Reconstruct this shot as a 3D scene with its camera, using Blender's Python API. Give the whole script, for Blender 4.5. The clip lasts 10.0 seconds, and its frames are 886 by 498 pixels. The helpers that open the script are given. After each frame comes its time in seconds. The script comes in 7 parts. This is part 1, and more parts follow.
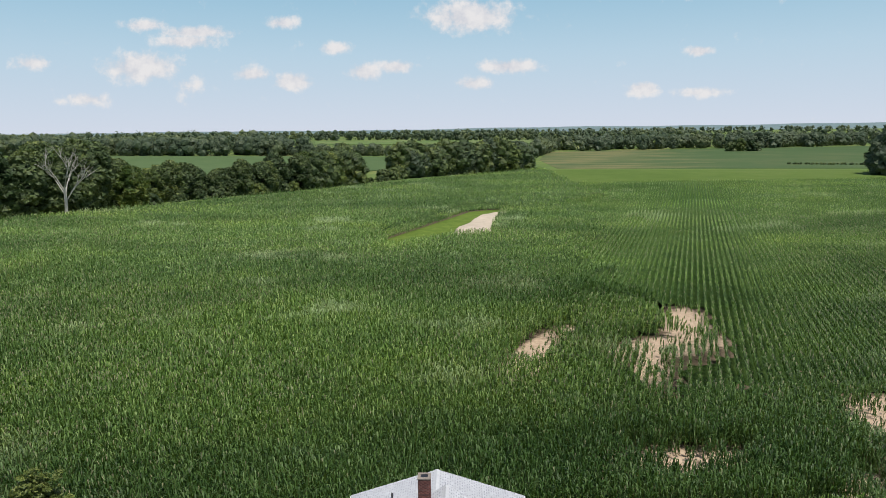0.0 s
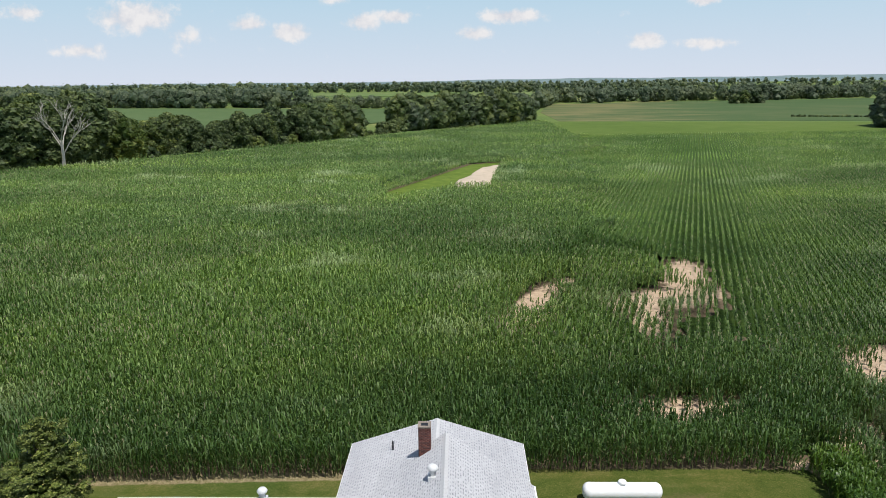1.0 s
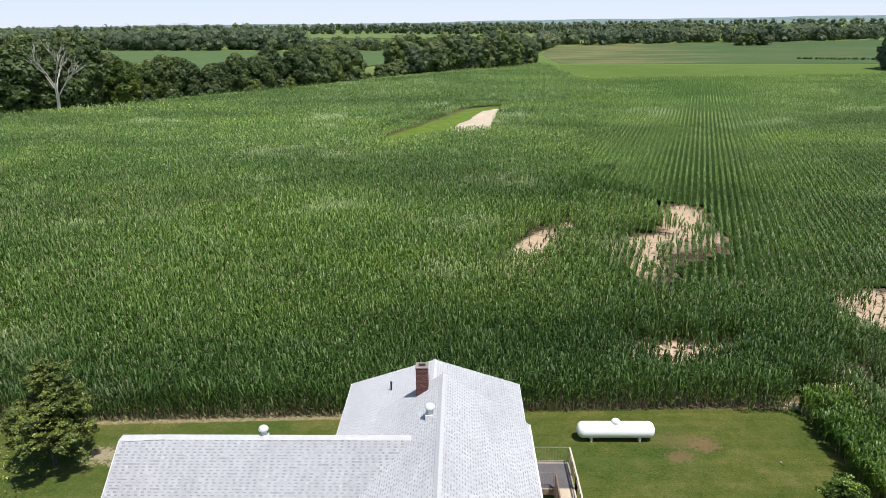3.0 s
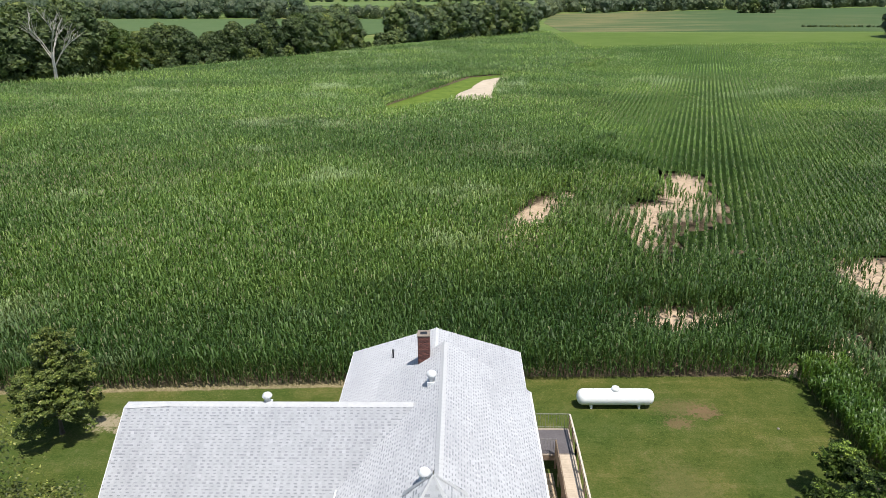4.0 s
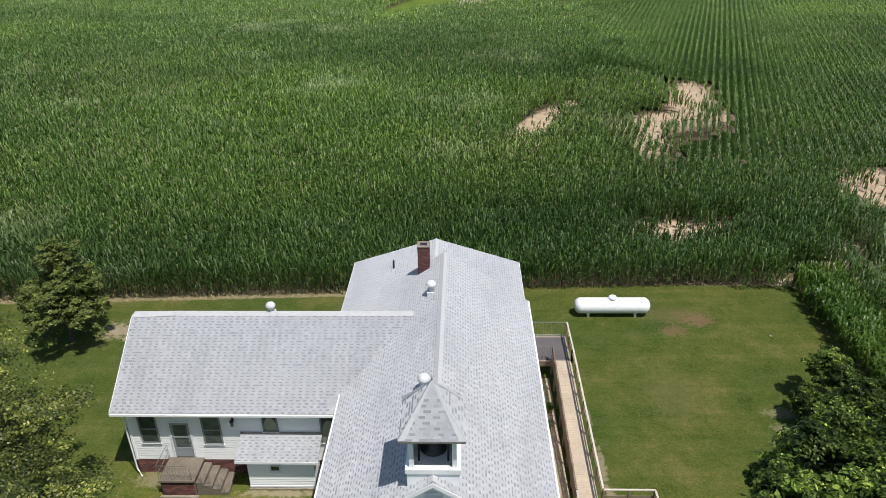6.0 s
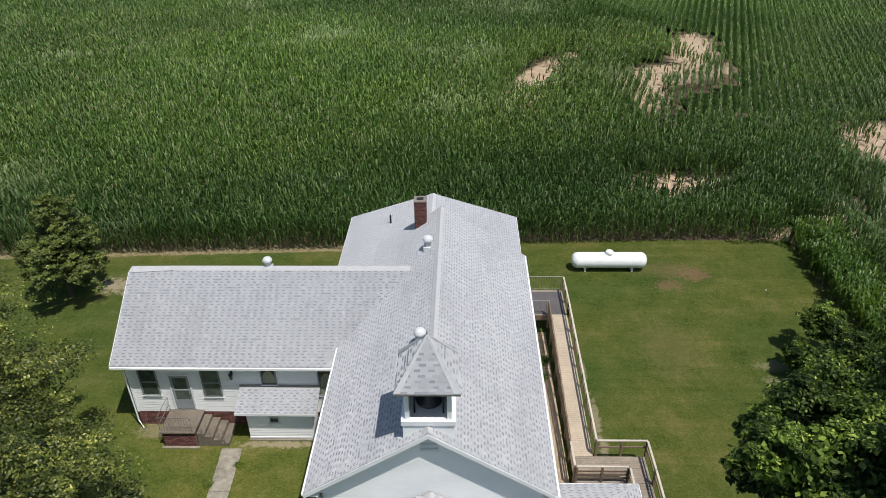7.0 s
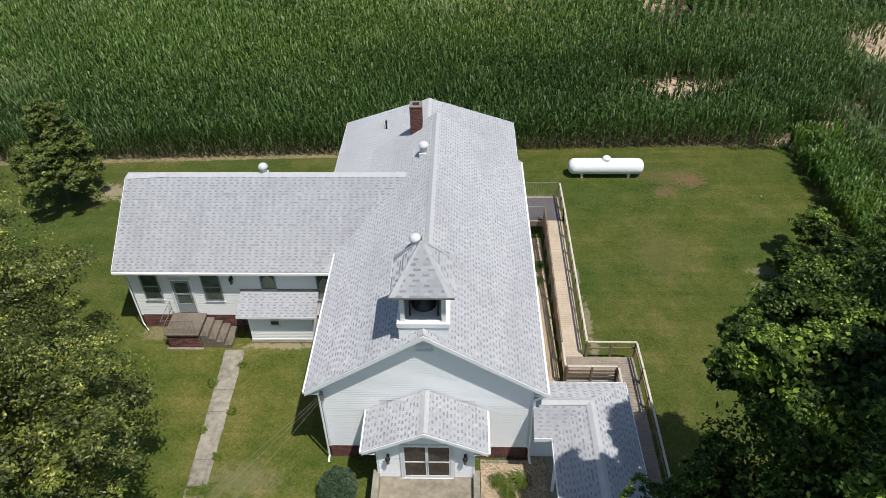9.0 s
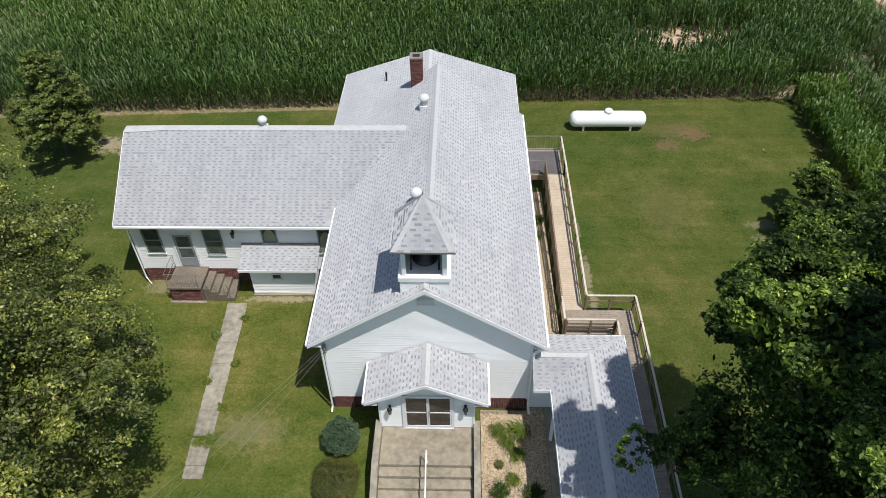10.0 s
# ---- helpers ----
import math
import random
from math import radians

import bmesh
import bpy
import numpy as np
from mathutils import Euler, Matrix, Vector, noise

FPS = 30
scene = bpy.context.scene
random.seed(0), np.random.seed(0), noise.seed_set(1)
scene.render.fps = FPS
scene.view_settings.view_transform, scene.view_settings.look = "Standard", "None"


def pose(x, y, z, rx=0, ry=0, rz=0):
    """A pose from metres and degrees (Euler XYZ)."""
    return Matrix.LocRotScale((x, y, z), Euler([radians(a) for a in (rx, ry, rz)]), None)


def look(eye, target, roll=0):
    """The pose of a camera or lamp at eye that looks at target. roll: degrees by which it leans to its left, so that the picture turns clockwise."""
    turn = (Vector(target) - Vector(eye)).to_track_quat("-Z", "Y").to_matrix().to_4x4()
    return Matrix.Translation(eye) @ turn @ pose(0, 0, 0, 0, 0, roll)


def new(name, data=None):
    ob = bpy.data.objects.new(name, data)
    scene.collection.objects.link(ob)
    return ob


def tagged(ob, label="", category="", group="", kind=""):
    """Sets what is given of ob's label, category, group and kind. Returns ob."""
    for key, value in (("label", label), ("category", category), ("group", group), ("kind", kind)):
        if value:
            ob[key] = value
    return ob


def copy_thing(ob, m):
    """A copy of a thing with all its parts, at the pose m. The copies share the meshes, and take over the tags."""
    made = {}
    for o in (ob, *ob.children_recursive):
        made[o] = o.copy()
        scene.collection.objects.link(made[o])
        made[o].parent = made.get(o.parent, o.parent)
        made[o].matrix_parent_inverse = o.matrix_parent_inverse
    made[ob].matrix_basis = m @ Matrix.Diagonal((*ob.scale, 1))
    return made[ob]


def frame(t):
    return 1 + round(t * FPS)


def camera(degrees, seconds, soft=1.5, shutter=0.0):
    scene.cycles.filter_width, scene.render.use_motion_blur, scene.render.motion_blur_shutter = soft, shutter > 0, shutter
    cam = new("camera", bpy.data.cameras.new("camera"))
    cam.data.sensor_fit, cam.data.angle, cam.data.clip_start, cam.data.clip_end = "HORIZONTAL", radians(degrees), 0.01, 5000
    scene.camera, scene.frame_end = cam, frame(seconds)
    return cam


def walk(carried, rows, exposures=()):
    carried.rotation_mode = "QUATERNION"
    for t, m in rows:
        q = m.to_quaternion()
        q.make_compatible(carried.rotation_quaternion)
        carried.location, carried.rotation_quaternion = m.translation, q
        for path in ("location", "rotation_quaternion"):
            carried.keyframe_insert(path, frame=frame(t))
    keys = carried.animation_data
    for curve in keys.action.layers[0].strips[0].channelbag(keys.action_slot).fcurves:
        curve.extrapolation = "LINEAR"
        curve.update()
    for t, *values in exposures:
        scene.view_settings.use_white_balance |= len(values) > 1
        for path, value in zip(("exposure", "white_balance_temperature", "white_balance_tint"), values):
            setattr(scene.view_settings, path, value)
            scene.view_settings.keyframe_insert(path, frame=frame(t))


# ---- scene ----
cam = camera(64.091, 10.0, 0.75)
PATH = [
    (0, pose(-0.260, 0.023, 25.389, 80.328, 0.624, 1.318)),
    (0.5, pose(-0.285, 0.085, 25.284, 78.563, 0.626, 1.319)),
    (1, pose(-0.259, 0.190, 25.217, 76.586, 0.634, 1.322)),
    (1.5, pose(-0.225, 0.133, 25.255, 74.888, 0.615, 1.320)),
    (2, pose(-0.152, 0.127, 25.263, 73.722, 0.599, 1.337)),
    (2.5, pose(-0.081, 0.110, 25.211, 72.967, 0.618, 1.334)),
    (4, pose(-0.175, 0.028, 25.045, 69.804, 0.680, 1.333)),
    (4.5, pose(-0.127, -0.029, 25.115, 68.111, 0.803, 1.411)),
    (5, pose(-0.094, -0.024, 25.159, 66.284, 0.825, 1.439)),
    (5.5, pose(-0.073, -0.032, 25.180, 64.368, 0.829, 1.456)),
    (7, pose(0.113, 0.026, 25.163, 58.807, 0.846, 1.409)),
    (7.5, pose(0.218, -0.006, 25.178, 56.955, 0.838, 1.389)),
    (8, pose(0.271, -0.038, 25.224, 55.064, 0.834, 1.378)),
    (8.5, pose(0.312, -0.090, 25.238, 53.176, 0.840, 1.376)),
    (9, pose(0.295, -0.144, 25.283, 51.228, 0.844, 1.352)),
    (9.5, pose(0.266, -0.206, 25.329, 49.330, 0.834, 1.352)),
    (10, pose(0.257, -0.154, 25.390, 47.382, 0.820, 1.360)),
]
walk(cam, PATH, ((0.0, -0.03), (2.5, 0.26), (4.5, 0.33), (5.5, 0.15), (7.0, -0.12), (8.0, -0.15), (10.0, 0.02)))

# ---- world and sun ----
SUN = Vector((0.30, -0.31, 1.0)).normalized()
world = bpy.data.worlds.new("sky")
scene.world = world
world.use_nodes = True


def link(nt, a, b):
    nt.links.new(a, b)


def build_sky():
    nt = world.node_tree
    nt.nodes.clear()
    out = nt.nodes.new("ShaderNodeOutputWorld")
    bg = nt.nodes.new("ShaderNodeBackground")
    sky = nt.nodes.new("ShaderNodeTexSky")
    sky.sky_type = "NISHITA"
    sky.sun_disc = False
    sky.sun_elevation = math.asin(SUN.z)
    sky.sun_rotation = math.atan2(SUN.x, SUN.y)
    sky.air_density, sky.dust_density, sky.ozone_density = 1.0, 1.2, 1.6
    bg.inputs["Strength"].default_value = 0.098
    co = nt.nodes.new("ShaderNodeTexCoord")
    nor = nt.nodes.new("ShaderNodeVectorMath")
    nor.operation = "NORMALIZE"
    link(nt, co.outputs["Generated"], nor.inputs[0])
    sep = nt.nodes.new("ShaderNodeSeparateXYZ")
    link(nt, nor.outputs[0], sep.inputs[0])
    # picture-plane like coordinates of the sky ahead: u to the right, v up
    u = nt.nodes.new("ShaderNodeMath")
    u.operation = "DIVIDE"
    link(nt, sep.outputs[0], u.inputs[0])
    ymax = nt.nodes.new("ShaderNodeMath")
    ymax.operation = "MAXIMUM"
    link(nt, sep.outputs[1], ymax.inputs[0])
    ymax.inputs[1].default_value = 0.02
    link(nt, ymax.outputs[0], u.inputs[1])
    w = nt.nodes.new("ShaderNodeMath")
    w.operation = "DIVIDE"
    link(nt, sep.outputs[2], w.inputs[0])
    link(nt, ymax.outputs[0], w.inputs[1])
    comb = nt.nodes.new("ShaderNodeCombineXYZ")
    link(nt, u.outputs[0], comb.inputs[0])
    link(nt, w.outputs[0], comb.inputs[1])
    warp = nt.nodes.new("ShaderNodeTexNoise")
    warp.inputs["Scale"].default_value = 38.0
    warp.inputs["Detail"].default_value = 6.0
    warp.inputs["Roughness"].default_value = 0.62
    link(nt, comb.outputs[0], warp.inputs["Vector"])
    total = None
    for cu, cv, ru, rv, amount in CLOUDS:
        sub = nt.nodes.new("ShaderNodeVectorMath")
        sub.operation = "SUBTRACT"
        link(nt, comb.outputs[0], sub.inputs[0])
        sub.inputs[1].default_value = (cu, cv, 0)
        mul = nt.nodes.new("ShaderNodeVectorMath")
        mul.operation = "MULTIPLY"
        link(nt, sub.outputs[0], mul.inputs[0])
        mul.inputs[1].default_value = (1 / ru, 1 / rv, 0)
        length = nt.nodes.new("ShaderNodeVectorMath")
        length.operation = "LENGTH"
        link(nt, mul.outputs[0], length.inputs[0])
        ramp = nt.nodes.new("ShaderNodeMapRange")
        link(nt, length.outputs["Value"], ramp.inputs[0])
        ramp.inputs[1].default_value, ramp.inputs[2].default_value = 1.6, 0.0
        ramp.inputs[3].default_value, ramp.inputs[4].default_value = 0.0, amount
        if total is None:
            total = ramp.outputs[0]
        else:
            add = nt.nodes.new("ShaderNodeMath")
            add.operation = "MAXIMUM"
            link(nt, total, add.inputs[0])
            link(nt, ramp.outputs[0], add.inputs[1])
            total = add.outputs[0]
    # ragged edges: the noise eats into each puff
    edge = nt.nodes.new("ShaderNodeMath")
    edge.operation = "MULTIPLY_ADD"
    link(nt, warp.outputs["Fac"], edge.inputs[0])
    edge.inputs[1].default_value = 1.5
    edge.inputs[2].default_value = -0.9
    both = nt.nodes.new("ShaderNodeMath")
    link(nt, total, both.inputs[0])
    link(nt, edge.outputs[0], both.inputs[1])
    mask = nt.nodes.new("ShaderNodeMapRange")
    mask.interpolation_type = "SMOOTHSTEP"
    link(nt, both.outputs[0], mask.inputs[0])
    mask.inputs[1].default_value, mask.inputs[2].default_value = 0.02, 0.55
    # pale summer haze low in the sky
    veil = nt.nodes.new("ShaderNodeMapRange")
    link(nt, sep.outputs[2], veil.inputs[0])
    veil.inputs[1].default_value, veil.inputs[2].default_value = 0.5, 0.1
    veil.inputs[3].default_value, veil.inputs[4].default_value = 0.0, 1.0
    low = nt.nodes.new("ShaderNodeValToRGB")
    low.color_ramp.elements[0].position, low.color_ramp.elements[0].color = 0.0, (6.6, 7.2, 8.3, 1)
    low.color_ramp.elements[1].position, low.color_ramp.elements[1].color = 0.3, (2.7, 5.4, 7.2, 1)
    e = low.color_ramp.elements.new(0.09)
    e.color = (5.1, 6.7, 8.0, 1)
    e = low.color_ramp.elements.new(0.18)
    e.color = (3.5, 6.0, 7.7, 1)
    link(nt, sep.outputs[2], low.inputs[0])
    mixv = nt.nodes.new("ShaderNodeMix")
    mixv.data_type = "RGBA"
    link(nt, veil.outputs[0], mixv.inputs[0])
    link(nt, sky.outputs[0], mixv.inputs[6])
    link(nt, low.outputs[0], mixv.inputs[7])
    mixc = nt.nodes.new("ShaderNodeMix")
    mixc.data_type = "RGBA"
    link(nt, mask.outputs[0], mixc.inputs[0])
    link(nt, mixv.outputs[2], mixc.inputs[6])
    shade = nt.nodes.new("ShaderNodeValToRGB")
    shade.color_ramp.elements[0].position, shade.color_ramp.elements[0].color = 0.35, (6.5, 6.7, 7.3, 1)
    shade.color_ramp.elements[1].position, shade.color_ramp.elements[1].color = 0.6, (8.3, 8.2, 8.3, 1)
    link(nt, warp.outputs["Fac"], shade.inputs[0])
    link(nt, shade.outputs[0], mixc.inputs[7])
    link(nt, mixc.outputs[2], bg.inputs["Color"])
    link(nt, bg.outputs[0], out.inputs[0])


# direction (x/y, z/y) and half sizes of each cumulus, and how solid it is
CLOUDS = [
    (-0.432, 0.144, 0.035, 0.009, 0.80), (-0.362, 0.134, 0.054, 0.009, 0.90), (-0.375, 0.122, 0.043, 0.010, 0.90),
    (-0.241, 0.145, 0.022, 0.009, 0.90), (-0.171, 0.110, 0.026, 0.009, 0.75), (-0.441, 0.088, 0.053, 0.020, 1.00),
    (-0.375, 0.062, 0.027, 0.020, 0.50), (-0.593, 0.096, 0.027, 0.010, 0.80), (-0.520, 0.045, 0.037, 0.010, 0.75),
    (-0.287, 0.077, 0.024, 0.010, 0.90), (-0.231, 0.066, 0.026, 0.012, 1.00), (-0.130, 0.078, 0.024, 0.012, 0.90),
    (-0.087, 0.084, 0.026, 0.009, 0.90), (0.014, 0.150, 0.061, 0.022, 1.00), (0.069, 0.083, 0.042, 0.010, 0.95),
    (0.021, 0.061, 0.026, 0.009, 0.85), (0.252, 0.050, 0.021, 0.010, 1.00), (0.331, 0.045, 0.037, 0.007, 0.75),
    (0.326, 0.100, 0.018, 0.007, 1.00),
]
build_sky()

sun = new("sun", bpy.data.lights.new("sun", "SUN"))
sun.data.energy, sun.data.angle, sun.data.color = 4.7, radians(0.55), (1.0, 0.955, 0.885)
sun.matrix_world = look(SUN * 100, (0, 0, 0))


# ---- materials ----
def material(name):
    m = bpy.data.materials.new(name)
    m.use_nodes = True
    nt = m.node_tree
    return m, nt, nt.nodes["Principled BSDF"]


def noise_node(nt, scale, detail=3.0, rough=0.55, coord="Object", squash=(1, 1, 1), turn=0.0):
    co = nt.nodes.new("ShaderNodeTexCoord")
    mp = nt.nodes.new("ShaderNodeMapping")
    mp.inputs["Scale"].default_value = squash
    mp.inputs["Rotation"].default_value = (0, 0, turn)
    n = nt.nodes.new("ShaderNodeTexNoise")
    n.inputs["Scale"].default_value, n.inputs["Detail"].default_value, n.inputs["Roughness"].default_value = scale, detail, rough
    link(nt, co.outputs[coord], mp.inputs["Vector"])
    link(nt, mp.outputs[0], n.inputs["Vector"])
    return n.outputs["Fac"]


def ramp_node(nt, fac, *stops):
    r = nt.nodes.new("ShaderNodeValToRGB")
    while len(r.color_ramp.elements) < len(stops):
        r.color_ramp.elements.new(0.5)
    for e, (p, c) in zip(r.color_ramp.elements, stops):
        e.position, e.color = p, (*c, 1)
    link(nt, fac, r.inputs[0])
    return r.outputs[0]


def mix_node(nt, fac, a, b, mode="MIX"):
    m = nt.nodes.new("ShaderNodeMix")
    m.data_type, m.blend_type = "RGBA", mode
    for sock, v in ((m.inputs[0], fac), (m.inputs[6], a), (m.inputs[7], b)):
        if isinstance(v, (int, float)):
            sock.default_value = v
        elif isinstance(v, tuple):
            sock.default_value = (*v, 1)
        else:
            link(nt, v, sock)
    return m.outputs[2]


def math_node(nt, op, a, b=0.0, c=0.0):
    m = nt.nodes.new("ShaderNodeMath")
    m.operation = op
    for sock, v in zip(m.inputs, (a, b, c)):
        if isinstance(v, (int, float)):
            sock.default_value = v
        else:
            link(nt, v, sock)
    return m.outputs[0]


def step_node(nt, v, lo, hi):
    m = nt.nodes.new("ShaderNodeMapRange")
    m.interpolation_type = "SMOOTHSTEP"
    link(nt, v, m.inputs[0])
    m.inputs[1].default_value, m.inputs[2].default_value = lo, hi
    return m.outputs[0]


def bump(nt, p, height, strength, distance):
    b = nt.nodes.new("ShaderNodeBump")
    b.inputs["Strength"].default_value, b.inputs["Distance"].default_value = strength, distance
    link(nt, height, b.inputs["Height"])
    link(nt, b.outputs[0], p.inputs["Normal"])


def island(nt):
    g = nt.nodes.new("ShaderNodeNewGeometry")
    return g.outputs["Random Per Island"]


def object_random(nt):
    return nt.nodes.new("ShaderNodeObjectInfo").outputs["Random"]


def plain(name, colour, rough=0.6, grain=12.0, vary=0.15, metal=0.0, relief=0.0, spec=0.5):
    """A worn surface of one colour with blotches and grain."""
    m, nt, p = material(name)
    a = noise_node(nt, grain, 5)
    b = noise_node(nt, grain * 0.13, 3)
    f = math_node(nt, "MULTIPLY_ADD", a, 0.5, math_node(nt, "MULTIPLY", b, 0.5))
    lo = tuple(c * (1 - vary) for c in colour)
    hi = tuple(min(0.95, c * (1 + vary)) for c in colour)
    link(nt, ramp_node(nt, f, (0.32, lo), (0.68, hi)), p.inputs["Base Color"])
    p.inputs["Roughness"].default_value, p.inputs["Metallic"].default_value = rough, metal
    p.inputs["Specular IOR Level"].default_value = spec
    if relief:
        bump(nt, p, a, 0.6, relief)
    return m


def field_light(nt):
    """Light painted into the crop colour: dark near the lawn, paler and yellower beyond."""
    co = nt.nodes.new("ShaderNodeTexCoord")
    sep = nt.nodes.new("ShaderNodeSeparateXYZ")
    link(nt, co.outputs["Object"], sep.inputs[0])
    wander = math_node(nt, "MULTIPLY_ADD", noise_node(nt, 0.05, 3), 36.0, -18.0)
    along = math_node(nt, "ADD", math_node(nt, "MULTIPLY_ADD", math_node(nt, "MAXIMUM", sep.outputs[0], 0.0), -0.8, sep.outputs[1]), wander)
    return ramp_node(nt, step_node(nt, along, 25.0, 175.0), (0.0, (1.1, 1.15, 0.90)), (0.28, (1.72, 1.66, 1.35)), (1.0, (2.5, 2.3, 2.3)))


def leafy(name, dark, light, yellow, macro, translucent=0.3, rough=0.5, turn=0.0, drifts_and_light=False, each=False, spec=0.35, clump=0.0):
    """Leaves: each its own tone, with broad drifts of colour over the plants."""
    m, nt, p = material(name)
    r = island(nt)
    c = ramp_node(nt, r, (0.0, dark), (0.75, light), (1.0, yellow))
    big = noise_node(nt, macro, 4, 0.6, squash=(0.42, 1, 1), turn=turn)
    if drifts_and_light:
        drift = ramp_node(nt, big, (0.38, (0.60, 0.68, 0.60)), (0.5, (1, 1, 1)), (0.6, (1.34, 1.28, 1.14)))
    elif clump:
        # noise paints sunlit tufts and shaded gaps into the leaf colour
        drift = ramp_node(nt, big, (0.40, (1 - 0.62 * clump, 1 - 0.56 * clump, 1 - 0.56 * clump)), (0.5, (1, 1, 1)), (0.6, (1 + 1.2 * clump, 1 + 1.05 * clump, 1 + 0.8 * clump)))
    else:
        drift = ramp_node(nt, big, (0.36, (0.60, 0.72, 0.62)), (0.5, (1, 1, 1)), (0.63, (1.4, 1.3, 0.95)))
    c = mix_node(nt, 1.0, c, drift, "MULTIPLY")
    if each:
        c = mix_node(nt, 1.0, c, ramp_node(nt, object_random(nt), (0.0, (0.62, 0.70, 0.70)), (0.5, (1.0, 1.0, 1.0)), (0.8, (1.2, 1.15, 0.95)), (1.0, (1.4, 1.3, 0.85))), "MULTIPLY")
    if drifts_and_light:
        pale = step_node(nt, noise_node(nt, 0.075, 4, 0.62, squash=(0.6, 1, 1)), 0.575, 0.66)
        c = mix_node(nt, pale, c, mix_node(nt, 0.5, c, (0.20, 0.26, 0.17)))
        tan = step_node(nt, noise_node(nt, 0.045, 5, 0.65, squash=(0.5, 1, 1), turn=0.5), 0.49, 0.62)
        c = mix_node(nt, tan, c, mix_node(nt, 1.0, c, (1.17, 1.10, 1.0), "MULTIPLY"))
        # brighter with distance: light put into the leaf colour
        c = mix_node(nt, 1.0, c, field_light(nt), "MULTIPLY")
    link(nt, c, p.inputs["Base Color"])
    p.inputs["Roughness"].default_value = rough
    p.inputs["Specular IOR Level"].default_value = spec
    tr = nt.nodes.new("ShaderNodeBsdfTranslucent")
    link(nt, mix_node(nt, 1.0, c, (1.25, 1.2, 0.5), "MULTIPLY"), tr.inputs["Color"])
    mx = nt.nodes.new("ShaderNodeMixShader")
    mx.inputs[0].default_value = translucent
    link(nt, p.outputs[0], mx.inputs[1])
    link(nt, tr.outputs[0], mx.inputs[2])
    link(nt, mx.outputs[0], nt.nodes["Material Output"].inputs[0])
    return m


def glass_material(name, tint=(0.03, 0.035, 0.035)):
    m, nt, p = material(name)
    n = noise_node(nt, 2.5, 2)
    link(nt, ramp_node(nt, n, (0.3, tint), (0.7, tuple(c * 2.0 for c in tint))), p.inputs["Base Color"])
    p.inputs["Roughness"].default_value = 0.05
    p.inputs["Specular IOR Level"].default_value = 0.4
    return m


def shingle_material(name, rnd):
    m, nt, p = material(name)
    r = rnd(nt)
    c = ramp_node(nt, r, (0.0, (0.395, 0.405, 0.43)), (0.5, (0.43, 0.44, 0.465)), (0.95, (0.455, 0.465, 0.49)), (1.0, (0.49, 0.50, 0.525)))
    grain = noise_node(nt, 60, 3)
    c = mix_node(nt, 1.0, c, ramp_node(nt, grain, (0.3, (0.84, 0.84, 0.85)), (0.7, (1.1, 1.1, 1.1))), "MULTIPLY")
    stain = noise_node(nt, 0.5, 5, 0.62, squash=(1.0, 0.35, 0.5), turn=0.9)
    c = mix_node(nt, 1.0, c, ramp_node(nt, stain, (0.36, (0.88, 0.88, 0.89)), (0.52, (1, 1, 1)), (0.66, (1.03, 1.03, 1.03))), "MULTIPLY")
    link(nt, c, p.inputs["Base Color"])
    p.inputs["Roughness"].default_value = 0.85
    p.inputs["Diffuse Roughness"].default_value = 1.0
    bump(nt, p, grain, 0.5, 0.004)
    return m


def siding_material():
    m, nt, p = material("white_vinyl_siding")
    a = noise_node(nt, 3.0, 4, squash=(1, 1, 2.5))
    b = noise_node(nt, 0.35, 3)
    f = math_node(nt, "MULTIPLY_ADD", a, 0.4, math_node(nt, "MULTIPLY", b, 0.6))
    c = ramp_node(nt, f, (0.3, (0.82, 0.83, 0.84)), (0.6, (0.89, 0.895, 0.90)))
    link(nt, c, p.inputs["Base Color"])
    p.inputs["Roughness"].default_value = 0.5
    return m


def brick_material():
    m, nt, p = material("red_brick")
    c = ramp_node(nt, island(nt), (0.0, (0.050, 0.022, 0.020)), (0.5, (0.095, 0.034, 0.028)), (1.0, (0.15, 0.060, 0.048)))
    n = noise_node(nt, 40, 4)
    link(nt, mix_node(nt, 1.0, c, ramp_node(nt, n, (0.3, (0.75, 0.75, 0.75)), (0.7, (1.15, 1.12, 1.1))), "MULTIPLY"), p.inputs["Base Color"])
    p.inputs["Roughness"].default_value = 0.9
    bump(nt, p, n, 0.5, 0.004)
    return m


SHINGLE = shingle_material("grey_asphalt_shingle", island)
SHINGLE_PIECE = shingle_material("grey_asphalt_shingle_piece", object_random)


def band_material():
    m, nt, p = material("dark_granule_band")
    c = ramp_node(nt, island(nt), (0.0, (0.23, 0.24, 0.265)), (0.6, (0.28, 0.29, 0.315)), (1.0, (0.36, 0.37, 0.395)))
    link(nt, mix_node(nt, 1.0, c, ramp_node(nt, noise_node(nt, 40, 3), (0.3, (0.8, 0.8, 0.8)), (0.7, (1.15, 1.15, 1.15))), "MULTIPLY"), p.inputs["Base Color"])
    p.inputs["Roughness"].default_value = 0.9
    return m


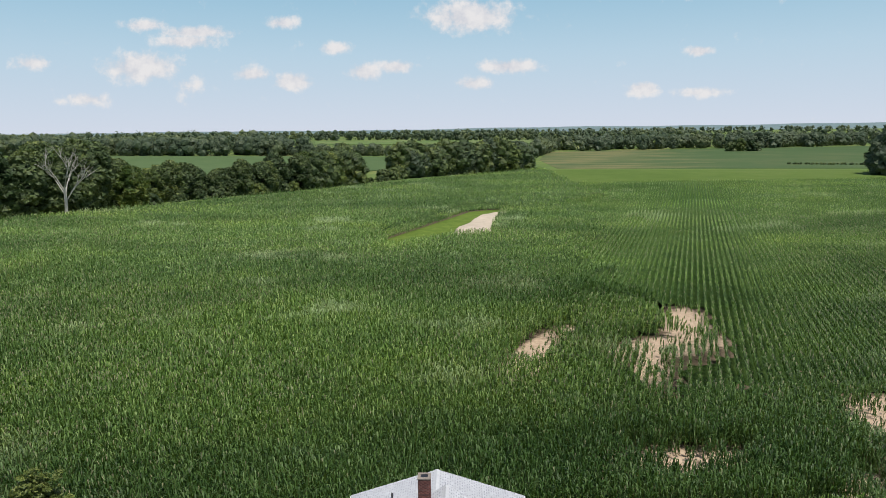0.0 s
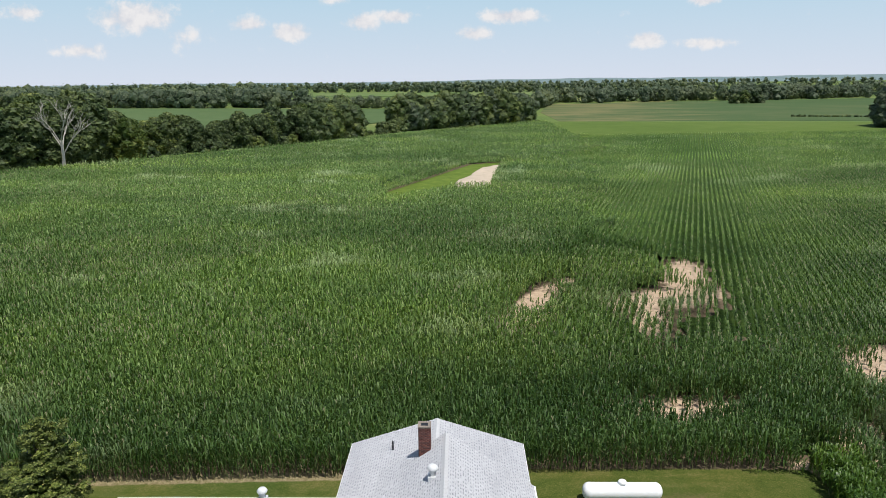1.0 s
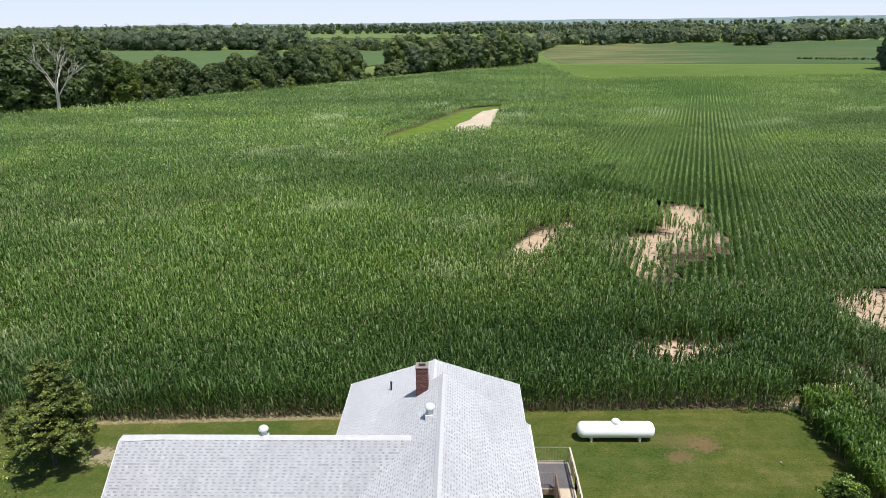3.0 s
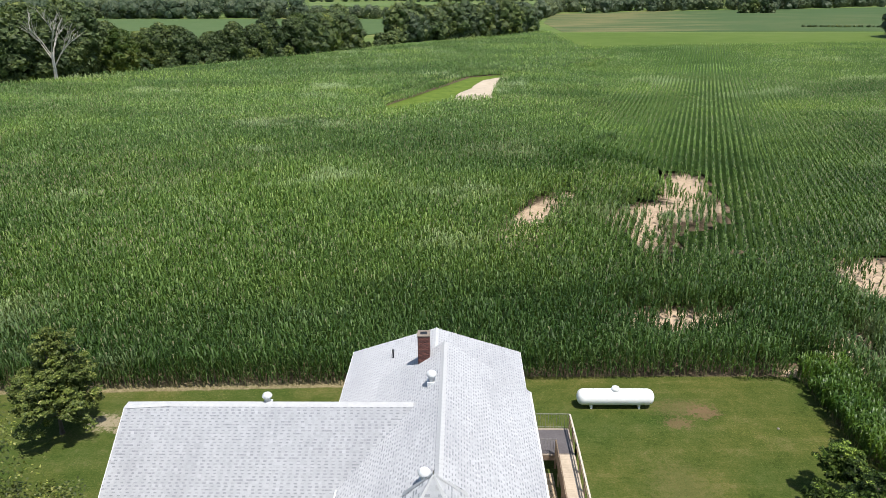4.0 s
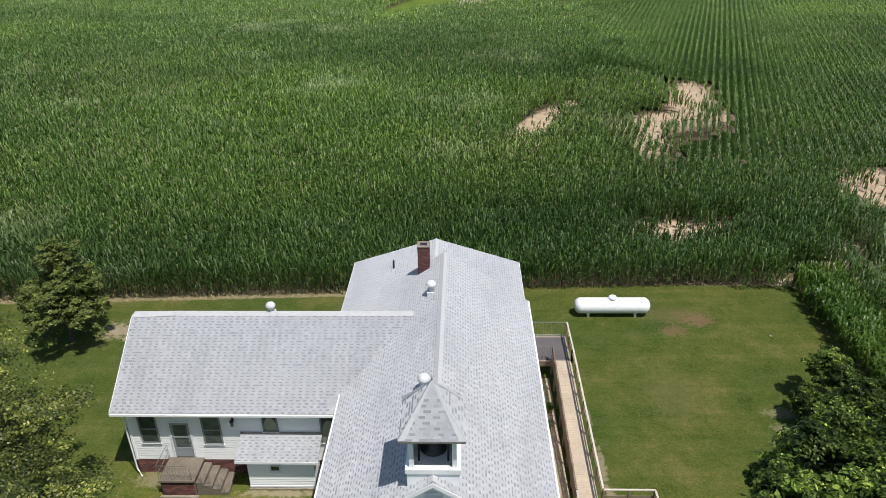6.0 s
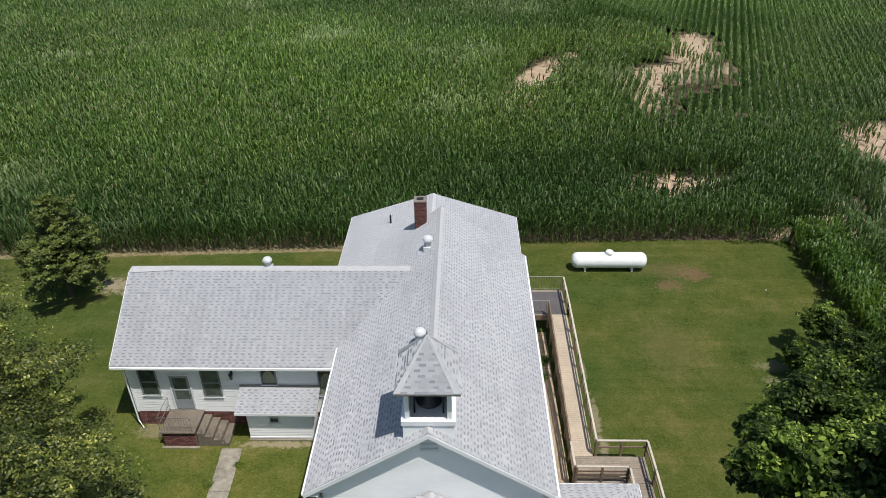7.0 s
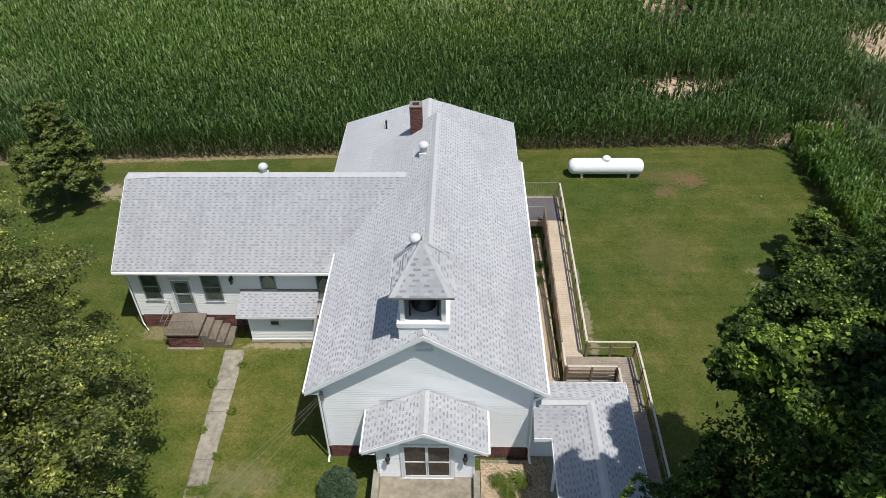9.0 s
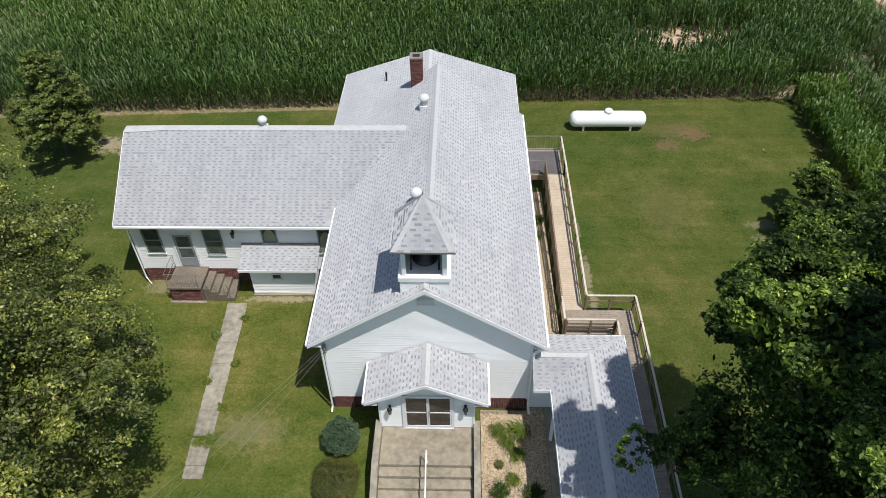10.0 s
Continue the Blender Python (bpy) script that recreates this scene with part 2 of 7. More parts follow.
BAND = band_material()
RIDGE_CAP = plain("ridge_cap_shingle", (0.455, 0.46, 0.475), 0.85, 30, 0.12, relief=0.003)
ROOF_DECK = plain("roof_underlay", (0.38, 0.385, 0.40), 0.9, 20, 0.2)
SIDING = siding_material()
WHITE = plain("white_painted_trim", (0.78, 0.79, 0.81), 0.45, 6, 0.06)
WHITE_METAL = plain("white_enamelled_steel", (0.82, 0.83, 0.84), 0.35, 3, 0.05)
VENT_METAL = plain("weathered_white_vent_metal", (0.62, 0.63, 0.64), 0.4, 4, 0.08)
BRICK = brick_material()
MORTAR = plain("mortar", (0.20, 0.165, 0.145), 0.95, 30, 0.2)
CONCRETE = plain("weathered_concrete", (0.275, 0.24, 0.182), 0.9, 4.5, 0.42, relief=0.004)
CONCRETE_PALE = plain("pale_concrete", (0.265, 0.242, 0.195), 0.9, 4, 0.5, relief=0.004)
DECK_WOOD = plain("weathered_deck_wood", (0.27, 0.225, 0.18), 0.85, 9, 0.3, relief=0.003)
OLD_WOOD = plain("old_grey_brown_planks", (0.165, 0.138, 0.108), 0.9, 8, 0.35, relief=0.004)
SOOTY_CONCRETE = plain("sooty_concrete", (0.21, 0.175, 0.145), 0.9, 8, 0.3, relief=0.003)
RAMP_WOOD = plain("sunbleached_ramp_boards", (0.46, 0.38, 0.29), 0.8, 8, 0.15, relief=0.002)
RAIL_WOOD = plain("grey_rail_lumber", (0.52, 0.47, 0.40), 0.8, 12, 0.2, relief=0.002)
POST_WOOD = plain("brown_post_lumber", (0.20, 0.145, 0.10), 0.85, 12, 0.25)
MAT_DARK = plain("dark_rubber_mat", (0.10, 0.09, 0.095), 0.9, 10, 0.2)
IRON = plain("black_iron", (0.025, 0.025, 0.03), 0.5, 14, 0.3, metal=0.3)
RUST_IRON = plain("grey_iron_rail", (0.22, 0.21, 0.20), 0.55, 14, 0.3, metal=0.4)
SASH = plain("grey_green_sash", (0.21, 0.235, 0.235), 0.6, 8, 0.15)
DOOR_ALUMINIUM = plain("white_aluminium_door_frame", (0.70, 0.71, 0.73), 0.4, 8, 0.06)
GLASS = glass_material("window_glass", (0.035, 0.045, 0.04))
DOOR_GLASS = glass_material("brown_door_glass", (0.042, 0.034, 0.028))
GLASS_GREEN = glass_material("green_tinted_pane", (0.06, 0.075, 0.065))
SCREEN = plain("grey_screen_door", (0.27, 0.30, 0.32), 0.5, 6, 0.1)
CURTAIN = plain("olive_curtain", (0.26, 0.27, 0.19), 0.9, 9, 0.2)
BARK = plain("bark", (0.075, 0.06, 0.046), 0.95, 6, 0.4, relief=0.02)
DEAD_BARK = plain("bleached_dead_wood", (0.40, 0.375, 0.335), 0.9, 3, 0.2)
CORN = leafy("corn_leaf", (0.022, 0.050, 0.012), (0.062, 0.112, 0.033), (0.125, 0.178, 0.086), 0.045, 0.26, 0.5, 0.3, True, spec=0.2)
CORN_BRIGHT = leafy("young_corn_leaf", (0.05, 0.105, 0.014), (0.088, 0.162, 0.025), (0.12, 0.19, 0.034), 0.1, 0.3, 0.42)
TASSEL = plain("corn_tassel", (0.27, 0.255, 0.145), 0.9, 0.4, 0.3)
STALK = plain("corn_stalk", (0.16, 0.16, 0.06), 0.7, 3, 0.3)
LEAF_MAPLE = leafy("broadleaf", (0.034, 0.052, 0.010), (0.103, 0.126, 0.024), (0.257, 0.260, 0.085), 1.1, 0.16, 0.45, spec=0.3, clump=0.85)
LEAF_YOUNG = leafy("young_broadleaf", (0.050, 0.076, 0.016), (0.125, 0.160, 0.037), (0.25, 0.275, 0.092), 0.9, 0.22, 0.5, spec=0.25, clump=0.45)
LEAF_OAK = leafy("oak_leaf", (0.014, 0.030, 0.005), (0.060, 0.100, 0.017), (0.20, 0.265, 0.06), 0.9, 0.12, 0.55, spec=0.15, clump=1.0)
# greyed towards blue: some haze of distance is put into this colour
LEAF_WOOD = leafy("wood_leaf", (0.050, 0.074, 0.042), (0.088, 0.118, 0.064), (0.12, 0.148, 0.078), 0.02, 0.2, 0.6)
LEAF_HEDGE = leafy("hedgerow_leaf", (0.040, 0.062, 0.024), (0.088, 0.124, 0.044), (0.15, 0.185, 0.068), 0.15, 0.2, 0.6, each=True)
LEAF_LIME = leafy("yellow_green_leaf", (0.045, 0.075, 0.014), (0.095, 0.135, 0.026), (0.16, 0.18, 0.04), 0.1, 0.25, 0.55)
LEAF_JUNIPER = leafy("blue_juniper", (0.05, 0.085, 0.048), (0.095, 0.145, 0.082), (0.16, 0.21, 0.13), 1.0, 0.1, 0.7)
LEAF_BOX = leafy("clipped_shrub_leaf", (0.066, 0.078, 0.017), (0.098, 0.106, 0.026), (0.14, 0.115, 0.044), 0.8, 0.15, 0.6)
LEAF_LILY = leafy("daylily_leaf", (0.06, 0.10, 0.015), (0.13, 0.17, 0.025), (0.24, 0.25, 0.04), 1.0, 0.25, 0.5)
GRASS = leafy("grass_blade", (0.080, 0.105, 0.018), (0.095, 0.115, 0.024), (0.14, 0.135, 0.045), 0.12, 0.25, 0.7)


def wood_chip_material():
    m, nt, p = material("wood_chip_mulch")
    v = nt.nodes.new("ShaderNodeTexVoronoi")
    v.inputs["Scale"].default_value = 26
    co = nt.nodes.new("ShaderNodeTexCoord")
    link(nt, co.outputs["Object"], v.inputs["Vector"])
    c = ramp_node(nt, v.outputs["Color"], (0.1, (0.16, 0.115, 0.075)), (0.45, (0.36, 0.275, 0.185)), (0.9, (0.58, 0.48, 0.345)))
    link(nt, c, p.inputs["Base Color"])
    p.inputs["Roughness"].default_value = 0.95
    bump(nt, p, v.outputs["Distance"], 0.8, 0.03)
    return m


CHIPS = wood_chip_material()


RED_EARTH, PALE_SOIL = (0.17, 0.105, 0.062), (0.30, 0.25, 0.17)
# worn lawn spots: x, y, half sizes, colour, how bare
WORN = [(13.0, 37.2, 0.8, 0.55, RED_EARTH, 0.6), (14.9, 38.4, 0.9, 0.7, RED_EARTH, 0.7), (13.6, 38.9, 1.8, 0.9, RED_EARTH, 0.3),
        (-22.2, 37.1, 1.1, 0.8, PALE_SOIL, 0.9), (-20.9, 36.3, 0.7, 0.35, PALE_SOIL, 0.9), (16.7, 29.5, 0.9, 0.4, PALE_SOIL, 0.35), (16.3, 28.3, 0.5, 0.35, PALE_SOIL, 0.35),
        (6.6, 25.6, 0.18, 1.3, PALE_SOIL, 0.6), (6.7, 23.7, 0.2, 0.7, PALE_SOIL, 0.6), (6.5, 29.0, 0.15, 0.6, PALE_SOIL, 0.5), (-14.5, 24.6, 1.2, 0.5, PALE_SOIL, 0.5), (-8.6, 16.2, 1.5, 0.8, PALE_SOIL, 0.25), (-8.4, 23.7, 1.8, 0.22, PALE_SOIL, 0.8), (11.6, 31.0, 1.6, 2.2, (0.14, 0.12, 0.05), 0.35)]


# bare washed-out spots in the crop: x, y, half sizes, turn
BARE = [(16.4, 50.8, 3.9, 1.25, -0.05), (28.9, 89.8, 1.5, 4.2, 0.28), (23.4, 79.8, 4.4, 1.8, -0.42), (19.9, 72.4, 0.9, 2.6, 0.25), (8.6, 78.0, 1.35, 5.2, 0.42),
        (12.8, 85.6, 0.6, 2.4, 0.25), (34.4, 55.8, 2.5, 2.0, 0.5), (38.0, 59.0, 2.6, 2.8, 0.3), (28.0, 46.0, 0.9, 2.0, 0.5), (22.9, 42.8, 0.6, 0.5, 0.0)]


def ground_material():
    """Mown lawn round the building, pale loam below the corn, pasture beyond."""
    m, nt, p = material("ground_cover")
    co = nt.nodes.new("ShaderNodeTexCoord")
    sep = nt.nodes.new("ShaderNodeSeparateXYZ")
    link(nt, co.outputs["Object"], sep.inputs[0])
    x, y = sep.outputs[0], sep.outputs[1]
    wob = math_node(nt, "MULTIPLY_ADD", noise_node(nt, 0.9, 4), 1.2, -0.6)
    xx = math_node(nt, "ADD", x, wob)
    fine = noise_node(nt, 9.0, 6, 0.7)
    mid = noise_node(nt, 0.55, 5, 0.65)
    wide = noise_node(nt, 0.13, 3, 0.5)
    stripes = noise_node(nt, 0.5, 2, 0.5, squash=(0.12, 1.6, 1))
    swath = noise_node(nt, 0.9, 3, 0.6, squash=(0.05, 1.5, 1), turn=0.03)
    tuft = noise_node(nt, 3.2, 4, 0.7)
    tone = math_node(nt, "ADD", math_node(nt, "MULTIPLY", fine, 0.42), math_node(nt, "MULTIPLY", mid, 0.34))
    tone = math_node(nt, "ADD", tone, math_node(nt, "MULTIPLY", stripes, 0.10))
    tone = math_node(nt, "ADD", tone, math_node(nt, "MULTIPLY", swath, 0.12))
    tone = math_node(nt, "ADD", tone, math_node(nt, "MULTIPLY", tuft, 0.22))
    lawn = ramp_node(nt, tone, (0.50, (0.036, 0.056, 0.010)), (0.57, (0.061, 0.084, 0.017)), (0.63, (0.086, 0.099, 0.026)), (0.71, (0.135, 0.126, 0.052)))
    lawn = mix_node(nt, 1.0, lawn, ramp_node(nt, wide, (0.38, (0.72, 0.88, 0.72)), (0.6, (1.14, 1.06, 1.0))), "MULTIPLY")
    # the front lawn is drier
    dry = math_node(nt, "MULTIPLY", math_node(nt, "SUBTRACT", 1.0, step_node(nt, x, -3.0, 3.0)), math_node(nt, "SUBTRACT", 1.0, step_node(nt, y, 23.0, 30.0)))
    lawn = mix_node(nt, dry, lawn, mix_node(nt, 1.0, lawn, (1.26, 1.18, 1.12), "MULTIPLY"))
    lawn = mix_node(nt, step_node(nt, x, 3.0, 9.0), lawn, mix_node(nt, 1.0, lawn, (0.92, 0.93, 0.86), "MULTIPLY"))
    soil = ramp_node(nt, noise_node(nt, 1.6, 6, 0.65), (0.3, (0.32, 0.235, 0.16)), (0.7, (0.52, 0.405, 0.295)))
    # pale where washed bare; darker below the plants, litter and painted shade together
    litter_and_shade = ramp_node(nt, noise_node(nt, 2.3, 5, 0.7), (0.3, (0.075, 0.055, 0.035)), (0.7, (0.15, 0.115, 0.075)))
    bare = None
    ragged = math_node(nt, "MULTIPLY_ADD", noise_node(nt, 0.9, 4, 0.65), 3.0, -1.5)
    for cx, cy, a, b, t in BARE:
        dx, dy = math_node(nt, "SUBTRACT", x, cx), math_node(nt, "SUBTRACT", y, cy)
        u = math_node(nt, "DIVIDE", math_node(nt, "SUBTRACT", math_node(nt, "MULTIPLY", dx, math.cos(t)), math_node(nt, "MULTIPLY", dy, math.sin(t))), a * 1.6)
        v = math_node(nt, "DIVIDE", math_node(nt, "ADD", math_node(nt, "MULTIPLY", dx, math.sin(t)), math_node(nt, "MULTIPLY", dy, math.cos(t))), b * 1.6)
        d = math_node(nt, "MULTIPLY_ADD", u, u, math_node(nt, "MULTIPLY", v, v))
        bare = d if bare is None else math_node(nt, "MINIMUM", bare, d)
    washed = step_node(nt, math_node(nt, "SUBTRACT", 2.0, math_node(nt, "ADD", bare, ragged)), 0.0, 1.0)
    soil = mix_node(nt, washed, litter_and_shade, soil)
    pasture = ramp_node(nt, noise_node(nt, 0.016, 6, 0.6), (0.35, (0.075, 0.13, 0.030)), (0.55, (0.12, 0.165, 0.042)), (0.7, (0.25, 0.215, 0.09)))
    slant = math_node(nt, "MULTIPLY", math_node(nt, "MAXIMUM", math_node(nt, "SUBTRACT", 4.6, x), 0.0), 0.045)
    in_field = step_node(nt, math_node(nt, "ADD", math_node(nt, "MULTIPLY_ADD", wob, 0.45, y), slant), 42.6, 42.85)
    foot = math_node(nt, "ADD", math_node(nt, "MULTIPLY_ADD", wob, 0.3, y), slant)
    verge = math_node(nt, "MULTIPLY", math_node(nt, "MULTIPLY", step_node(nt, foot, 41.75, 41.95), math_node(nt, "SUBTRACT", 1.0, step_node(nt, foot, 42.7, 43.1))), math_node(nt, "SUBTRACT", 1.0, step_node(nt, x, -4.0, 3.0)))
    east = math_node(nt, "MULTIPLY", step_node(nt, xx, 22.5, 23.0), step_node(nt, y, -5.0, -4.0))
    crop = math_node(nt, "MAXIMUM", in_field, east)
    far = step_node(nt, y, 296.0, 302.0)
    # worn spots in the lawn: bare reddish earth by the tank, pale scuffed ground elsewhere
    scuff = math_node(nt, "MULTIPLY_ADD", noise_node(nt, 3.0, 6, 0.75), 4.4, -2.1)
    for cx, cy, a, b, tint, strength in WORN:
        dx = math_node(nt, "DIVIDE", math_node(nt, "SUBTRACT", x, cx), a)
        dy = math_node(nt, "DIVIDE", math_node(nt, "SUBTRACT", y, cy), b)
        d = math_node(nt, "ADD", math_node(nt, "SQRT", math_node(nt, "MULTIPLY_ADD", dx, dx, math_node(nt, "MULTIPLY", dy, dy))), scuff)
        near = math_node(nt, "MULTIPLY", step_node(nt, math_node(nt, "SUBTRACT", 1.5, d), 0.0, 0.9), strength)
        lawn = mix_node(nt, near, lawn, tint)
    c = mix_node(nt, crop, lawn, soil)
    c = mix_node(nt, math_node(nt, "MULTIPLY", verge, 0.75), c, ramp_node(nt, tuft, (0.35, (0.17, 0.13, 0.075)), (0.65, (0.36, 0.29, 0.185))))
    # past the trees on the west and north it is all pasture
    west = math_node(nt, "SUBTRACT", math_node(nt, "MULTIPLY", y, 0.80), math_node(nt, "MULTIPLY", x, 1.0))
    far = math_node(nt, "MAXIMUM", far, step_node(nt, west, 268.0, 276.0))
    c = mix_node(nt, far, c, pasture)
    link(nt, c, p.inputs["Base Color"])
    p.inputs["Roughness"].default_value = 0.95
    p.inputs["Specular IOR Level"].default_value = 0.15
    bump(nt, p, fine, 0.5, 0.04)
    return m


GROUND = ground_material()


# ---- mesh helpers ----
def mesh_object(name, bm, mat, parent=None, label=""):
    me = bpy.data.meshes.new(name)
    bm.to_mesh(me)
    bm.free()
    if mat:
        me.materials.append(mat)
    ob = new(name, me)
    if parent is not None:
        ob.parent = parent
    if label:
        tagged(ob, label)
    return ob


def part(name, bm, mat, parent, label=""):
    return mesh_object(name, bm, mat, parent, label)


def thing(name, label, category, group="", kind="", at=(0, 0, 0)):
    e = new(name)
    e.location = at
    return tagged(e, label, category, group, kind)


def box(bm, lo, hi, bevel=0.0):
    (x0, y0, z0), (x1, y1, z1) = lo, hi
    v = [bm.verts.new(c) for c in ((x0, y0, z0), (x1, y0, z0), (x1, y1, z0), (x0, y1, z0), (x0, y0, z1), (x1, y0, z1), (x1, y1, z1), (x0, y1, z1))]
    fs = [bm.faces.new([v[i] for i in f]) for f in ((3, 2, 1, 0), (4, 5, 6, 7), (0, 1, 5, 4), (1, 2, 6, 5), (2, 3, 7, 6), (3, 0, 4, 7))]
    if bevel:
        bmesh.ops.bevel(bm, geom=list({e for f in fs for e in f.edges}), offset=bevel, segments=1, affect="EDGES")
    return bm


def boxes(*items, bevel=0.0):
    bm = bmesh.new()
    for lo, hi in items:
        box(bm, lo, hi, bevel)
    return bm


def prism(bm, outline, axis, a, b):
    """A closed outline of (u, v) drawn out from a to b along an axis: x -> (a, u, v), y -> (u, a, v), z -> (u, v, a)."""
    put = {"x": lambda p, s: (s, p[0], p[1]), "y": lambda p, s: (p[0], s, p[1]), "z": lambda p, s: (p[0], p[1], s)}[axis]
    v0 = [bm.verts.new(put(p, a)) for p in outline]
    v1 = [bm.verts.new(put(p, b)) for p in outline]
    n = len(outline)
    bm.faces.new(v0)
    bm.faces.new(list(reversed(v1)))
    for i in range(n):
        bm.faces.new((v0[i], v1[i], v1[(i + 1) % n], v0[(i + 1) % n]))
    bmesh.ops.recalc_face_normals(bm, faces=bm.faces)
    return bm


def tube(bm, points, radii, sides=6):
    """A tapered round bar along points."""
    rings = []
    for i, p in enumerate(points):
        p = Vector(p)
        d = (Vector(points[min(i + 1, len(points) - 1)]) - Vector(points[max(i - 1, 0)])).normalized()
        a = d.orthogonal().normalized()
        b = d.cross(a)
        r = radii[i] if isinstance(radii, (list, tuple)) else radii
        rings.append([bm.verts.new(p + a * r * math.cos(2 * math.pi * k / sides) + b * r * math.sin(2 * math.pi * k / sides)) for k in range(sides)])
    for r0, r1 in zip(rings, rings[1:]):
        for k in range(sides):
            bm.faces.new((r0[k], r0[(k + 1) % sides], r1[(k + 1) % sides], r1[k]))
    bm.faces.new(list(reversed(rings[0])))
    bm.faces.new(rings[-1])
    return bm


def lathe(bm, profile, centre, sides=20):
    """A body of revolution about the vertical through centre; profile of (radius, height)."""
    cx, cy, cz = centre
    rings = [[bm.verts.new((cx + r * math.cos(2 * math.pi * k / sides), cy + r * math.sin(2 * math.pi * k / sides), cz + h)) for k in range(sides)] for r, h in profile]
    for r0, r1 in zip(rings, rings[1:]):
        for k in range(sides):
            f = bm.faces.new((r0[k], r0[(k + 1) % sides], r1[(k + 1) % sides], r1[k]))
            f.smooth = True
    bm.faces.new(list(reversed(rings[0])))
    bm.faces.new(rings[-1])
    return bm


def mesh_np(name, verts, tris, mats, index=None):
    """A mesh of triangles from arrays."""
    me = bpy.data.meshes.new(name)
    verts, tris = np.asarray(verts, np.float32).reshape(-1, 3), np.asarray(tris, np.int32).reshape(-1, 3)
    me.vertices.add(len(verts))
    me.vertices.foreach_set("co", verts.ravel())
    me.loops.add(tris.size)
    me.loops.foreach_set("vertex_index", tris.ravel())
    me.polygons.add(len(tris))
    me.polygons.foreach_set("loop_start", np.arange(len(tris), dtype=np.int32) * 3)
    for m in mats:
        me.materials.append(m)
    if index is not None:
        me.polygons.foreach_set("material_index", np.asarray(index, np.int32))
    me.update(calc_edges=True)
    me.validate()
    return me


def kites(rng, centres, normals, length, width):
    """Small folded leaves: four points, two triangles each."""
    n = len(centres)
    nrm = normals / np.linalg.norm(normals, axis=1, keepdims=True)
    a = np.cross(nrm, rng.normal(size=(n, 3)))
    a /= np.linalg.norm(a, axis=1, keepdims=True) + 1e-9
    b = np.cross(nrm, a)
    ln = (length * rng.uniform(0.7, 1.3, n))[:, None]
    wd = (width * rng.uniform(0.7, 1.3, n))[:, None]
    v = np.stack([centres - a * ln * 0.5, centres + b * wd * 0.5 - nrm * wd * 0.15 + a * ln * 0.08, centres + a * ln * 0.5 - nrm * ln * 0.12, centres - b * wd * 0.5 - nrm * wd * 0.15 + a * ln * 0.08], 1)
    i = np.arange(n)[:, None] * 4
    t = np.stack([i + [0, 1, 2], i + [0, 2, 3]], 1)
    return v.reshape(-1, 3), t.reshape(-1, 3)


# ---- ground ----
def build_ground():
    xs = sorted(set([-4800, -3000, -1500, -700, -300, -150] + list(range(-80, 81, 8)) + [150, 300, 700, 1500, 3000, 4800]))
    ys = sorted(set([-3000, -1200, -400, -120, -40] + list(range(-10, 121, 8)) + [150, 200, 300, 450, 700, 1200, 2200, 3500, 4800]))
    bm = bmesh.new()
    grid = [[bm.verts.new((x, y, 0)) for x in xs] for y in ys]
    for j in range(len(ys) - 1):
        for i in range(len(xs) - 1):
            bm.faces.new((grid[j][i], grid[j][i + 1], grid[j + 1][i + 1], grid[j + 1][i]))
    return tagged(mesh_object("ground", bm, GROUND), "mown lawn, pale field soil and pasture running to the horizon", "ground", kind="structure")


build_ground()

# ---- the church ----
RX, RZ = -1.07, 7.60          # ridge of the main roof
EL, ER, EZ = -5.64, 3.49, 4.55   # its eaves
YF, YB = 17.07, 33.40         # its front and back edges
SLOPE = (RZ - EZ) / (RX - EL)


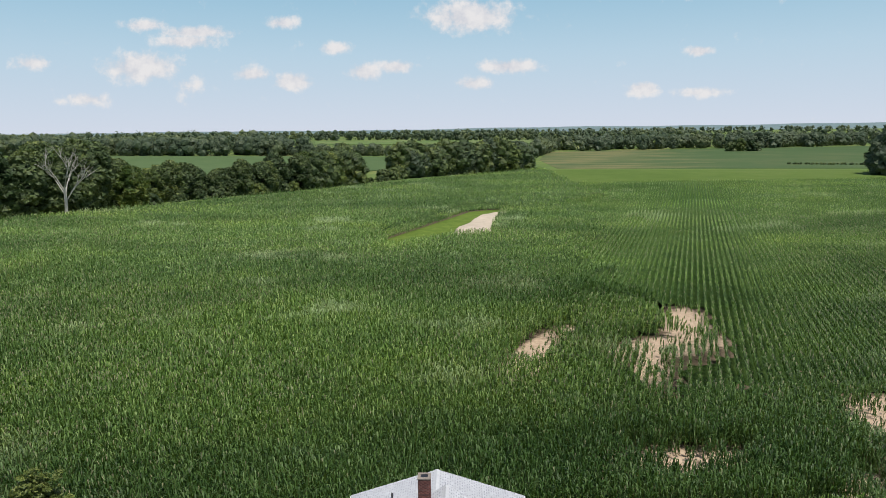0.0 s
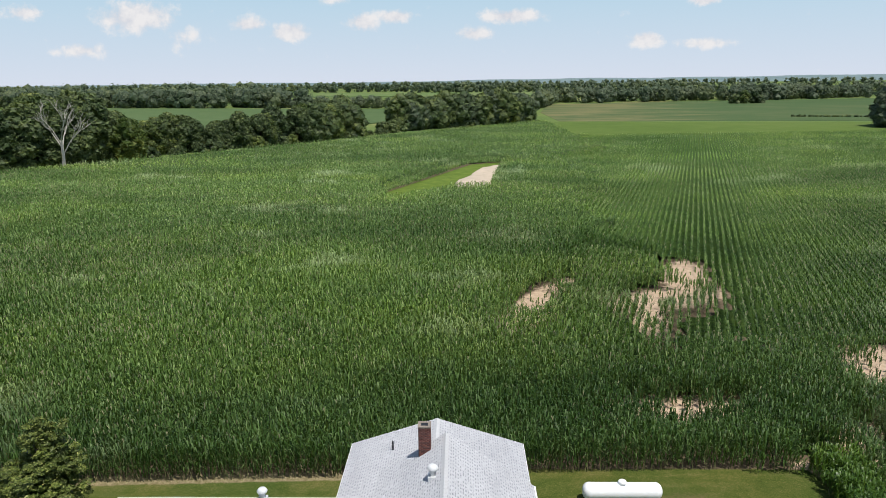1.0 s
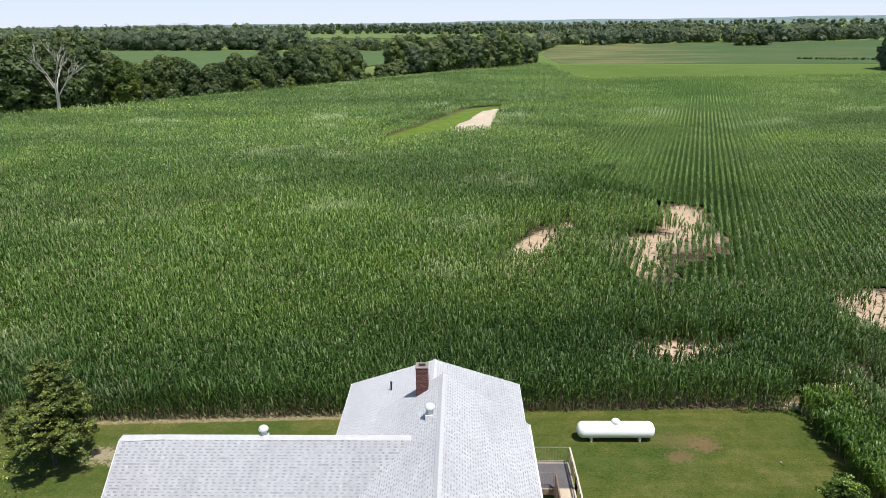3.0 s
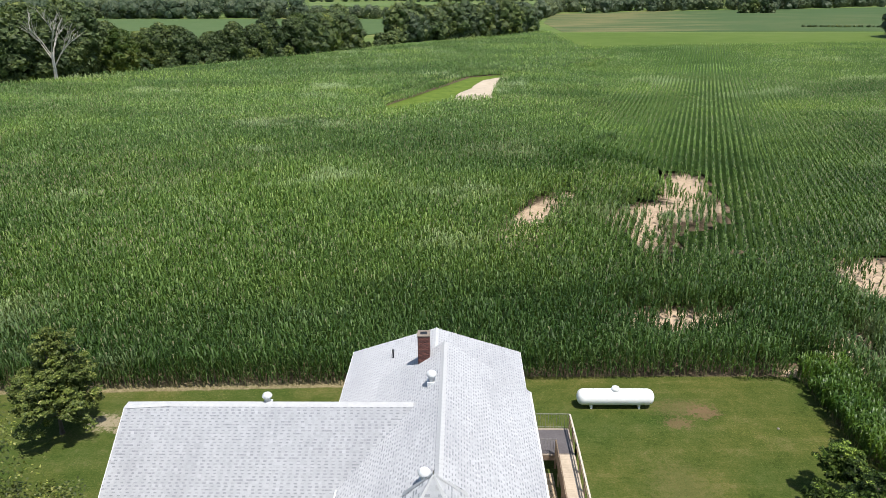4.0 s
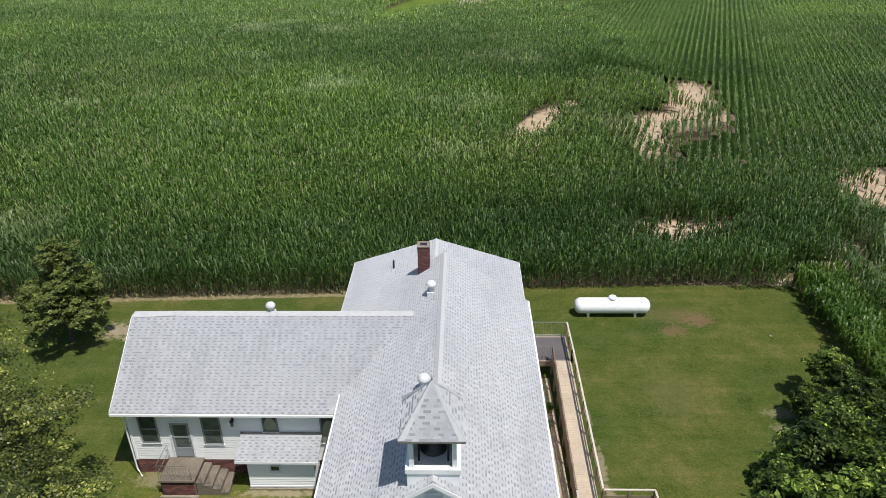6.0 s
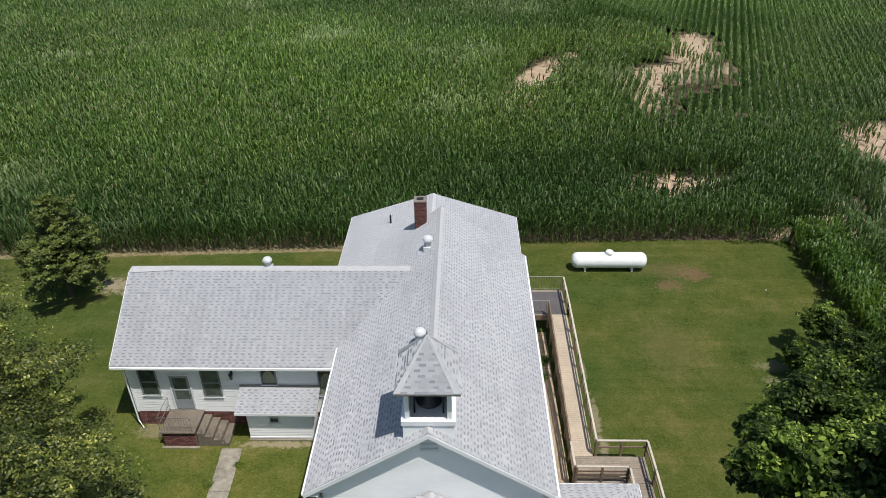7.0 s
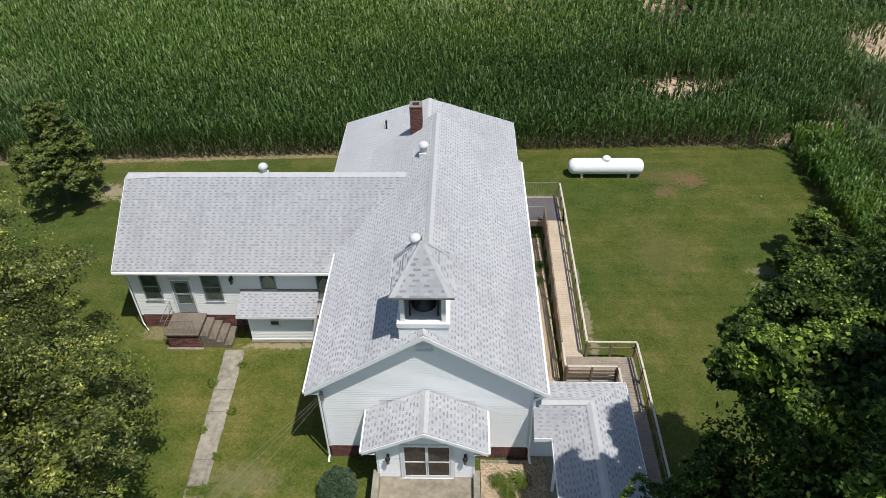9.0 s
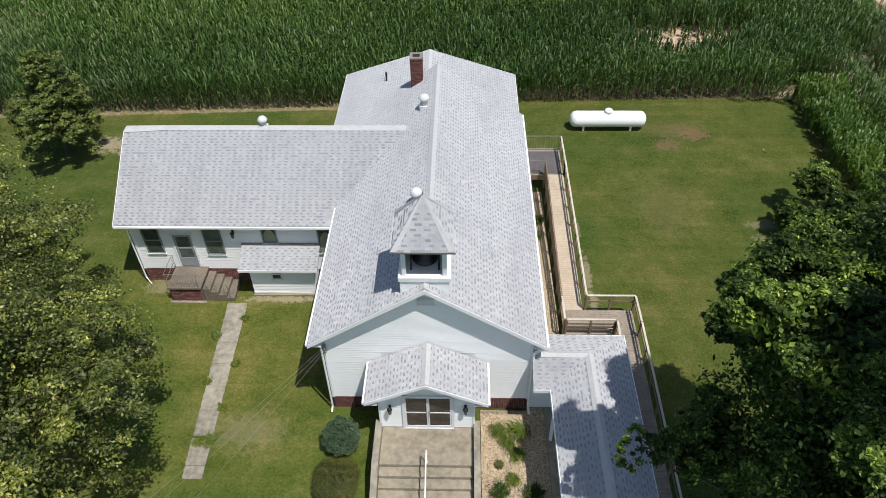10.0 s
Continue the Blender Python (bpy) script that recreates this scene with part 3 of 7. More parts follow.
def shingle_pieces(name, corner, along, up, width, rise, clip, parent, course=0.142, tab=0.155, objects=False, seed=1):
    """Laps of shingles on a slope: tabs in courses and the darker bands of granules between. corner: lower left point, along and up:
    unit vectors in the slope, clip(u, v): whether a tab with its middle at u, v stands on this slope."""
    rng = np.random.default_rng(seed)
    along, up = Vector(along).normalized(), Vector(up).normalized()
    nrm = along.cross(up).normalized()
    if nrm.z < 0:
        nrm = -nrm
    corner = Vector(corner)
    verts, tris, dverts, dtris = [], [], [], []
    unit = {}
    rows = int(rise / course)
    A, U, N = np.array(along), np.array(up), np.array(nrm)
    for r in range(rows):
        v0 = r * course
        # the dark tabs are staggered from course to course
        u = -rng.uniform(0, 0.25 * tab) - 0.5 * tab * (r % 4)
        k = (r // 2) % 2 + r % 2
        while u < width:
            w = tab * rng.uniform(0.95, 1.05)
            a, b = max(u, 0.0), min(u + w, width)
            u += w
            k += 1
            if b - a < 0.05 or not clip((a + b) / 2, v0 + course / 2):
                continue
            lift = 0.0025 + 0.0015 * rng.random()
            low, high = v0, v0 + course * 1.02
            g = 0.001
            p = np.array(corner)
            front, back = p + A * (a + g) + U * low, p + A * (b - g) + U * low
            c = [front, back, back + N * lift, front + N * lift, front + N * lift, back + N * lift,
                 p + A * (b - g) + U * high + N * 0.002, p + A * (a + g) + U * high + N * 0.002]
            faces = [(0, 1, 2), (0, 2, 3), (4, 5, 6), (4, 6, 7)]
            if objects:
                me = mesh_np("shingle", c, faces, [SHINGLE_PIECE])
                ob = new("shingle", me)
                ob.parent = parent
            else:
                i = len(verts)
                verts.extend(c)
                tris.extend([(f[0] + i, f[1] + i, f[2] + i) for f in faces])
            if (k % 2 == 0 and rng.random() < 0.96) or rng.random() < 0.05:
                i = len(dverts)
                q = p + N * (lift + 0.004)
                h = course * rng.uniform(0.42, 0.50)
                lo2 = low + course * 0.02
                m = (b - a) * rng.uniform(-0.05, 0.12)
                dverts.extend([q + A * (a + m) + U * lo2, q + A * (b - m) + U * lo2, q + A * (b - m) + U * (lo2 + h) - N * 0.001, q + A * (a + m) + U * (lo2 + h) - N * 0.001])
                dtris.extend([(i, i + 1, i + 2), (i, i + 2, i + 3)])
    if verts:
        ob = new(name, mesh_np(name, verts, tris, [SHINGLE]))
        ob.parent = parent
        tagged(ob, kind="stuff")
    if dverts:
        ob = new("shingle_shadow_band", mesh_np("shingle_shadow_band", dverts, dtris, [BAND]))
        ob.parent = parent
        tagged(ob, "dark grey granule bands", kind="stuff")


def slab(bm, pts, thick=0.14):
    """A flat roof plane of some thickness below the given corners."""
    top = [bm.verts.new(p) for p in pts]
    low = [bm.verts.new((p[0], p[1], p[2] - thick)) for p in pts]
    n = len(pts)
    bm.faces.new(top)
    bm.faces.new(list(reversed(low)))
    for i in range(n):
        bm.faces.new((top[i], low[i], low[(i + 1) % n], top[(i + 1) % n]))
    bmesh.ops.recalc_face_normals(bm, faces=bm.faces)
    return bm


def siding_wall(parent, x0, x1, y, z0, z1, facing=-1, top=None, course=0.108, holes=(), axis="x", name="siding_board"):
    """Lapped boards on a wall along x (or y) at y; top(u): how high the wall stands at u. Boards stop at the holes (u0, u1, z0, z1)."""
    z = z0
    while z < z1 - 0.01:
        zt = min(z + course, z1)
        spans = [(x0, x1)]
        if top is not None:
            us = [x0 + (x1 - x0) * i / 400 for i in range(401)]
            ok = [u for u in us if top(u) >= zt - 0.02]
            spans = [(ok[0], ok[-1])] if ok else []
        for h0, h1, hz0, hz1 in holes:
            if hz1 > z + 0.02 and hz0 < zt - 0.02:
                cut = []
                for s0, s1 in spans:
                    if h1 <= s0 or h0 >= s1:
                        cut.append((s0, s1))
                    else:
                        if h0 > s0:
                            cut.append((s0, h0))
                        if h1 < s1:
                            cut.append((h1, s1))
                spans = cut
        for s0, s1 in spans:
            if s1 - s0 < 0.03:
                continue
            bm = bmesh.new()
            prism(bm, [(y, z), (y + facing * 0.017, z), (y + facing * 0.017, z + 0.012), (y + facing * 0.003, zt), (y, zt)], "x", s0, s1)
            if axis == "y":
                for v in bm.verts:
                    v.co = Vector((v.co.y, v.co.x, v.co.z))
                bmesh.ops.recalc_face_normals(bm, faces=bm.faces)
            part(name, bm, SIDING, parent)
        z += course


def brick_run(parent, x0, x1, y, z0, z1, axis="x", facing=-1, seed=3):
    """Running bond on the face of a foundation, joined as one part, over a bed of mortar."""
    rng = np.random.default_rng(seed)
    verts, tris = [], []
    r, z = 0, z0
    while z < z1 - 0.02:
        u = x0 - (0.105 if r % 2 else 0)
        while u < x1:
            a, b = max(u, x0), min(u + 0.2, x1)
            if b - a > 0.03:
                d = 0.012 + 0.004 * rng.random()
                i = len(verts)
                lo, hi = z + 0.004, min(z + 0.062, z1)
                f, k = y + facing * d, y
                q = [(a, f, lo), (b, f, lo), (b, f, hi), (a, f, hi), (a, k, lo), (b, k, lo), (b, k, hi), (a, k, hi)]
                verts.extend(q if axis == "x" else [(p[1], p[0], p[2]) for p in q])
                for t in ((0, 1, 2), (0, 2, 3), (3, 2, 6), (3, 6, 7), (0, 3, 7), (0, 7, 4), (1, 5, 6), (1, 6, 2)):
                    tris.append([j + i for j in t])
            u += 0.21
        z += 0.072
        r += 1
    ob = new("brickwork", mesh_np("brickwork", verts, tris, [BRICK]))
    ob.parent = parent
    tagged(ob, "dark red brick courses", kind="stuff")


def main_roof_top(x):
    return RZ - SLOPE * abs(x - RX)


def window_unit(parent, x0, x1, y, z0, z1, pane=GLASS, rail=True, frame_mat=SASH, curtain=False):
    """A sash window in a wall that faces the camera's side: frame, sill, panes."""
    w = new("window")
    w.parent = parent
    t = 0.055
    part("window_frame", boxes(((x0, y - 0.05, z0), (x0 + t, y + 0.05, z1)), ((x1 - t, y - 0.05, z0), (x1, y + 0.05, z1)), ((x0 + t, y - 0.05, z1 - t), (x1 - t, y + 0.05, z1)), ((x0 + t, y - 0.05, z0), (x1 - t, y + 0.05, z0 + t))), frame_mat, w)
    part("window_sill", boxes(((x0 - 0.04, y - 0.07, z0 - 0.035), (x1 + 0.04, y + 0.02, z0 - 0.003))), WHITE, w)
    zm = (z0 + z1) / 2
    if rail:
        part("meeting_rail", boxes(((x0 + t, y - 0.04, zm - 0.03), (x1 - t, y + 0.04, zm + 0.03))), frame_mat, w)
        part("pane", boxes(((x0 + t, y + 0.005, zm + 0.03), (x1 - t, y + 0.02, z1 - t))), pane, w)
        part("pane", boxes(((x0 + t, y - 0.02, z0 + t), (x1 - t, y - 0.005, zm - 0.03))), pane, w)
    else:
        part("pane", boxes(((x0 + t, y, z0 + t), (x1 - t, y + 0.015, z1 - t))), pane, w)
    if curtain:
        bm = bmesh.new()
        pts = []
        xm, hw = (x0 + x1) / 2, (x1 - x0) / 2 - t - 0.02
        for i in range(13):
            a = math.pi * i / 12
            pts.append((xm + hw * math.cos(a), z0 + t + 0.3 * (z1 - z0) + 0.5 * (z1 - z0) * math.sin(a)))
        pts += [(xm - hw, z0 + t + 0.02), (xm + hw, z0 + t + 0.02)]
        prism(bm, pts, "y", y - 0.012, y - 0.003)
        part("curtain", bm, CURTAIN, w, "olive curtain drawn to an arch")
    return w


church = thing("church", "white clapboard country church with grey shingle roofs and open belfry", "church")


def build_main_hall():
    x0, x1, y0, y1 = -5.13, 2.99, 17.45, 33.20
    # walls stand hollow, with thickness
    bm = bmesh.new()
    gable = [(x0, 0.0), (x1, 0.0), (x1, main_roof_top(x1) - 0.16), (RX, RZ - 0.16), (x0, main_roof_top(x0) - 0.16)]
    prism(bm, gable, "y", y0, y0 + 0.2)
    front = part("wall", bm, SIDING, church, "white horizontal vinyl siding on the front gable")
    bm = bmesh.new()
    prism(bm, gable, "y", y1 - 0.2, y1)
    part("wall", bm, SIDING, church)
    for a, b in ((x0, x0 + 0.2), (x1 - 0.2, x1)):
        part("wall", boxes(((a, y0 + 0.2, 0), (b, y1 - 0.2, main_roof_top(x1) - 0.16))), SIDING, church)
    top = lambda u: main_roof_top(u) - 0.2
    siding_wall(front, x0 + 0.06, x1 - 0.06, y0 - 0.002, 0.76, 7.4, -1, top, holes=((-2.95, 0.78, 0.7, 3.62),))
    siding_wall(front, y0 + 0.06, y1, x0 - 0.002, 0.76, 4.3, -1, None, axis="y")
    siding_wall(front, y0 + 0.06, y1, x1 + 0.002, 0.76, 4.3, 1, None, axis="y")
    for a, b in ((x0 - 0.035, x0 + 0.07), (x1 - 0.07, x1 + 0.035)):
        part("corner_board", boxes(((a, y0 - 0.04, 0.72), (b, y0 + 0.08, 4.28)), bevel=0.008), WHITE, church)
    brick_run(front, x0, -2.95, y0 - 0.002, 0.0, 0.74)
    brick_run(front, 0.78, x1, y0 - 0.002, 0.0, 0.74)
    brick_run(front, y0, y1, x1 + 0.002, 0.0, 0.74, "y", 1)
    brick_run(front, y0, 24.0, x0 - 0.002, 0.0, 0.74, "y", -1)
    # attic vent in the gable
    bm = boxes(((RX - 0.36, y0 - 0.035, 6.38), (RX - 0.30, y0 - 0.02, 7.0)), ((RX + 0.30, y0 - 0.035, 6.38), (RX + 0.36, y0 - 0.02, 7.0)), ((RX - 0.30, y0 - 0.035, 6.38), (RX + 0.30, y0 - 0.02, 6.44)))
    for i in range(9):
        box(bm, (RX - 0.30, y0 - 0.05, 6.45 + i * 0.062), (RX + 0.30, y0 - 0.02, 6.475 + i * 0.062))
    part("gable_vent", bm, WHITE, front, "white louvred attic vent")
    # roof
    roof = part("roof", slab(bmesh.new(), [(EL, YF, EZ), (RX, YF, RZ), (RX, YB, RZ), (EL, YB, EZ)]), ROOF_DECK, church, "pale grey asphalt shingle roof with darker granule bands")
    part("roof_slope", slab(bmesh.new(), [(ER, YF, EZ), (ER, YB, EZ), (RX, YB, RZ), (RX, YF, RZ)]), ROOF_DECK, roof)
    ln = math.hypot(RX - EL, RZ - EZ)
    up = ((RX - EL) / ln, 0, (RZ - EZ) / ln)
    shingle_pieces("shingles", (EL, YB, EZ + 0.004), (0, -1, 0), up, YB - YF, ln - 0.08, lambda u, v: True, roof, seed=5)
    up = (-(ER - RX) / ln, 0, (RZ - EZ) / ln)
    shingle_pieces("shingles", (ER, YF, EZ + 0.004), (0, 1, 0), up, YB - YF, ln - 0.08, lambda u, v: True, roof, seed=6)
    cap = prism(bmesh.new(), [(-0.17, -0.075), (0, 0.045), (0.17, -0.075), (0, 0.012)], "y", 0.0, 0.29)
    first = part("ridge_cap", cap, RIDGE_CAP, roof)
    first.location = (RX, YF + 0.03, RZ)
    for i in range(1, 54):
        ob = new("ridge_cap", first.data)
        ob.parent = roof
        ob.location = (RX, YF + 0.03 + 0.3 * i, RZ)
    # fascia and soffit
    for side, e in ((-1, EL), (1, ER)):
        part("gutter", boxes(((min(e, e + side * 0.09), YF + 0.02, EZ - 0.16), (max(e, e + side * 0.09), YB, EZ - 0.03)), bevel=0.01), WHITE_METAL, church)
        xs = sorted((e - side * 0.02, x0 if side < 0 else x1))
        part("soffit", boxes(((xs[0], YF + 0.05, EZ - 0.22), (xs[1], YB, EZ - 0.18))), WHITE, church)
        bm = bmesh.new()
        prism(bm, [(e, EZ - 0.02), (RX, RZ - 0.02), (RX, RZ - 0.21), (e, EZ - 0.21)], "y", YF - 0.035, YF - 0.003)
        part("rake_board", bm, WHITE, church, "white painted rake board")
        bm = bmesh.new()
        prism(bm, [(e, EZ - 0.17), (RX, RZ - 0.17), (RX, RZ - 0.2), (e, EZ - 0.2)], "y", YF, y0)
        part("rake_soffit", bm, WHITE, church)
    # downspout on the east front corner
    bm = bmesh.new()
    tube(bm, [(3.44, 17.2, 4.36), (3.40, 17.22, 4.22), (3.06, 17.32, 3.85), (3.05, 17.33, 0.35), (3.1, 17.1, 0.1)], 0.055, 6)
    part("downspout", bm, WHITE_METAL, church)
    bm = bmesh.new()
    tube(bm, [(-5.2, 17.33, 4.2), (-5.2, 17.33, 0.25), (-5.22, 17.1, 0.08)], 0.045, 6)
    part("downspout", bm, WHITE_METAL, church)
    # and on the wing's far front corner
    bm = bmesh.new()
    tube(bm, [(-15.75, 24.9, 3.85), (-15.72, 24.9, 0.3), (-15.4, 24.6, 0.1)], 0.04, 6)
    part("downspout", bm, WHITE_METAL, church)
    # service entrance at the west corner
    bm = boxes(((-5.10, 17.31, 3.75), (-5.02, 17.375, 4.25)))
    for i in range(3):
        lathe(bm, [(0.03, 0), (0.04, 0.03), (0.03, 0.07)], (-5.06, 17.28, 3.85 + i * 0.14), 8)
    part("wire_bracket", bm, RUST_IRON, church)


build_main_hall()


def build_rear_hall():
    x0, x1, y0, y1 = -6.15, 2.85, 33.22, 37.35
    rx, rz, el, er, ez, ya, yb = -1.67, 6.18, -6.65, 3.31, 4.57, 33.42, 37.75
    hall = part("rear_wall", prism(bmesh.new(), [(x0, 0), (x1, 0), (x1, 4.45), (rx, rz - 0.15), (x0, 4.45)], "y", y0, y1), SIDING, church)
    roof = part("rear_roof", slab(bmesh.new(), [(el, 29.2, ez), (-4.0, 29.2, ez + 2.65 * 0.3233), (-4.0, ya, ez + 2.65 * 0.3233), (rx, ya, rz), (rx, yb, rz), (el, yb, ez)]), ROOF_DECK, church, "low-pitched grey shingle roof of the rear addition")
    part("roof_slope", slab(bmesh.new(), [(er, ya, ez), (er, yb, ez), (rx, yb, rz), (rx, ya, rz)]), ROOF_DECK, roof)
    ln = math.hypot(rx - el, rz - ez)
    shingle_pieces("shingles", (el, yb, ez + 0.004), (0, -1, 0), ((rx - el) / ln, 0, (rz - ez) / ln), yb - 29.2, ln, lambda u, v: u < yb - ya or v < 2.5, roof, seed=7)
    shingle_pieces("shingles", (er, ya, ez + 0.004), (0, 1, 0), (-(er - rx) / ln, 0, (rz - ez) / ln), yb - ya, ln, lambda u, v: True, roof, seed=8)
    bm = bmesh.new()
    prism(bm, [(rx - 0.16, rz - 0.03), (rx, rz + 0.045), (rx + 0.16, rz - 0.03), (rx, rz + 0.01)], "y", ya, yb)
    part("ridge_cap", bm, RIDGE_CAP, roof)
    for side, e in ((-1, el), (1, er)):
        part("eave_board", boxes(((min(e, e + side * 0.03), 29.2 if side < 0 else ya, ez - 0.16), (max(e, e + side * 0.03), yb, ez - 0.01))), WHITE, church)
        bm = bmesh.new()
        prism(bm, [(e, ez - 0.01), (rx, rz - 0.01), (rx, rz - 0.18), (e, ez - 0.18)], "y", yb + 0.003, yb + 0.035)
        part("rake_board", bm, WHITE, church)
    # brick chimney through the west slope
    cx0, cx1, cy0, cy1, zb, zt = -2.44, -1.82, 32.5, 33.12, 6.3, 8.33
    ch = part("chimney", boxes(((cx0 + 0.012, cy0 + 0.012, zb), (cx1 - 0.012, cy1 - 0.012, zt))), MORTAR, church, "square red brick chimney with a concrete crown")
    brick_run(ch, cx0 + 0.012, cx1 - 0.012, cy0 + 0.012, zb, zt - 0.03, "x", -1, 11)
    brick_run(ch, cx0 + 0.012, cx1 - 0.012, cy1 - 0.012, zb, zt - 0.03, "x", 1, 12)
    brick_run(ch, cy0 + 0.012, cy1 - 0.012, cx0 + 0.012, zb, zt - 0.03, "y", -1, 13)
    brick_run(ch, cy0 + 0.012, cy1 - 0.012, cx1 - 0.012, zb, zt - 0.03, "y", 1, 14)
    bm = boxes(((cx0 - 0.02, cy0 - 0.02, zt - 0.03), (cx1 + 0.02, cy0 + 0.15, zt + 0.035)), ((cx0 - 0.02, cy1 - 0.15, zt - 0.03), (cx1 + 0.02, cy1 + 0.02, zt + 0.035)),
               ((cx0 - 0.02, cy0 + 0.15, zt - 0.03), (cx0 + 0.13, cy1 - 0.15, zt + 0.035)), ((cx1 - 0.13, cy0 + 0.15, zt - 0.03), (cx1 + 0.02, cy1 - 0.15, zt + 0.035)))
    part("chimney_crown", bm, SOOTY_CONCRETE, ch, "weathered concrete crown")
    part("flue", boxes(((cx0 + 0.13, cy0 + 0.17, zt + 0.002), (cx1 - 0.13, cy1 - 0.17, zt + 0.03))), IRON, ch)
    bm = bmesh.new()
    tube(bm, [(-4.05, 35.5, 5.2), (-4.05, 35.5, 5.95)], 0.05, 8)
    part("vent_pipe", bm, IRON, church, "dark plumbing vent pipe")


build_rear_hall()


def build_wing():
    x0, x1, y0, y1 = -15.66, -5.14, 25.0, 32.4
    ry, rz, ea, eb, ez, xa = 28.68, 6.81, 24.58, 32.78, 4.0, -16.1
    kink = -13.95
    k = (rz - ez) / (ry - ea)
    top = lambda y: rz - 0.3 - k * abs(y - ry)
    wall = part("wing_wall", boxes(((x0, y0, 0), (x1, y0 + 0.18, ez - 0.05))), SIDING, church, "white horizontal vinyl siding on the side wing")
    bm = bmesh.new()
    prism(bm, [(y0 + 0.18, 0), (y1, 0), (y1, top(y1)), (ry, rz - 0.45), (y0 + 0.18, top(y0 + 0.18))], "x", x0, x0 + 0.18)
    part("wing_gable_wall", bm, SIDING, church)
    part("wing_back_wall", boxes(((x0 + 0.18, y1 - 0.18, 0), (x1, y1, ez - 0.05))), SIDING, church)
    siding_wall(wall, x0 + 0.05, x1, y0 - 0.002, 0.86, 3.8, -1, None, holes=((-15.20, -14.23, 1.85, 3.62), (-13.80, -12.70, 0.8, 3.22), (-12.26, -11.24, 1.78, 3.62), (-9.40, -8.56, 2.55, 3.62), (-6.72, -5.82, 1.9, 3.62), (-10.0, -6.9, 0.7, 2.40)))
    siding_wall(wall, y0 + 0.05, y1, x0 - 0.002, 0.86, 6.1, -1, top, axis="y")
    part("corner_board", boxes(((x0 - 0.035, y0 - 0.04, 0.82), (x0 + 0.07, y0 + 0.07, 3.8)), bevel=0.008), WHITE, church)
    brick_run(wall, x0, -10.0, y0 - 0.002, 0, 0.84)
    brick_run(wall, -6.9, x1, y0 - 0.002, 0, 0.84)
    brick_run(wall, y0, y1, x0 - 0.002, 0, 0.84, "y", -1)
    # roof: the ridge drops a little at its west end
    roof = part("wing_roof", slab(bmesh.new(), [(kink, ea, ez), (-1.8, ea, ez), (-1.8, ry, rz), (kink, ry, rz)]), ROOF_DECK, church, "pale grey shingle roof of the side wing, its ridge dropping at the end")
    part("roof_slope", slab(bmesh.new(), [(-1.8, eb, ez), (kink, eb, ez), (kink, ry, rz), (-1.8, ry, rz)]), ROOF_DECK, roof)
    part("roof_slope", slab(bmesh.new(), [(xa, ea, ez), (kink, ea, ez), (kink, ry, rz), (xa, ry - 0.22, rz - 0.22 * k)]), ROOF_DECK, roof)
    part("roof_slope", slab(bmesh.new(), [(kink, eb, ez), (xa, eb, ez), (xa, ry + 0.22, rz - 0.22 * k), (kink, ry, rz)]), ROOF_DECK, roof)
    ln = math.hypot(ry - ea, rz - ez)
    # tabs stop where the main roof rises above them
    def clip(u, v):
        x = kink + u
        z = ez + v * (rz - ez) / ln
        return z > main_roof_top(x) - 0.1
    shingle_pieces("shingles", (kink, ea, ez + 0.004), (1, 0, 0), (0, (ry - ea) / ln, (rz - ez) / ln), -1.8 - kink, ln - 0.06, clip, roof, seed=9)
    shingle_pieces("shingles", (xa, ea, ez + 0.004), (1, 0, 0), (0, (ry - ea) / ln, (rz - ez) / ln), kink - xa, ln - 0.06, lambda u, v: v < ln - 0.3 + 0.25 * u / (kink - xa), roof, seed=10)
    shingle_pieces("shingles", (-1.8, eb, ez + 0.004), (-1, 0, 0), (0, -(eb - ry) / math.hypot(eb - ry, rz - ez), (rz - ez) / math.hypot(eb - ry, rz - ez)), -1.8 - kink, ln - 0.06, lambda u, v: ez + v * (rz - ez) / ln > main_roof_top(-1.8 - u), roof, seed=12)
    bm = bmesh.new()
    prism(bm, [(ry - 0.2, rz - 0.11), (ry, rz + 0.05), (ry + 0.2, rz - 0.11), (ry, rz + 0.012)], "x", kink, -2.45)
    zl = rz - 0.22 * k + 0.02
    tri = [bm.verts.new(p) for p in ((xa, ry - 0.3, zl - 0.03), (xa, ry - 0.2, zl + 0.03), (kink, ry, rz + 0.05), (kink, ry - 0.2, rz - 0.09))]
    bm.faces.new(tri)
    tri = [bm.verts.new(p) for p in ((xa, ry - 0.2, zl + 0.03), (xa, ry + 0.2, zl + 0.03), (kink, ry, rz + 0.05))]
    bm.faces.new(tri)
    part("ridge_cap", bm, RIDGE_CAP, roof)
    part("gutter", boxes(((xa, ea - 0.09, ez - 0.15), (-5.72, ea, ez - 0.03)), bevel=0.01), WHITE_METAL, church)
    part("soffit", boxes(((xa + 0.05, ea + 0.02, ez - 0.2), (-5.7, y0, ez - 0.16))), WHITE, church)
    bm = bmesh.new()
    prism(bm, [(ea, ez - 0.01), (ry - 0.22, rz - 0.22 * k - 0.01), (ry - 0.22, rz - 0.22 * k - 0.17), (ea, ez - 0.17)], "x", xa - 0.035, xa - 0.003)
    part("rake_board", bm, WHITE, church)
    bm = bmesh.new()
    prism(bm, [(eb, ez - 0.01), (ry - 0.22, rz - 0.22 * k - 0.01), (ry - 0.22, rz - 0.22 * k - 0.17), (eb, ez - 0.17)], "x", xa - 0.035, xa - 0.003)
    part("rake_board", bm, WHITE, church)
    yw = y0 - 0.02
    window_unit(wall, -15.14, -14.29, yw, 1.90, 3.56)
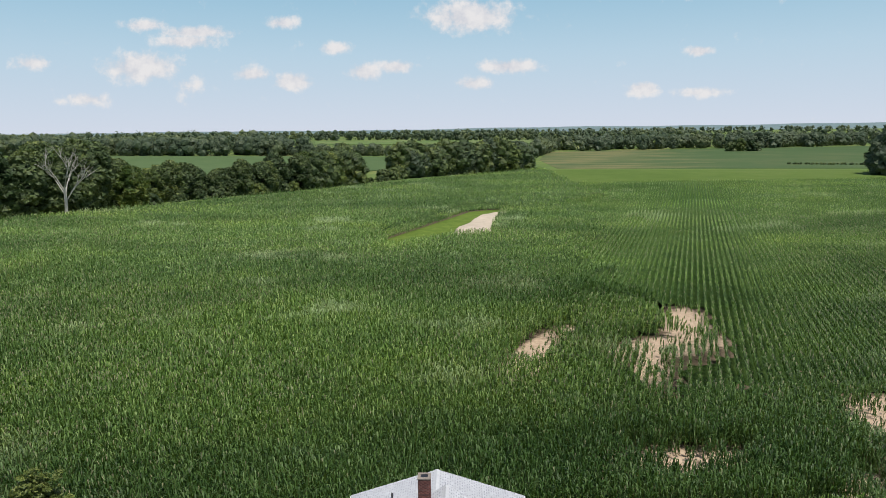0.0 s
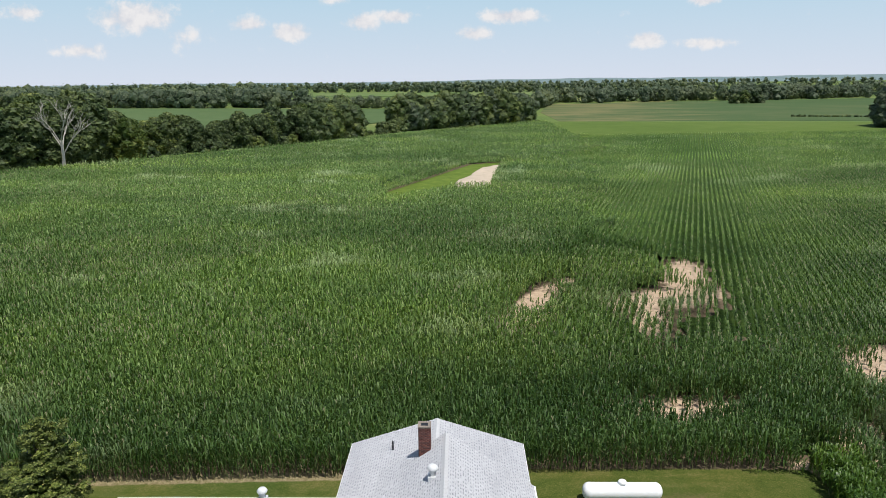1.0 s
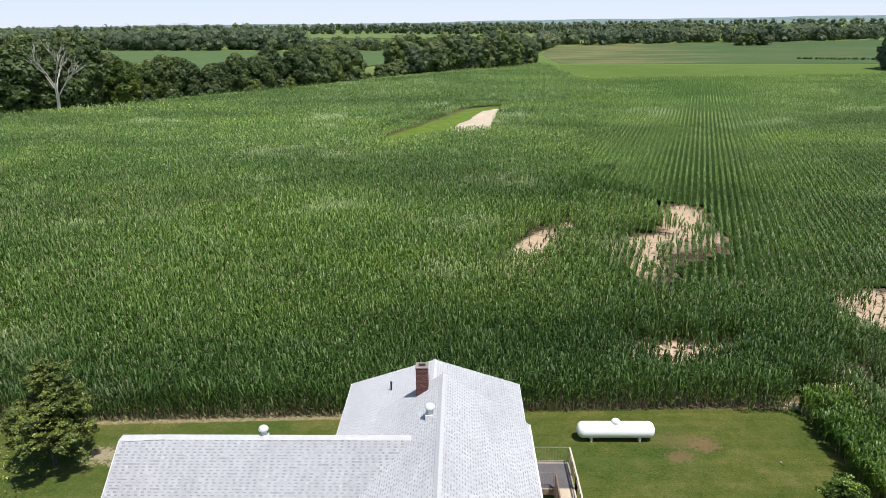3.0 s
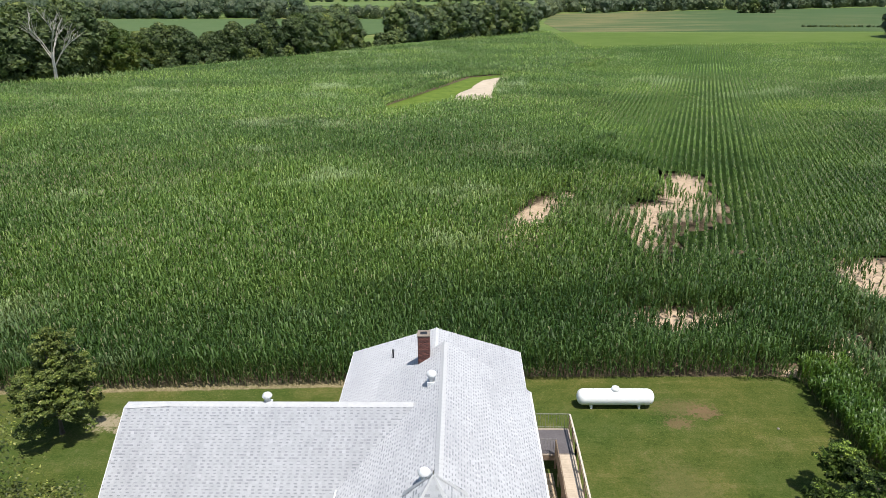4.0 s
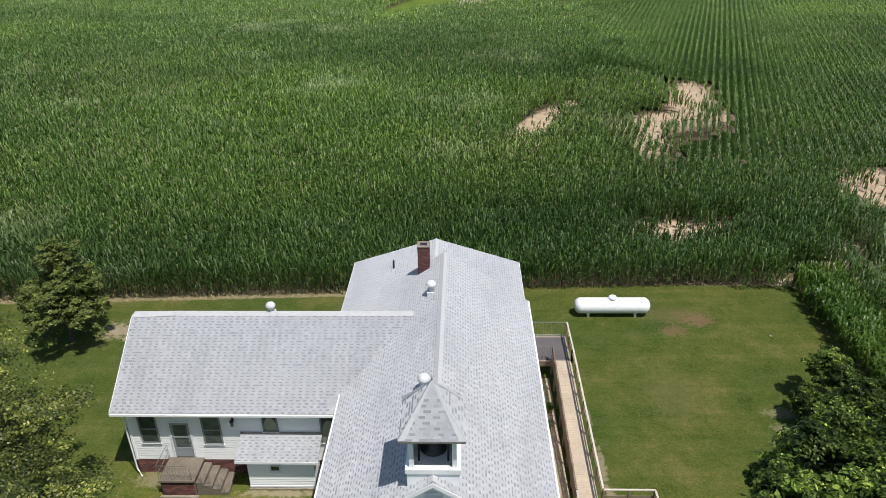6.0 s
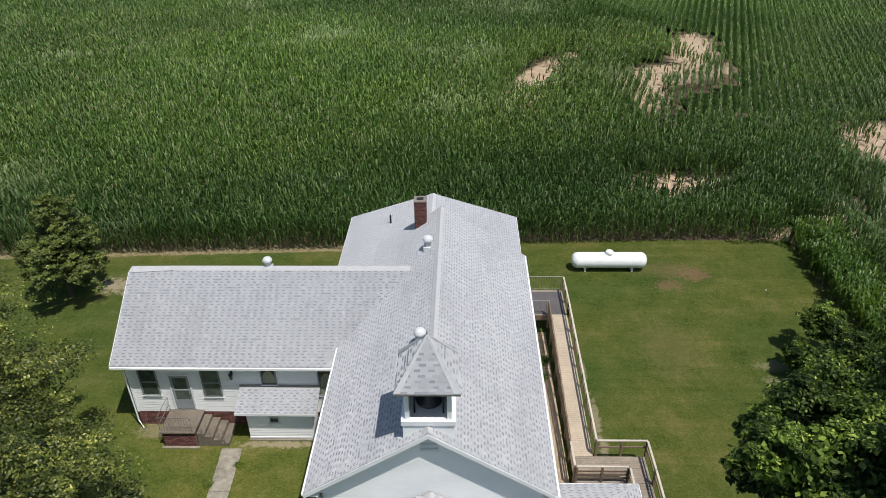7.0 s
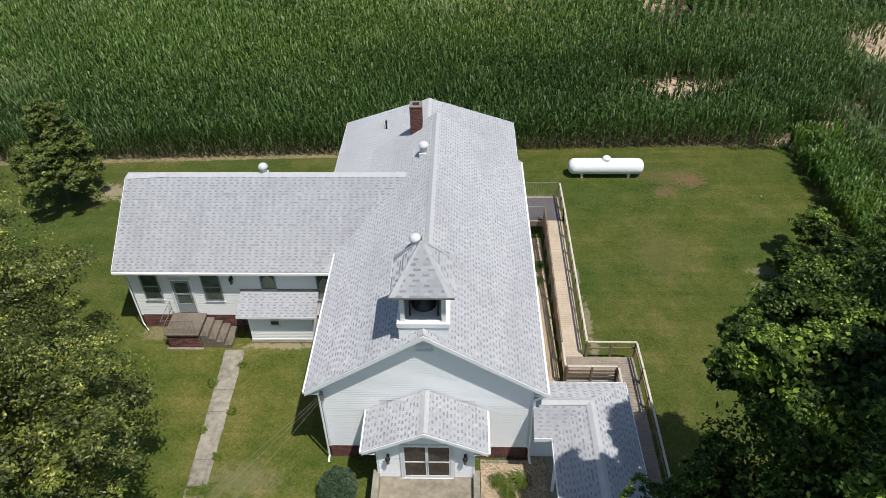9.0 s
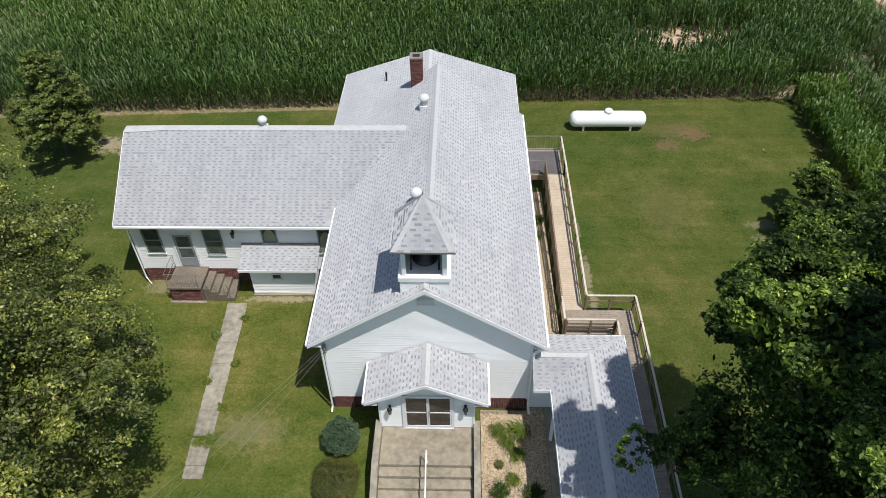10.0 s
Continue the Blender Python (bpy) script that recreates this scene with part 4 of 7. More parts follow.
    window_unit(wall, -12.19, -11.31, yw, 1.83, 3.56, GLASS_GREEN)
    window_unit(wall, -9.34, -8.62, yw, 2.60, 3.56, GLASS, False, curtain=True)
    window_unit(wall, -6.66, -5.88, yw, 1.95, 3.56, GLASS, False, curtain=True)
    # storm door
    d = new("storm_door")
    d.parent = wall
    part("door_frame", boxes(((-13.78, yw - 0.05, 1.02), (-13.70, yw + 0.03, 3.2)), ((-12.80, yw - 0.05, 1.02), (-12.72, yw + 0.03, 3.2)), ((-13.70, yw - 0.05, 3.12), (-12.80, yw + 0.03, 3.2))), WHITE, d)
    bm = boxes(((-13.70, yw - 0.03, 1.08), (-13.58, yw + 0.01, 3.12)), ((-12.92, yw - 0.03, 1.08), (-12.80, yw + 0.01, 3.12)), ((-13.58, yw - 0.03, 2.98), (-12.92, yw + 0.01, 3.12)), ((-13.58, yw - 0.03, 1.08), (-12.92, yw + 0.01, 1.62)), ((-13.58, yw - 0.03, 2.2), (-12.92, yw + 0.01, 2.28)))
    part("door_leaf", bm, SCREEN, d, "grey aluminium storm door")
    part("pane", boxes(((-13.58, yw - 0.012, 2.28), (-12.92, yw - 0.002, 2.98))), GLASS_GREEN, d)
    part("pane", boxes(((-13.58, yw - 0.012, 1.62), (-12.92, yw - 0.002, 2.2))), GLASS_GREEN, d)
    bm = bmesh.new()
    tube(bm, [(-12.86, yw - 0.03, 2.05), (-12.86, yw - 0.09, 2.05), (-12.86, yw - 0.09, 1.9)], 0.015, 6)
    part("door_handle", bm, IRON, d)
    wall_lamp(wall, -10.68, y0 - 0.03, 3.28)


def wall_lamp(parent, x, y, z):
    """A black lantern on a bracket."""
    lamp = new("wall_lantern")
    lamp.parent = parent
    part("back_plate", boxes(((x - 0.05, y - 0.02, z - 0.1), (x + 0.05, y, z + 0.16)), bevel=0.006), IRON, lamp)
    bm = bmesh.new()
    tube(bm, [(x, y - 0.02, z + 0.1), (x, y - 0.12, z + 0.16), (x, y - 0.16, z + 0.1)], 0.012, 6)
    part("bracket", bm, IRON, lamp)
    bm = bmesh.new()
    lathe(bm, [(0.02, 0.16), (0.10, 0.06), (0.105, 0.04)], (x, y - 0.16, z), 8)
    part("cap", bm, IRON, lamp)
    bm = bmesh.new()
    lathe(bm, [(0.05, -0.24), (0.065, -0.22), (0.085, 0.035), (0.08, 0.04)], (x, y - 0.16, z), 8)
    part("glass", bm, GLASS_GREEN, lamp)


build_wing()


def build_cellar_entry():
    x0, x1, y0, y1 = -10.02, -6.92, 24.02, 24.975
    wall = part("cellar_entry_wall", prism(bmesh.new(), [(y0, 0), (y1, 0), (y1, 2.36), (y0, 1.92)], "x", x0, x1), SIDING, church, "low lean-to with white siding and a tiny window")
    siding_wall(wall, x0, x1, y0 - 0.002, 0.16, 1.9, -1, holes=((-9.02, -8.42, 1.05, 1.55),))
    part("base_trim", boxes(((x0 - 0.01, y0 - 0.035, 0.1), (x1 + 0.01, y0 - 0.003, 0.2))), WHITE, wall)
    part("footing", boxes(((x0 - 0.05, y0 - 0.1, 0), (x1 + 0.05, y0 - 0.036, 0.09)), bevel=0.015), CONCRETE, wall)
    window_unit(wall, -8.97, -8.47, y0 - 0.02, 1.1, 1.5, GLASS, False, WHITE)
    a, b = (23.68, 2.0), (25.0, 2.50)
    roof = part("lean_to_roof", slab(bmesh.new(), [(-10.42, a[0], a[1]), (-6.62, a[0], a[1]), (-6.62, b[0], b[1]), (-10.42, b[0], b[1])], 0.1), ROOF_DECK, wall, "small grey shingle lean-to roof")
    ln = math.hypot(b[0] - a[0], b[1] - a[1])
    shingle_pieces("shingles", (-10.42, a[0], a[1] + 0.004), (1, 0, 0), (0, (b[0] - a[0]) / ln, (b[1] - a[1]) / ln), 3.8, ln, lambda u, v: True, wall, seed=15)
    part("fascia", boxes(((-10.42, a[0] - 0.03, a[1] - 0.13), (-6.62, a[0] - 0.002, a[1]))), WHITE, wall)
    part("flashing", boxes(((-10.42, 24.93, 2.505), (-6.62, 24.97, 2.6))), RUST_IRON, wall)
    # flue box where the wing meets the hall
    part("wall_return", boxes(((-6.1, 24.2, 0), (-5.66, 24.97, 2.0)), ((-6.14, 24.16, 2.0), (-5.62, 24.97, 2.06))), WHITE, church)


build_cellar_entry()


def build_belfry():
    cx, y0, y1 = -1.07, 17.50, 19.12
    hw = 0.80
    bf = new("belfry")
    bf.parent = church
    tagged(bf, "open white belfry with a black bell and pyramid shingle roof")
    sill, eave, tip = 7.74, 9.22, 10.84
    bm = bmesh.new()
    box(bm, (cx - hw - 0.08, y0 - 0.06, 6.3), (cx + hw + 0.08, y1 + 0.06, sill - 0.1))
    base = part("belfry_base", bm, SIDING, bf)
    part("sill_trim", boxes(((cx - hw - 0.13, y0 - 0.11, sill - 0.1), (cx + hw + 0.13, y0 + 0.12, sill + 0.09)), ((cx - hw - 0.13, y1 - 0.12, sill - 0.1), (cx + hw + 0.13, y1 + 0.11, sill + 0.09)),
                            ((cx - hw - 0.13, y0 + 0.12, sill - 0.1), (cx - hw + 0.1, y1 - 0.12, sill + 0.09)), ((cx + hw - 0.1, y0 + 0.12, sill - 0.1), (cx + hw + 0.13, y1 - 0.12, sill + 0.09))), WHITE, bf)
    part("belfry_floor", boxes(((cx - hw + 0.1, y0 + 0.12, sill - 0.1), (cx + hw - 0.1, y1 - 0.12, sill - 0.04))), WHITE, bf)
    for x in (cx - hw, cx + hw - 0.16):
        for y in (y0, y1 - 0.16):
            part("corner_post", boxes(((x, y, sill + 0.09), (x + 0.16, y + 0.16, eave - 0.12)), bevel=0.01), WHITE, bf)
    # the sides are boarded, front and back stand open
    for x in (cx - hw + 0.03, cx + hw - 0.09):
        part("side_panel", boxes(((x, y0 + 0.16, sill + 0.09), (x + 0.06, y1 - 0.16, eave - 0.12))), SIDING, bf)
    part("back_panel", boxes(((cx - hw + 0.16, y1 - 0.09, sill + 0.09), (cx + hw - 0.16, y1 - 0.05, eave - 0.12))), SIDING, bf)
    part("header", boxes(((cx - hw, y0 + 0.01, eave - 0.12), (cx + hw, y1 - 0.01, eave - 0.02))), WHITE, bf)
    # bell on its yoke
    bell = new("bell")
    bell.parent = bf
    bm = bmesh.new()
    lathe(bm, [(0.0, 0.62), (0.16, 0.60), (0.22, 0.5), (0.27, 0.25), (0.36, 0.08), (0.46, 0.0), (0.42, 0.0), (0.33, 0.08)], (cx, 18.31, 7.98), 24)
    part("bell_body", bm, IRON, bell, "black cast iron bell")
    bm = boxes(((cx - 0.52, 18.25, 8.6), (cx + 0.52, 18.37, 8.7)), bevel=0.015)
    for s in (-1, 1):
        tube(bm, [(cx + s * 0.5, 18.31, 8.64), (cx + s * 0.5, 17.96, 7.7)], 0.035, 6)
        tube(bm, [(cx + s * 0.5, 18.31, 8.64), (cx + s * 0.5, 18.66, 7.7)], 0.035, 6)
    part("yoke", bm, IRON, bell)
    # roof
    ex0, ex1, ey0, ey1 = cx - 1.09, cx + 1.09, 17.22, 19.40
    mx, my = (ex0 + ex1) / 2, (ey0 + ey1) / 2
    bm = bmesh.new()
    q = [bm.verts.new(p) for p in ((ex0, ey0, eave), (ex1, ey0, eave), (ex1, ey1, eave), (ex0, ey1, eave))]
    t = bm.verts.new((mx, my, tip))
    for i in range(4):
        bm.faces.new((q[i], q[(i + 1) % 4], t))
    bm.faces.new(list(reversed(q)))
    roof = part("belfry_roof", bm, ROOF_DECK, bf, "steep pyramid roof of grey shingles")
    part("belfry_fascia", boxes(((ex0 - 0.02, ey0 - 0.02, eave - 0.06), (ex1 + 0.02, ey0 + 0.01, eave + 0.008))), RUST_IRON, bf)
    for lo, hi in (((ex0 - 0.02, ey1 - 0.01, eave - 0.06), (ex1 + 0.02, ey1 + 0.02, eave + 0.008)), ((ex0 - 0.02, ey0 + 0.01, eave - 0.06), (ex0 + 0.01, ey1 - 0.01, eave + 0.008)), ((ex1 - 0.01, ey0 + 0.01, eave - 0.06), (ex1 + 0.02, ey1 - 0.01, eave + 0.008))):
        part("belfry_fascia", boxes((lo, hi)), RIDGE_CAP, bf)
    w = ex1 - ex0
    h = tip - eave
    ln = math.hypot(w / 2, h)
    for k, (c, a, n) in enumerate((((ex0, ey0), (1, 0), (0, 1)), ((ex1, ey0), (0, 1), (-1, 0)), ((ex1, ey1), (-1, 0), (0, -1)), ((ex0, ey1), (0, -1), (1, 0)))):
        shingle_pieces("shingles", (c[0], c[1], eave + 0.004), (*a, 0), (n[0] * w / 2 / ln, n[1] * w / 2 / ln, h / ln), w, ln,
                       lambda u, v: abs(u - w / 2) < w / 2 * (1 - v / ln) - 0.06, roof, course=0.18, tab=0.235, objects=k == 0, seed=20 + k)
    # flat cap shingles folded over each hip
    top = Vector((mx, my, tip + 0.012))
    ring = [Vector((x, y, eave)) for x, y in ((ex0, ey0), (ex1, ey0), (ex1, ey1), (ex0, ey1))]
    for i in range(4):
        c = ring[i]
        a, b = (ring[(i + 1) % 4] - c).normalized(), (ring[i - 1] - c).normalized()
        out = (c - Vector((mx, my, eave))).normalized()
        rise = Vector((0, 0, 0.03)) + out * 0.012
        bm = bmesh.new()
        foot = [bm.verts.new(p) for p in (c + a * 0.22 + rise, c + rise, c + b * 0.22 + rise)]
        head = [bm.verts.new(p) for p in (top + a * 0.05 + rise * 0.4, top + rise * 0.6, top + b * 0.05 + rise * 0.4)]
        base = [bm.verts.new(p) for p in (c, top - Vector((0, 0, 0.02)))]
        for k in range(2):
            bm.faces.new((foot[k], foot[k + 1], head[k + 1], head[k]))
        bm.faces.new((foot[0], head[0], base[1], base[0]))
        bm.faces.new((foot[2], base[0], base[1], head[2]))
        bm.faces.new((foot[0], base[0], foot[2], foot[1]))
        bm.faces.new((head[0], head[1], head[2], base[1]))
        bmesh.ops.recalc_face_normals(bm, faces=bm.faces)
        part("hip_cap", bm, RIDGE_CAP, bf)
    bm = bmesh.new()
    tube(bm, [(mx, my, tip - 0.02), (mx, my, tip + 0.14)], [0.035, 0.018], 6)
    part("finial", bm, RUST_IRON, bf, "short grey metal finial")


build_belfry()


def build_vestibule():
    x0, x1, y0, y1 = -2.93, 0.76, 15.80, 17.37
    ex0, ex1, yf, yb, rx, ez, rz = -3.42, 1.27, 15.40, 17.37, -1.08, 3.20, 4.34
    k = (rz - ez) / (rx - ex0)
    top = lambda u: rz - 0.14 - k * abs(u - rx)
    vest = new("vestibule")
    vest.parent = church
    tagged(vest, "white entrance vestibule with glass double doors and gabled roof")
    d0, d1, dz0, dz1 = -1.98, -0.08, 1.06, 3.16
    bm = boxes(((x0, y0, 0), (d0, y0 + 0.15, 2.9)), ((d1, y0, 0), (x1, y0 + 0.15, 2.9)), ((d0, y0, 0), (d1, y0 + 0.15, dz0 - 0.02)))
    prism(bm, [(d0, dz1), (d1, dz1), (d1, top(d1)), (rx, top(rx)), (d0, top(d0))], "y", y0, y0 + 0.15)
    prism(bm, [(x0, 2.9), (d0, 2.9), (d0, top(d0)), (x0, top(x0))], "y", y0, y0 + 0.15)
    prism(bm, [(d1, 2.9), (x1, 2.9), (x1, top(x1)), (d1, top(d1))], "y", y0, y0 + 0.15)
    wall = part("wall", bm, SIDING, vest)
    for a, b in ((x0, x0 + 0.15), (x1 - 0.15, x1)):
        part("side_wall", boxes(((a, y0 + 0.15, 0), (b, y1, top(x0)))), SIDING, vest)
    siding_wall(wall, x0 + 0.05, x1 - 0.05, y0 - 0.002, 1.08, 4.2, -1, lambda u: top(u) - 0.05, holes=((d0 - 0.1, d1 + 0.1, 0.9, 3.25),))
    siding_wall(wall, y0 + 0.05, y1, x0 - 0.002, 0.76, 3.05, -1, axis="y")
    siding_wall(wall, y0 + 0.05, y1, x1 + 0.002, 0.76, 3.05, 1, axis="y")
    brick_run(wall, y0, y1, x0 - 0.002, 0, 0.74, "y", -1)
    brick_run(wall, y0, y1, x1 + 0.002, 0, 0.74, "y", 1)
    for a, b in ((x0 - 0.035, x0 + 0.06), (x1 - 0.06, x1 + 0.035)):
        part("corner_board", boxes(((a, y0 - 0.04, 1.0), (b, y0 + 0.06, 2.95)), bevel=0.006), WHITE, vest)
    # glass doors
    doors = new("double_door")
    doors.parent = vest
    part("door_frame", boxes(((d0 - 0.06, y0 - 0.06, dz0), (d0 + 0.05, y0 + 0.05, dz1)), ((d1 - 0.05, y0 - 0.06, dz0), (d1 + 0.06, y0 + 0.05, dz1)), ((d0 + 0.05, y0 - 0.06, dz1 - 0.07), (d1 - 0.05, y0 + 0.05, dz1)), ((d0 - 0.06, y0 - 0.08, dz0 - 0.05), (d1 + 0.06, y0 + 0.05, dz0 - 0.002))), DOOR_ALUMINIUM, doors)
    mid = (d0 + d1) / 2
    for a, b in ((d0 + 0.055, mid - 0.006), (mid + 0.006, d1 - 0.055)):
        z0, z1 = dz0 + 0.01, dz1 - 0.075
        part("door_leaf", boxes(((a, y0 - 0.045, z0), (a + 0.05, y0, z1)), ((b - 0.05, y0 - 0.045, z0), (b, y0, z1)), ((a + 0.05, y0 - 0.045, z1 - 0.07), (b - 0.05, y0, z1)), ((a + 0.05, y0 - 0.045, z0), (b - 0.05, y0, z0 + 0.14)), ((a + 0.05, y0 - 0.045, z0 + 0.98), (b - 0.05, y0, z0 + 1.04))), DOOR_ALUMINIUM, doors, "white aluminium glazed door")
        part("pane", boxes(((a + 0.05, y0 - 0.028, z0 + 1.04), (b - 0.05, y0 - 0.016, z1 - 0.07))), DOOR_GLASS, doors)
        part("pane", boxes(((a + 0.05, y0 - 0.028, z0 + 0.14), (b - 0.05, y0 - 0.016, z0 + 0.98))), DOOR_GLASS, doors)
    bm = bmesh.new()
    for s in (-1, 1):
        tube(bm, [(mid + s * 0.06, y0 - 0.05, 1.95), (mid + s * 0.06, y0 - 0.11, 1.95), (mid + s * 0.06, y0 - 0.11, 2.25), (mid + s * 0.06, y0 - 0.05, 2.25)], 0.014, 6)
    part("door_handle", bm, RUST_IRON, doors)
    wall_lamp(vest, -2.5, y0 - 0.03, 2.42)
    wall_lamp(vest, 0.42, y0 - 0.03, 2.46)
    # roof
    roof = part("vestibule_roof", slab(bmesh.new(), [(ex0, yf, ez), (rx, yf, rz), (rx, yb, rz), (ex0, yb, ez)], 0.12), ROOF_DECK, vest, "small gabled roof of pale grey shingles")
    part("roof_slope", slab(bmesh.new(), [(ex1, yf, ez), (ex1, yb, ez), (rx, yb, rz), (rx, yf, rz)], 0.12), ROOF_DECK, roof)
    ln = math.hypot(rx - ex0, rz - ez)
    shingle_pieces("shingles", (ex0, yb, ez + 0.004), (0, -1, 0), ((rx - ex0) / ln, 0, (rz - ez) / ln), yb - yf, ln - 0.05, lambda u, v: True, roof, course=0.15, objects=True, seed=31)
    shingle_pieces("shingles", (ex1, yf, ez + 0.004), (0, 1, 0), (-(ex1 - rx) / ln, 0, (rz - ez) / ln), yb - yf, ln - 0.05, lambda u, v: True, roof, course=0.15, objects=True, seed=32)
    bm = bmesh.new()
    prism(bm, [(rx - 0.16, rz - 0.05), (rx, rz + 0.045), (rx + 0.16, rz - 0.05), (rx, rz + 0.012)], "y", yf, yb)
    part("ridge_cap", bm, RIDGE_CAP, roof)
    for e in (ex0, ex1):
        bm = bmesh.new()
        prism(bm, [(e, ez - 0.01), (rx, rz - 0.01), (rx, rz - 0.17), (e, ez - 0.17)], "y", yf - 0.035, yf - 0.003)
        part("rake_board", bm, WHITE, vest)
        a, b = sorted((e, e + (-0.08 if e < rx else 0.08)))
        part("gutter", boxes(((a, yf, ez - 0.13), (b, yb, ez - 0.02)), bevel=0.01), WHITE_METAL, vest)
    for e, w in ((ex0, x0), (ex1, x1)):
        a, b = sorted((e, w))
        part("soffit", boxes(((a, yf + 0.02, ez - 0.2), (b, yb, ez - 0.17))), WHITE, vest)


build_vestibule()


def build_roof_vent(x, y, z, s=1.0):
    """A white turbine ventilator on a flashing, one of several on the roofs."""
    v = thing("roof_vent", "round white metal turbine roof vent on a collar", "roof vent", "white turbine vents on the roofs", at=(x, y, z))
    bm = boxes(((-0.25 * s, -0.25 * s, -0.22), (0.25 * s, 0.25 * s, 0.0)))
    part("flashing", bm, VENT_METAL, v)
    bm = bmesh.new()
    lathe(bm, [(0.17 * s, 0), (0.17 * s, 0.22 * s), (0.19 * s, 0.24 * s)], (0, 0, 0), 16)
    part("collar", bm, VENT_METAL, v)
    bm = bmesh.new()
    lathe(bm, [(0.19 * s, 0.24 * s), (0.26 * s, 0.31 * s), (0.285 * s, 0.4 * s), (0.26 * s, 0.5 * s), (0.18 * s, 0.575 * s), (0.08 * s, 0.61 * s), (0.02, 0.62 * s)], (0, 0, 0), 20)
    for i in range(20):
        a = 2 * math.pi * i / 20
        tube(bm, [(0.2 * s * math.cos(a), 0.2 * s * math.sin(a), 0.26 * s), (0.295 * s * math.cos(a + 0.12), 0.295 * s * math.sin(a + 0.12), 0.4 * s), (0.19 * s * math.cos(a + 0.25), 0.19 * s * math.sin(a + 0.25), 0.57 * s)], 0.012, 4)
    part("turbine_head", bm, VENT_METAL, v)
    return v


build_roof_vent(-1.62, 29.8, main_roof_top(-1.62) + 0.1, 0.88)
build_roof_vent(-1.62, 22.45, main_roof_top(-1.62) + 0.1, 0.88)
build_roof_vent(-9.36, 28.78, 6.79, 0.80)


# ---- covered walk beside the church ----
def build_covered_walk():
    cw = thing("covered_walkway", "L-shaped covered walkway with hipped grey shingle roof on white posts", "walkway")
    ez, rz = 2.9, 3.62
    x0, x1, rx = 3.7, 6.93, 5.22
    ya, yb, ry = 16.3, 19.05, 17.52
    end = 7.6
    roof = part("roof", slab(bmesh.new(), [(x1, yb, ez), (rx, ry, rz), (rx, end, rz), (x1, end, ez)], 0.1), ROOF_DECK, cw, "grey shingle roof")
    part("roof_slope", slab(bmesh.new(), [(x0, end, ez), (rx, end, rz), (rx, ry, rz), (x0, ya, ez)], 0.1), ROOF_DECK, roof)
    part("roof_slope", slab(bmesh.new(), [(3.03, yb, ez), (3.03, ry, rz), (rx, ry, rz), (x1, yb, ez)], 0.1), ROOF_DECK, roof)
    part("roof_slope", slab(bmesh.new(), [(3.03, ya, ez), (x0, ya, ez), (rx, ry, rz), (3.03, ry, rz)], 0.1), ROOF_DECK, roof)
    la, lb = math.hypot(x1 - rx, rz - ez), math.hypot(rx - x0, rz - ez)
    lc, ld = math.hypot(yb - ry, rz - ez), math.hypot(ry - ya, rz - ez)
    shingle_pieces("shingles", (x1, end, ez + 0.004), (0, 1, 0), (-(x1 - rx) / la, 0, (rz - ez) / la), yb - end, la, lambda u, v: u < yb - end - v / la * (yb - ry), roof, seed=41)
    shingle_pieces("shingles", (x0, ya + 1.3, ez + 0.004), (0, -1, 0), ((rx - x0) / lb, 0, (rz - ez) / lb), ya + 1.3 - end, lb, lambda u, v: u > 1.3 - v / lb * (ry - ya), roof, seed=42)
    shingle_pieces("shingles", (x1, yb, ez + 0.004), (-1, 0, 0), (0, -(yb - ry) / lc, (rz - ez) / lc), x1 - 3.03, lc, lambda u, v: u > v / lc * (x1 - rx), roof, seed=43)
    shingle_pieces("shingles", (3.03, ya, ez + 0.004), (1, 0, 0), (0, (ry - ya) / ld, (rz - ez) / ld), rx - 3.03, ld, lambda u, v: u < x0 - 3.03 + v / ld * (rx - x0), roof, seed=44)
    bm = bmesh.new()
    prism(bm, [(rx - 0.17, rz - 0.05), (rx, rz + 0.045), (rx + 0.17, rz - 0.05), (rx, rz + 0.012)], "y", end, ry)
    prism(bm, [(ry - 0.17, rz - 0.05), (ry, rz + 0.045), (ry + 0.17, rz - 0.05), (ry, rz + 0.012)], "x", 3.03, rx)
    tube(bm, [(rx, ry, rz), (x1, yb, ez)], 0.06, 5)
    part("ridge_cap", bm, RIDGE_CAP, roof)
    for lo, hi in (((3.03, ya - 0.03, ez - 0.16), (x0 - 0.03, ya - 0.002, ez + 0.01)), ((x0 - 0.03, end, ez - 0.16), (x0 - 0.002, ya - 0.002, ez + 0.01)), ((x1 + 0.002, end, ez - 0.16), (x1 + 0.03, yb, ez + 0.01)), ((3.03, yb + 0.002, ez - 0.16), (x1 + 0.03, yb + 0.03, ez + 0.01))):
        part("fascia", boxes((lo, hi)), WHITE, cw)
    for x, y in ((3.88, 15.9), (3.88, 12.0), (3.88, 8.0), (6.7, 18.8), (6.7, 15.4), (6.7, 12.0), (6.7, 8.0)):
        part("post", boxes(((x - 0.06, y - 0.06, 0.06), (x + 0.06, y + 0.06, ez - 0.1)), bevel=0.01), WHITE, cw)
    part("ceiling_board", boxes(((x0 + 0.02, end, ez - 0.14), (x1 - 0.02, yb - 0.02, ez - 0.11))), WHITE, cw)
    part("back_screen", boxes(((3.05, 18.75, 0.06), (6.6, 18.85, ez - 0.16))), SIDING, cw)
    part("shelter_wall", boxes(((3.04, 17.5, 0.06), (4.6, 17.6, ez - 0.16))), SIDING, cw, "white clapboard wall in the shade of the roof")
    part("floor_slab", boxes(((3.75, end, 0.0), (6.85, 18.74, 0.06)), bevel=0.01), CONCRETE, cw)


build_covered_walk()

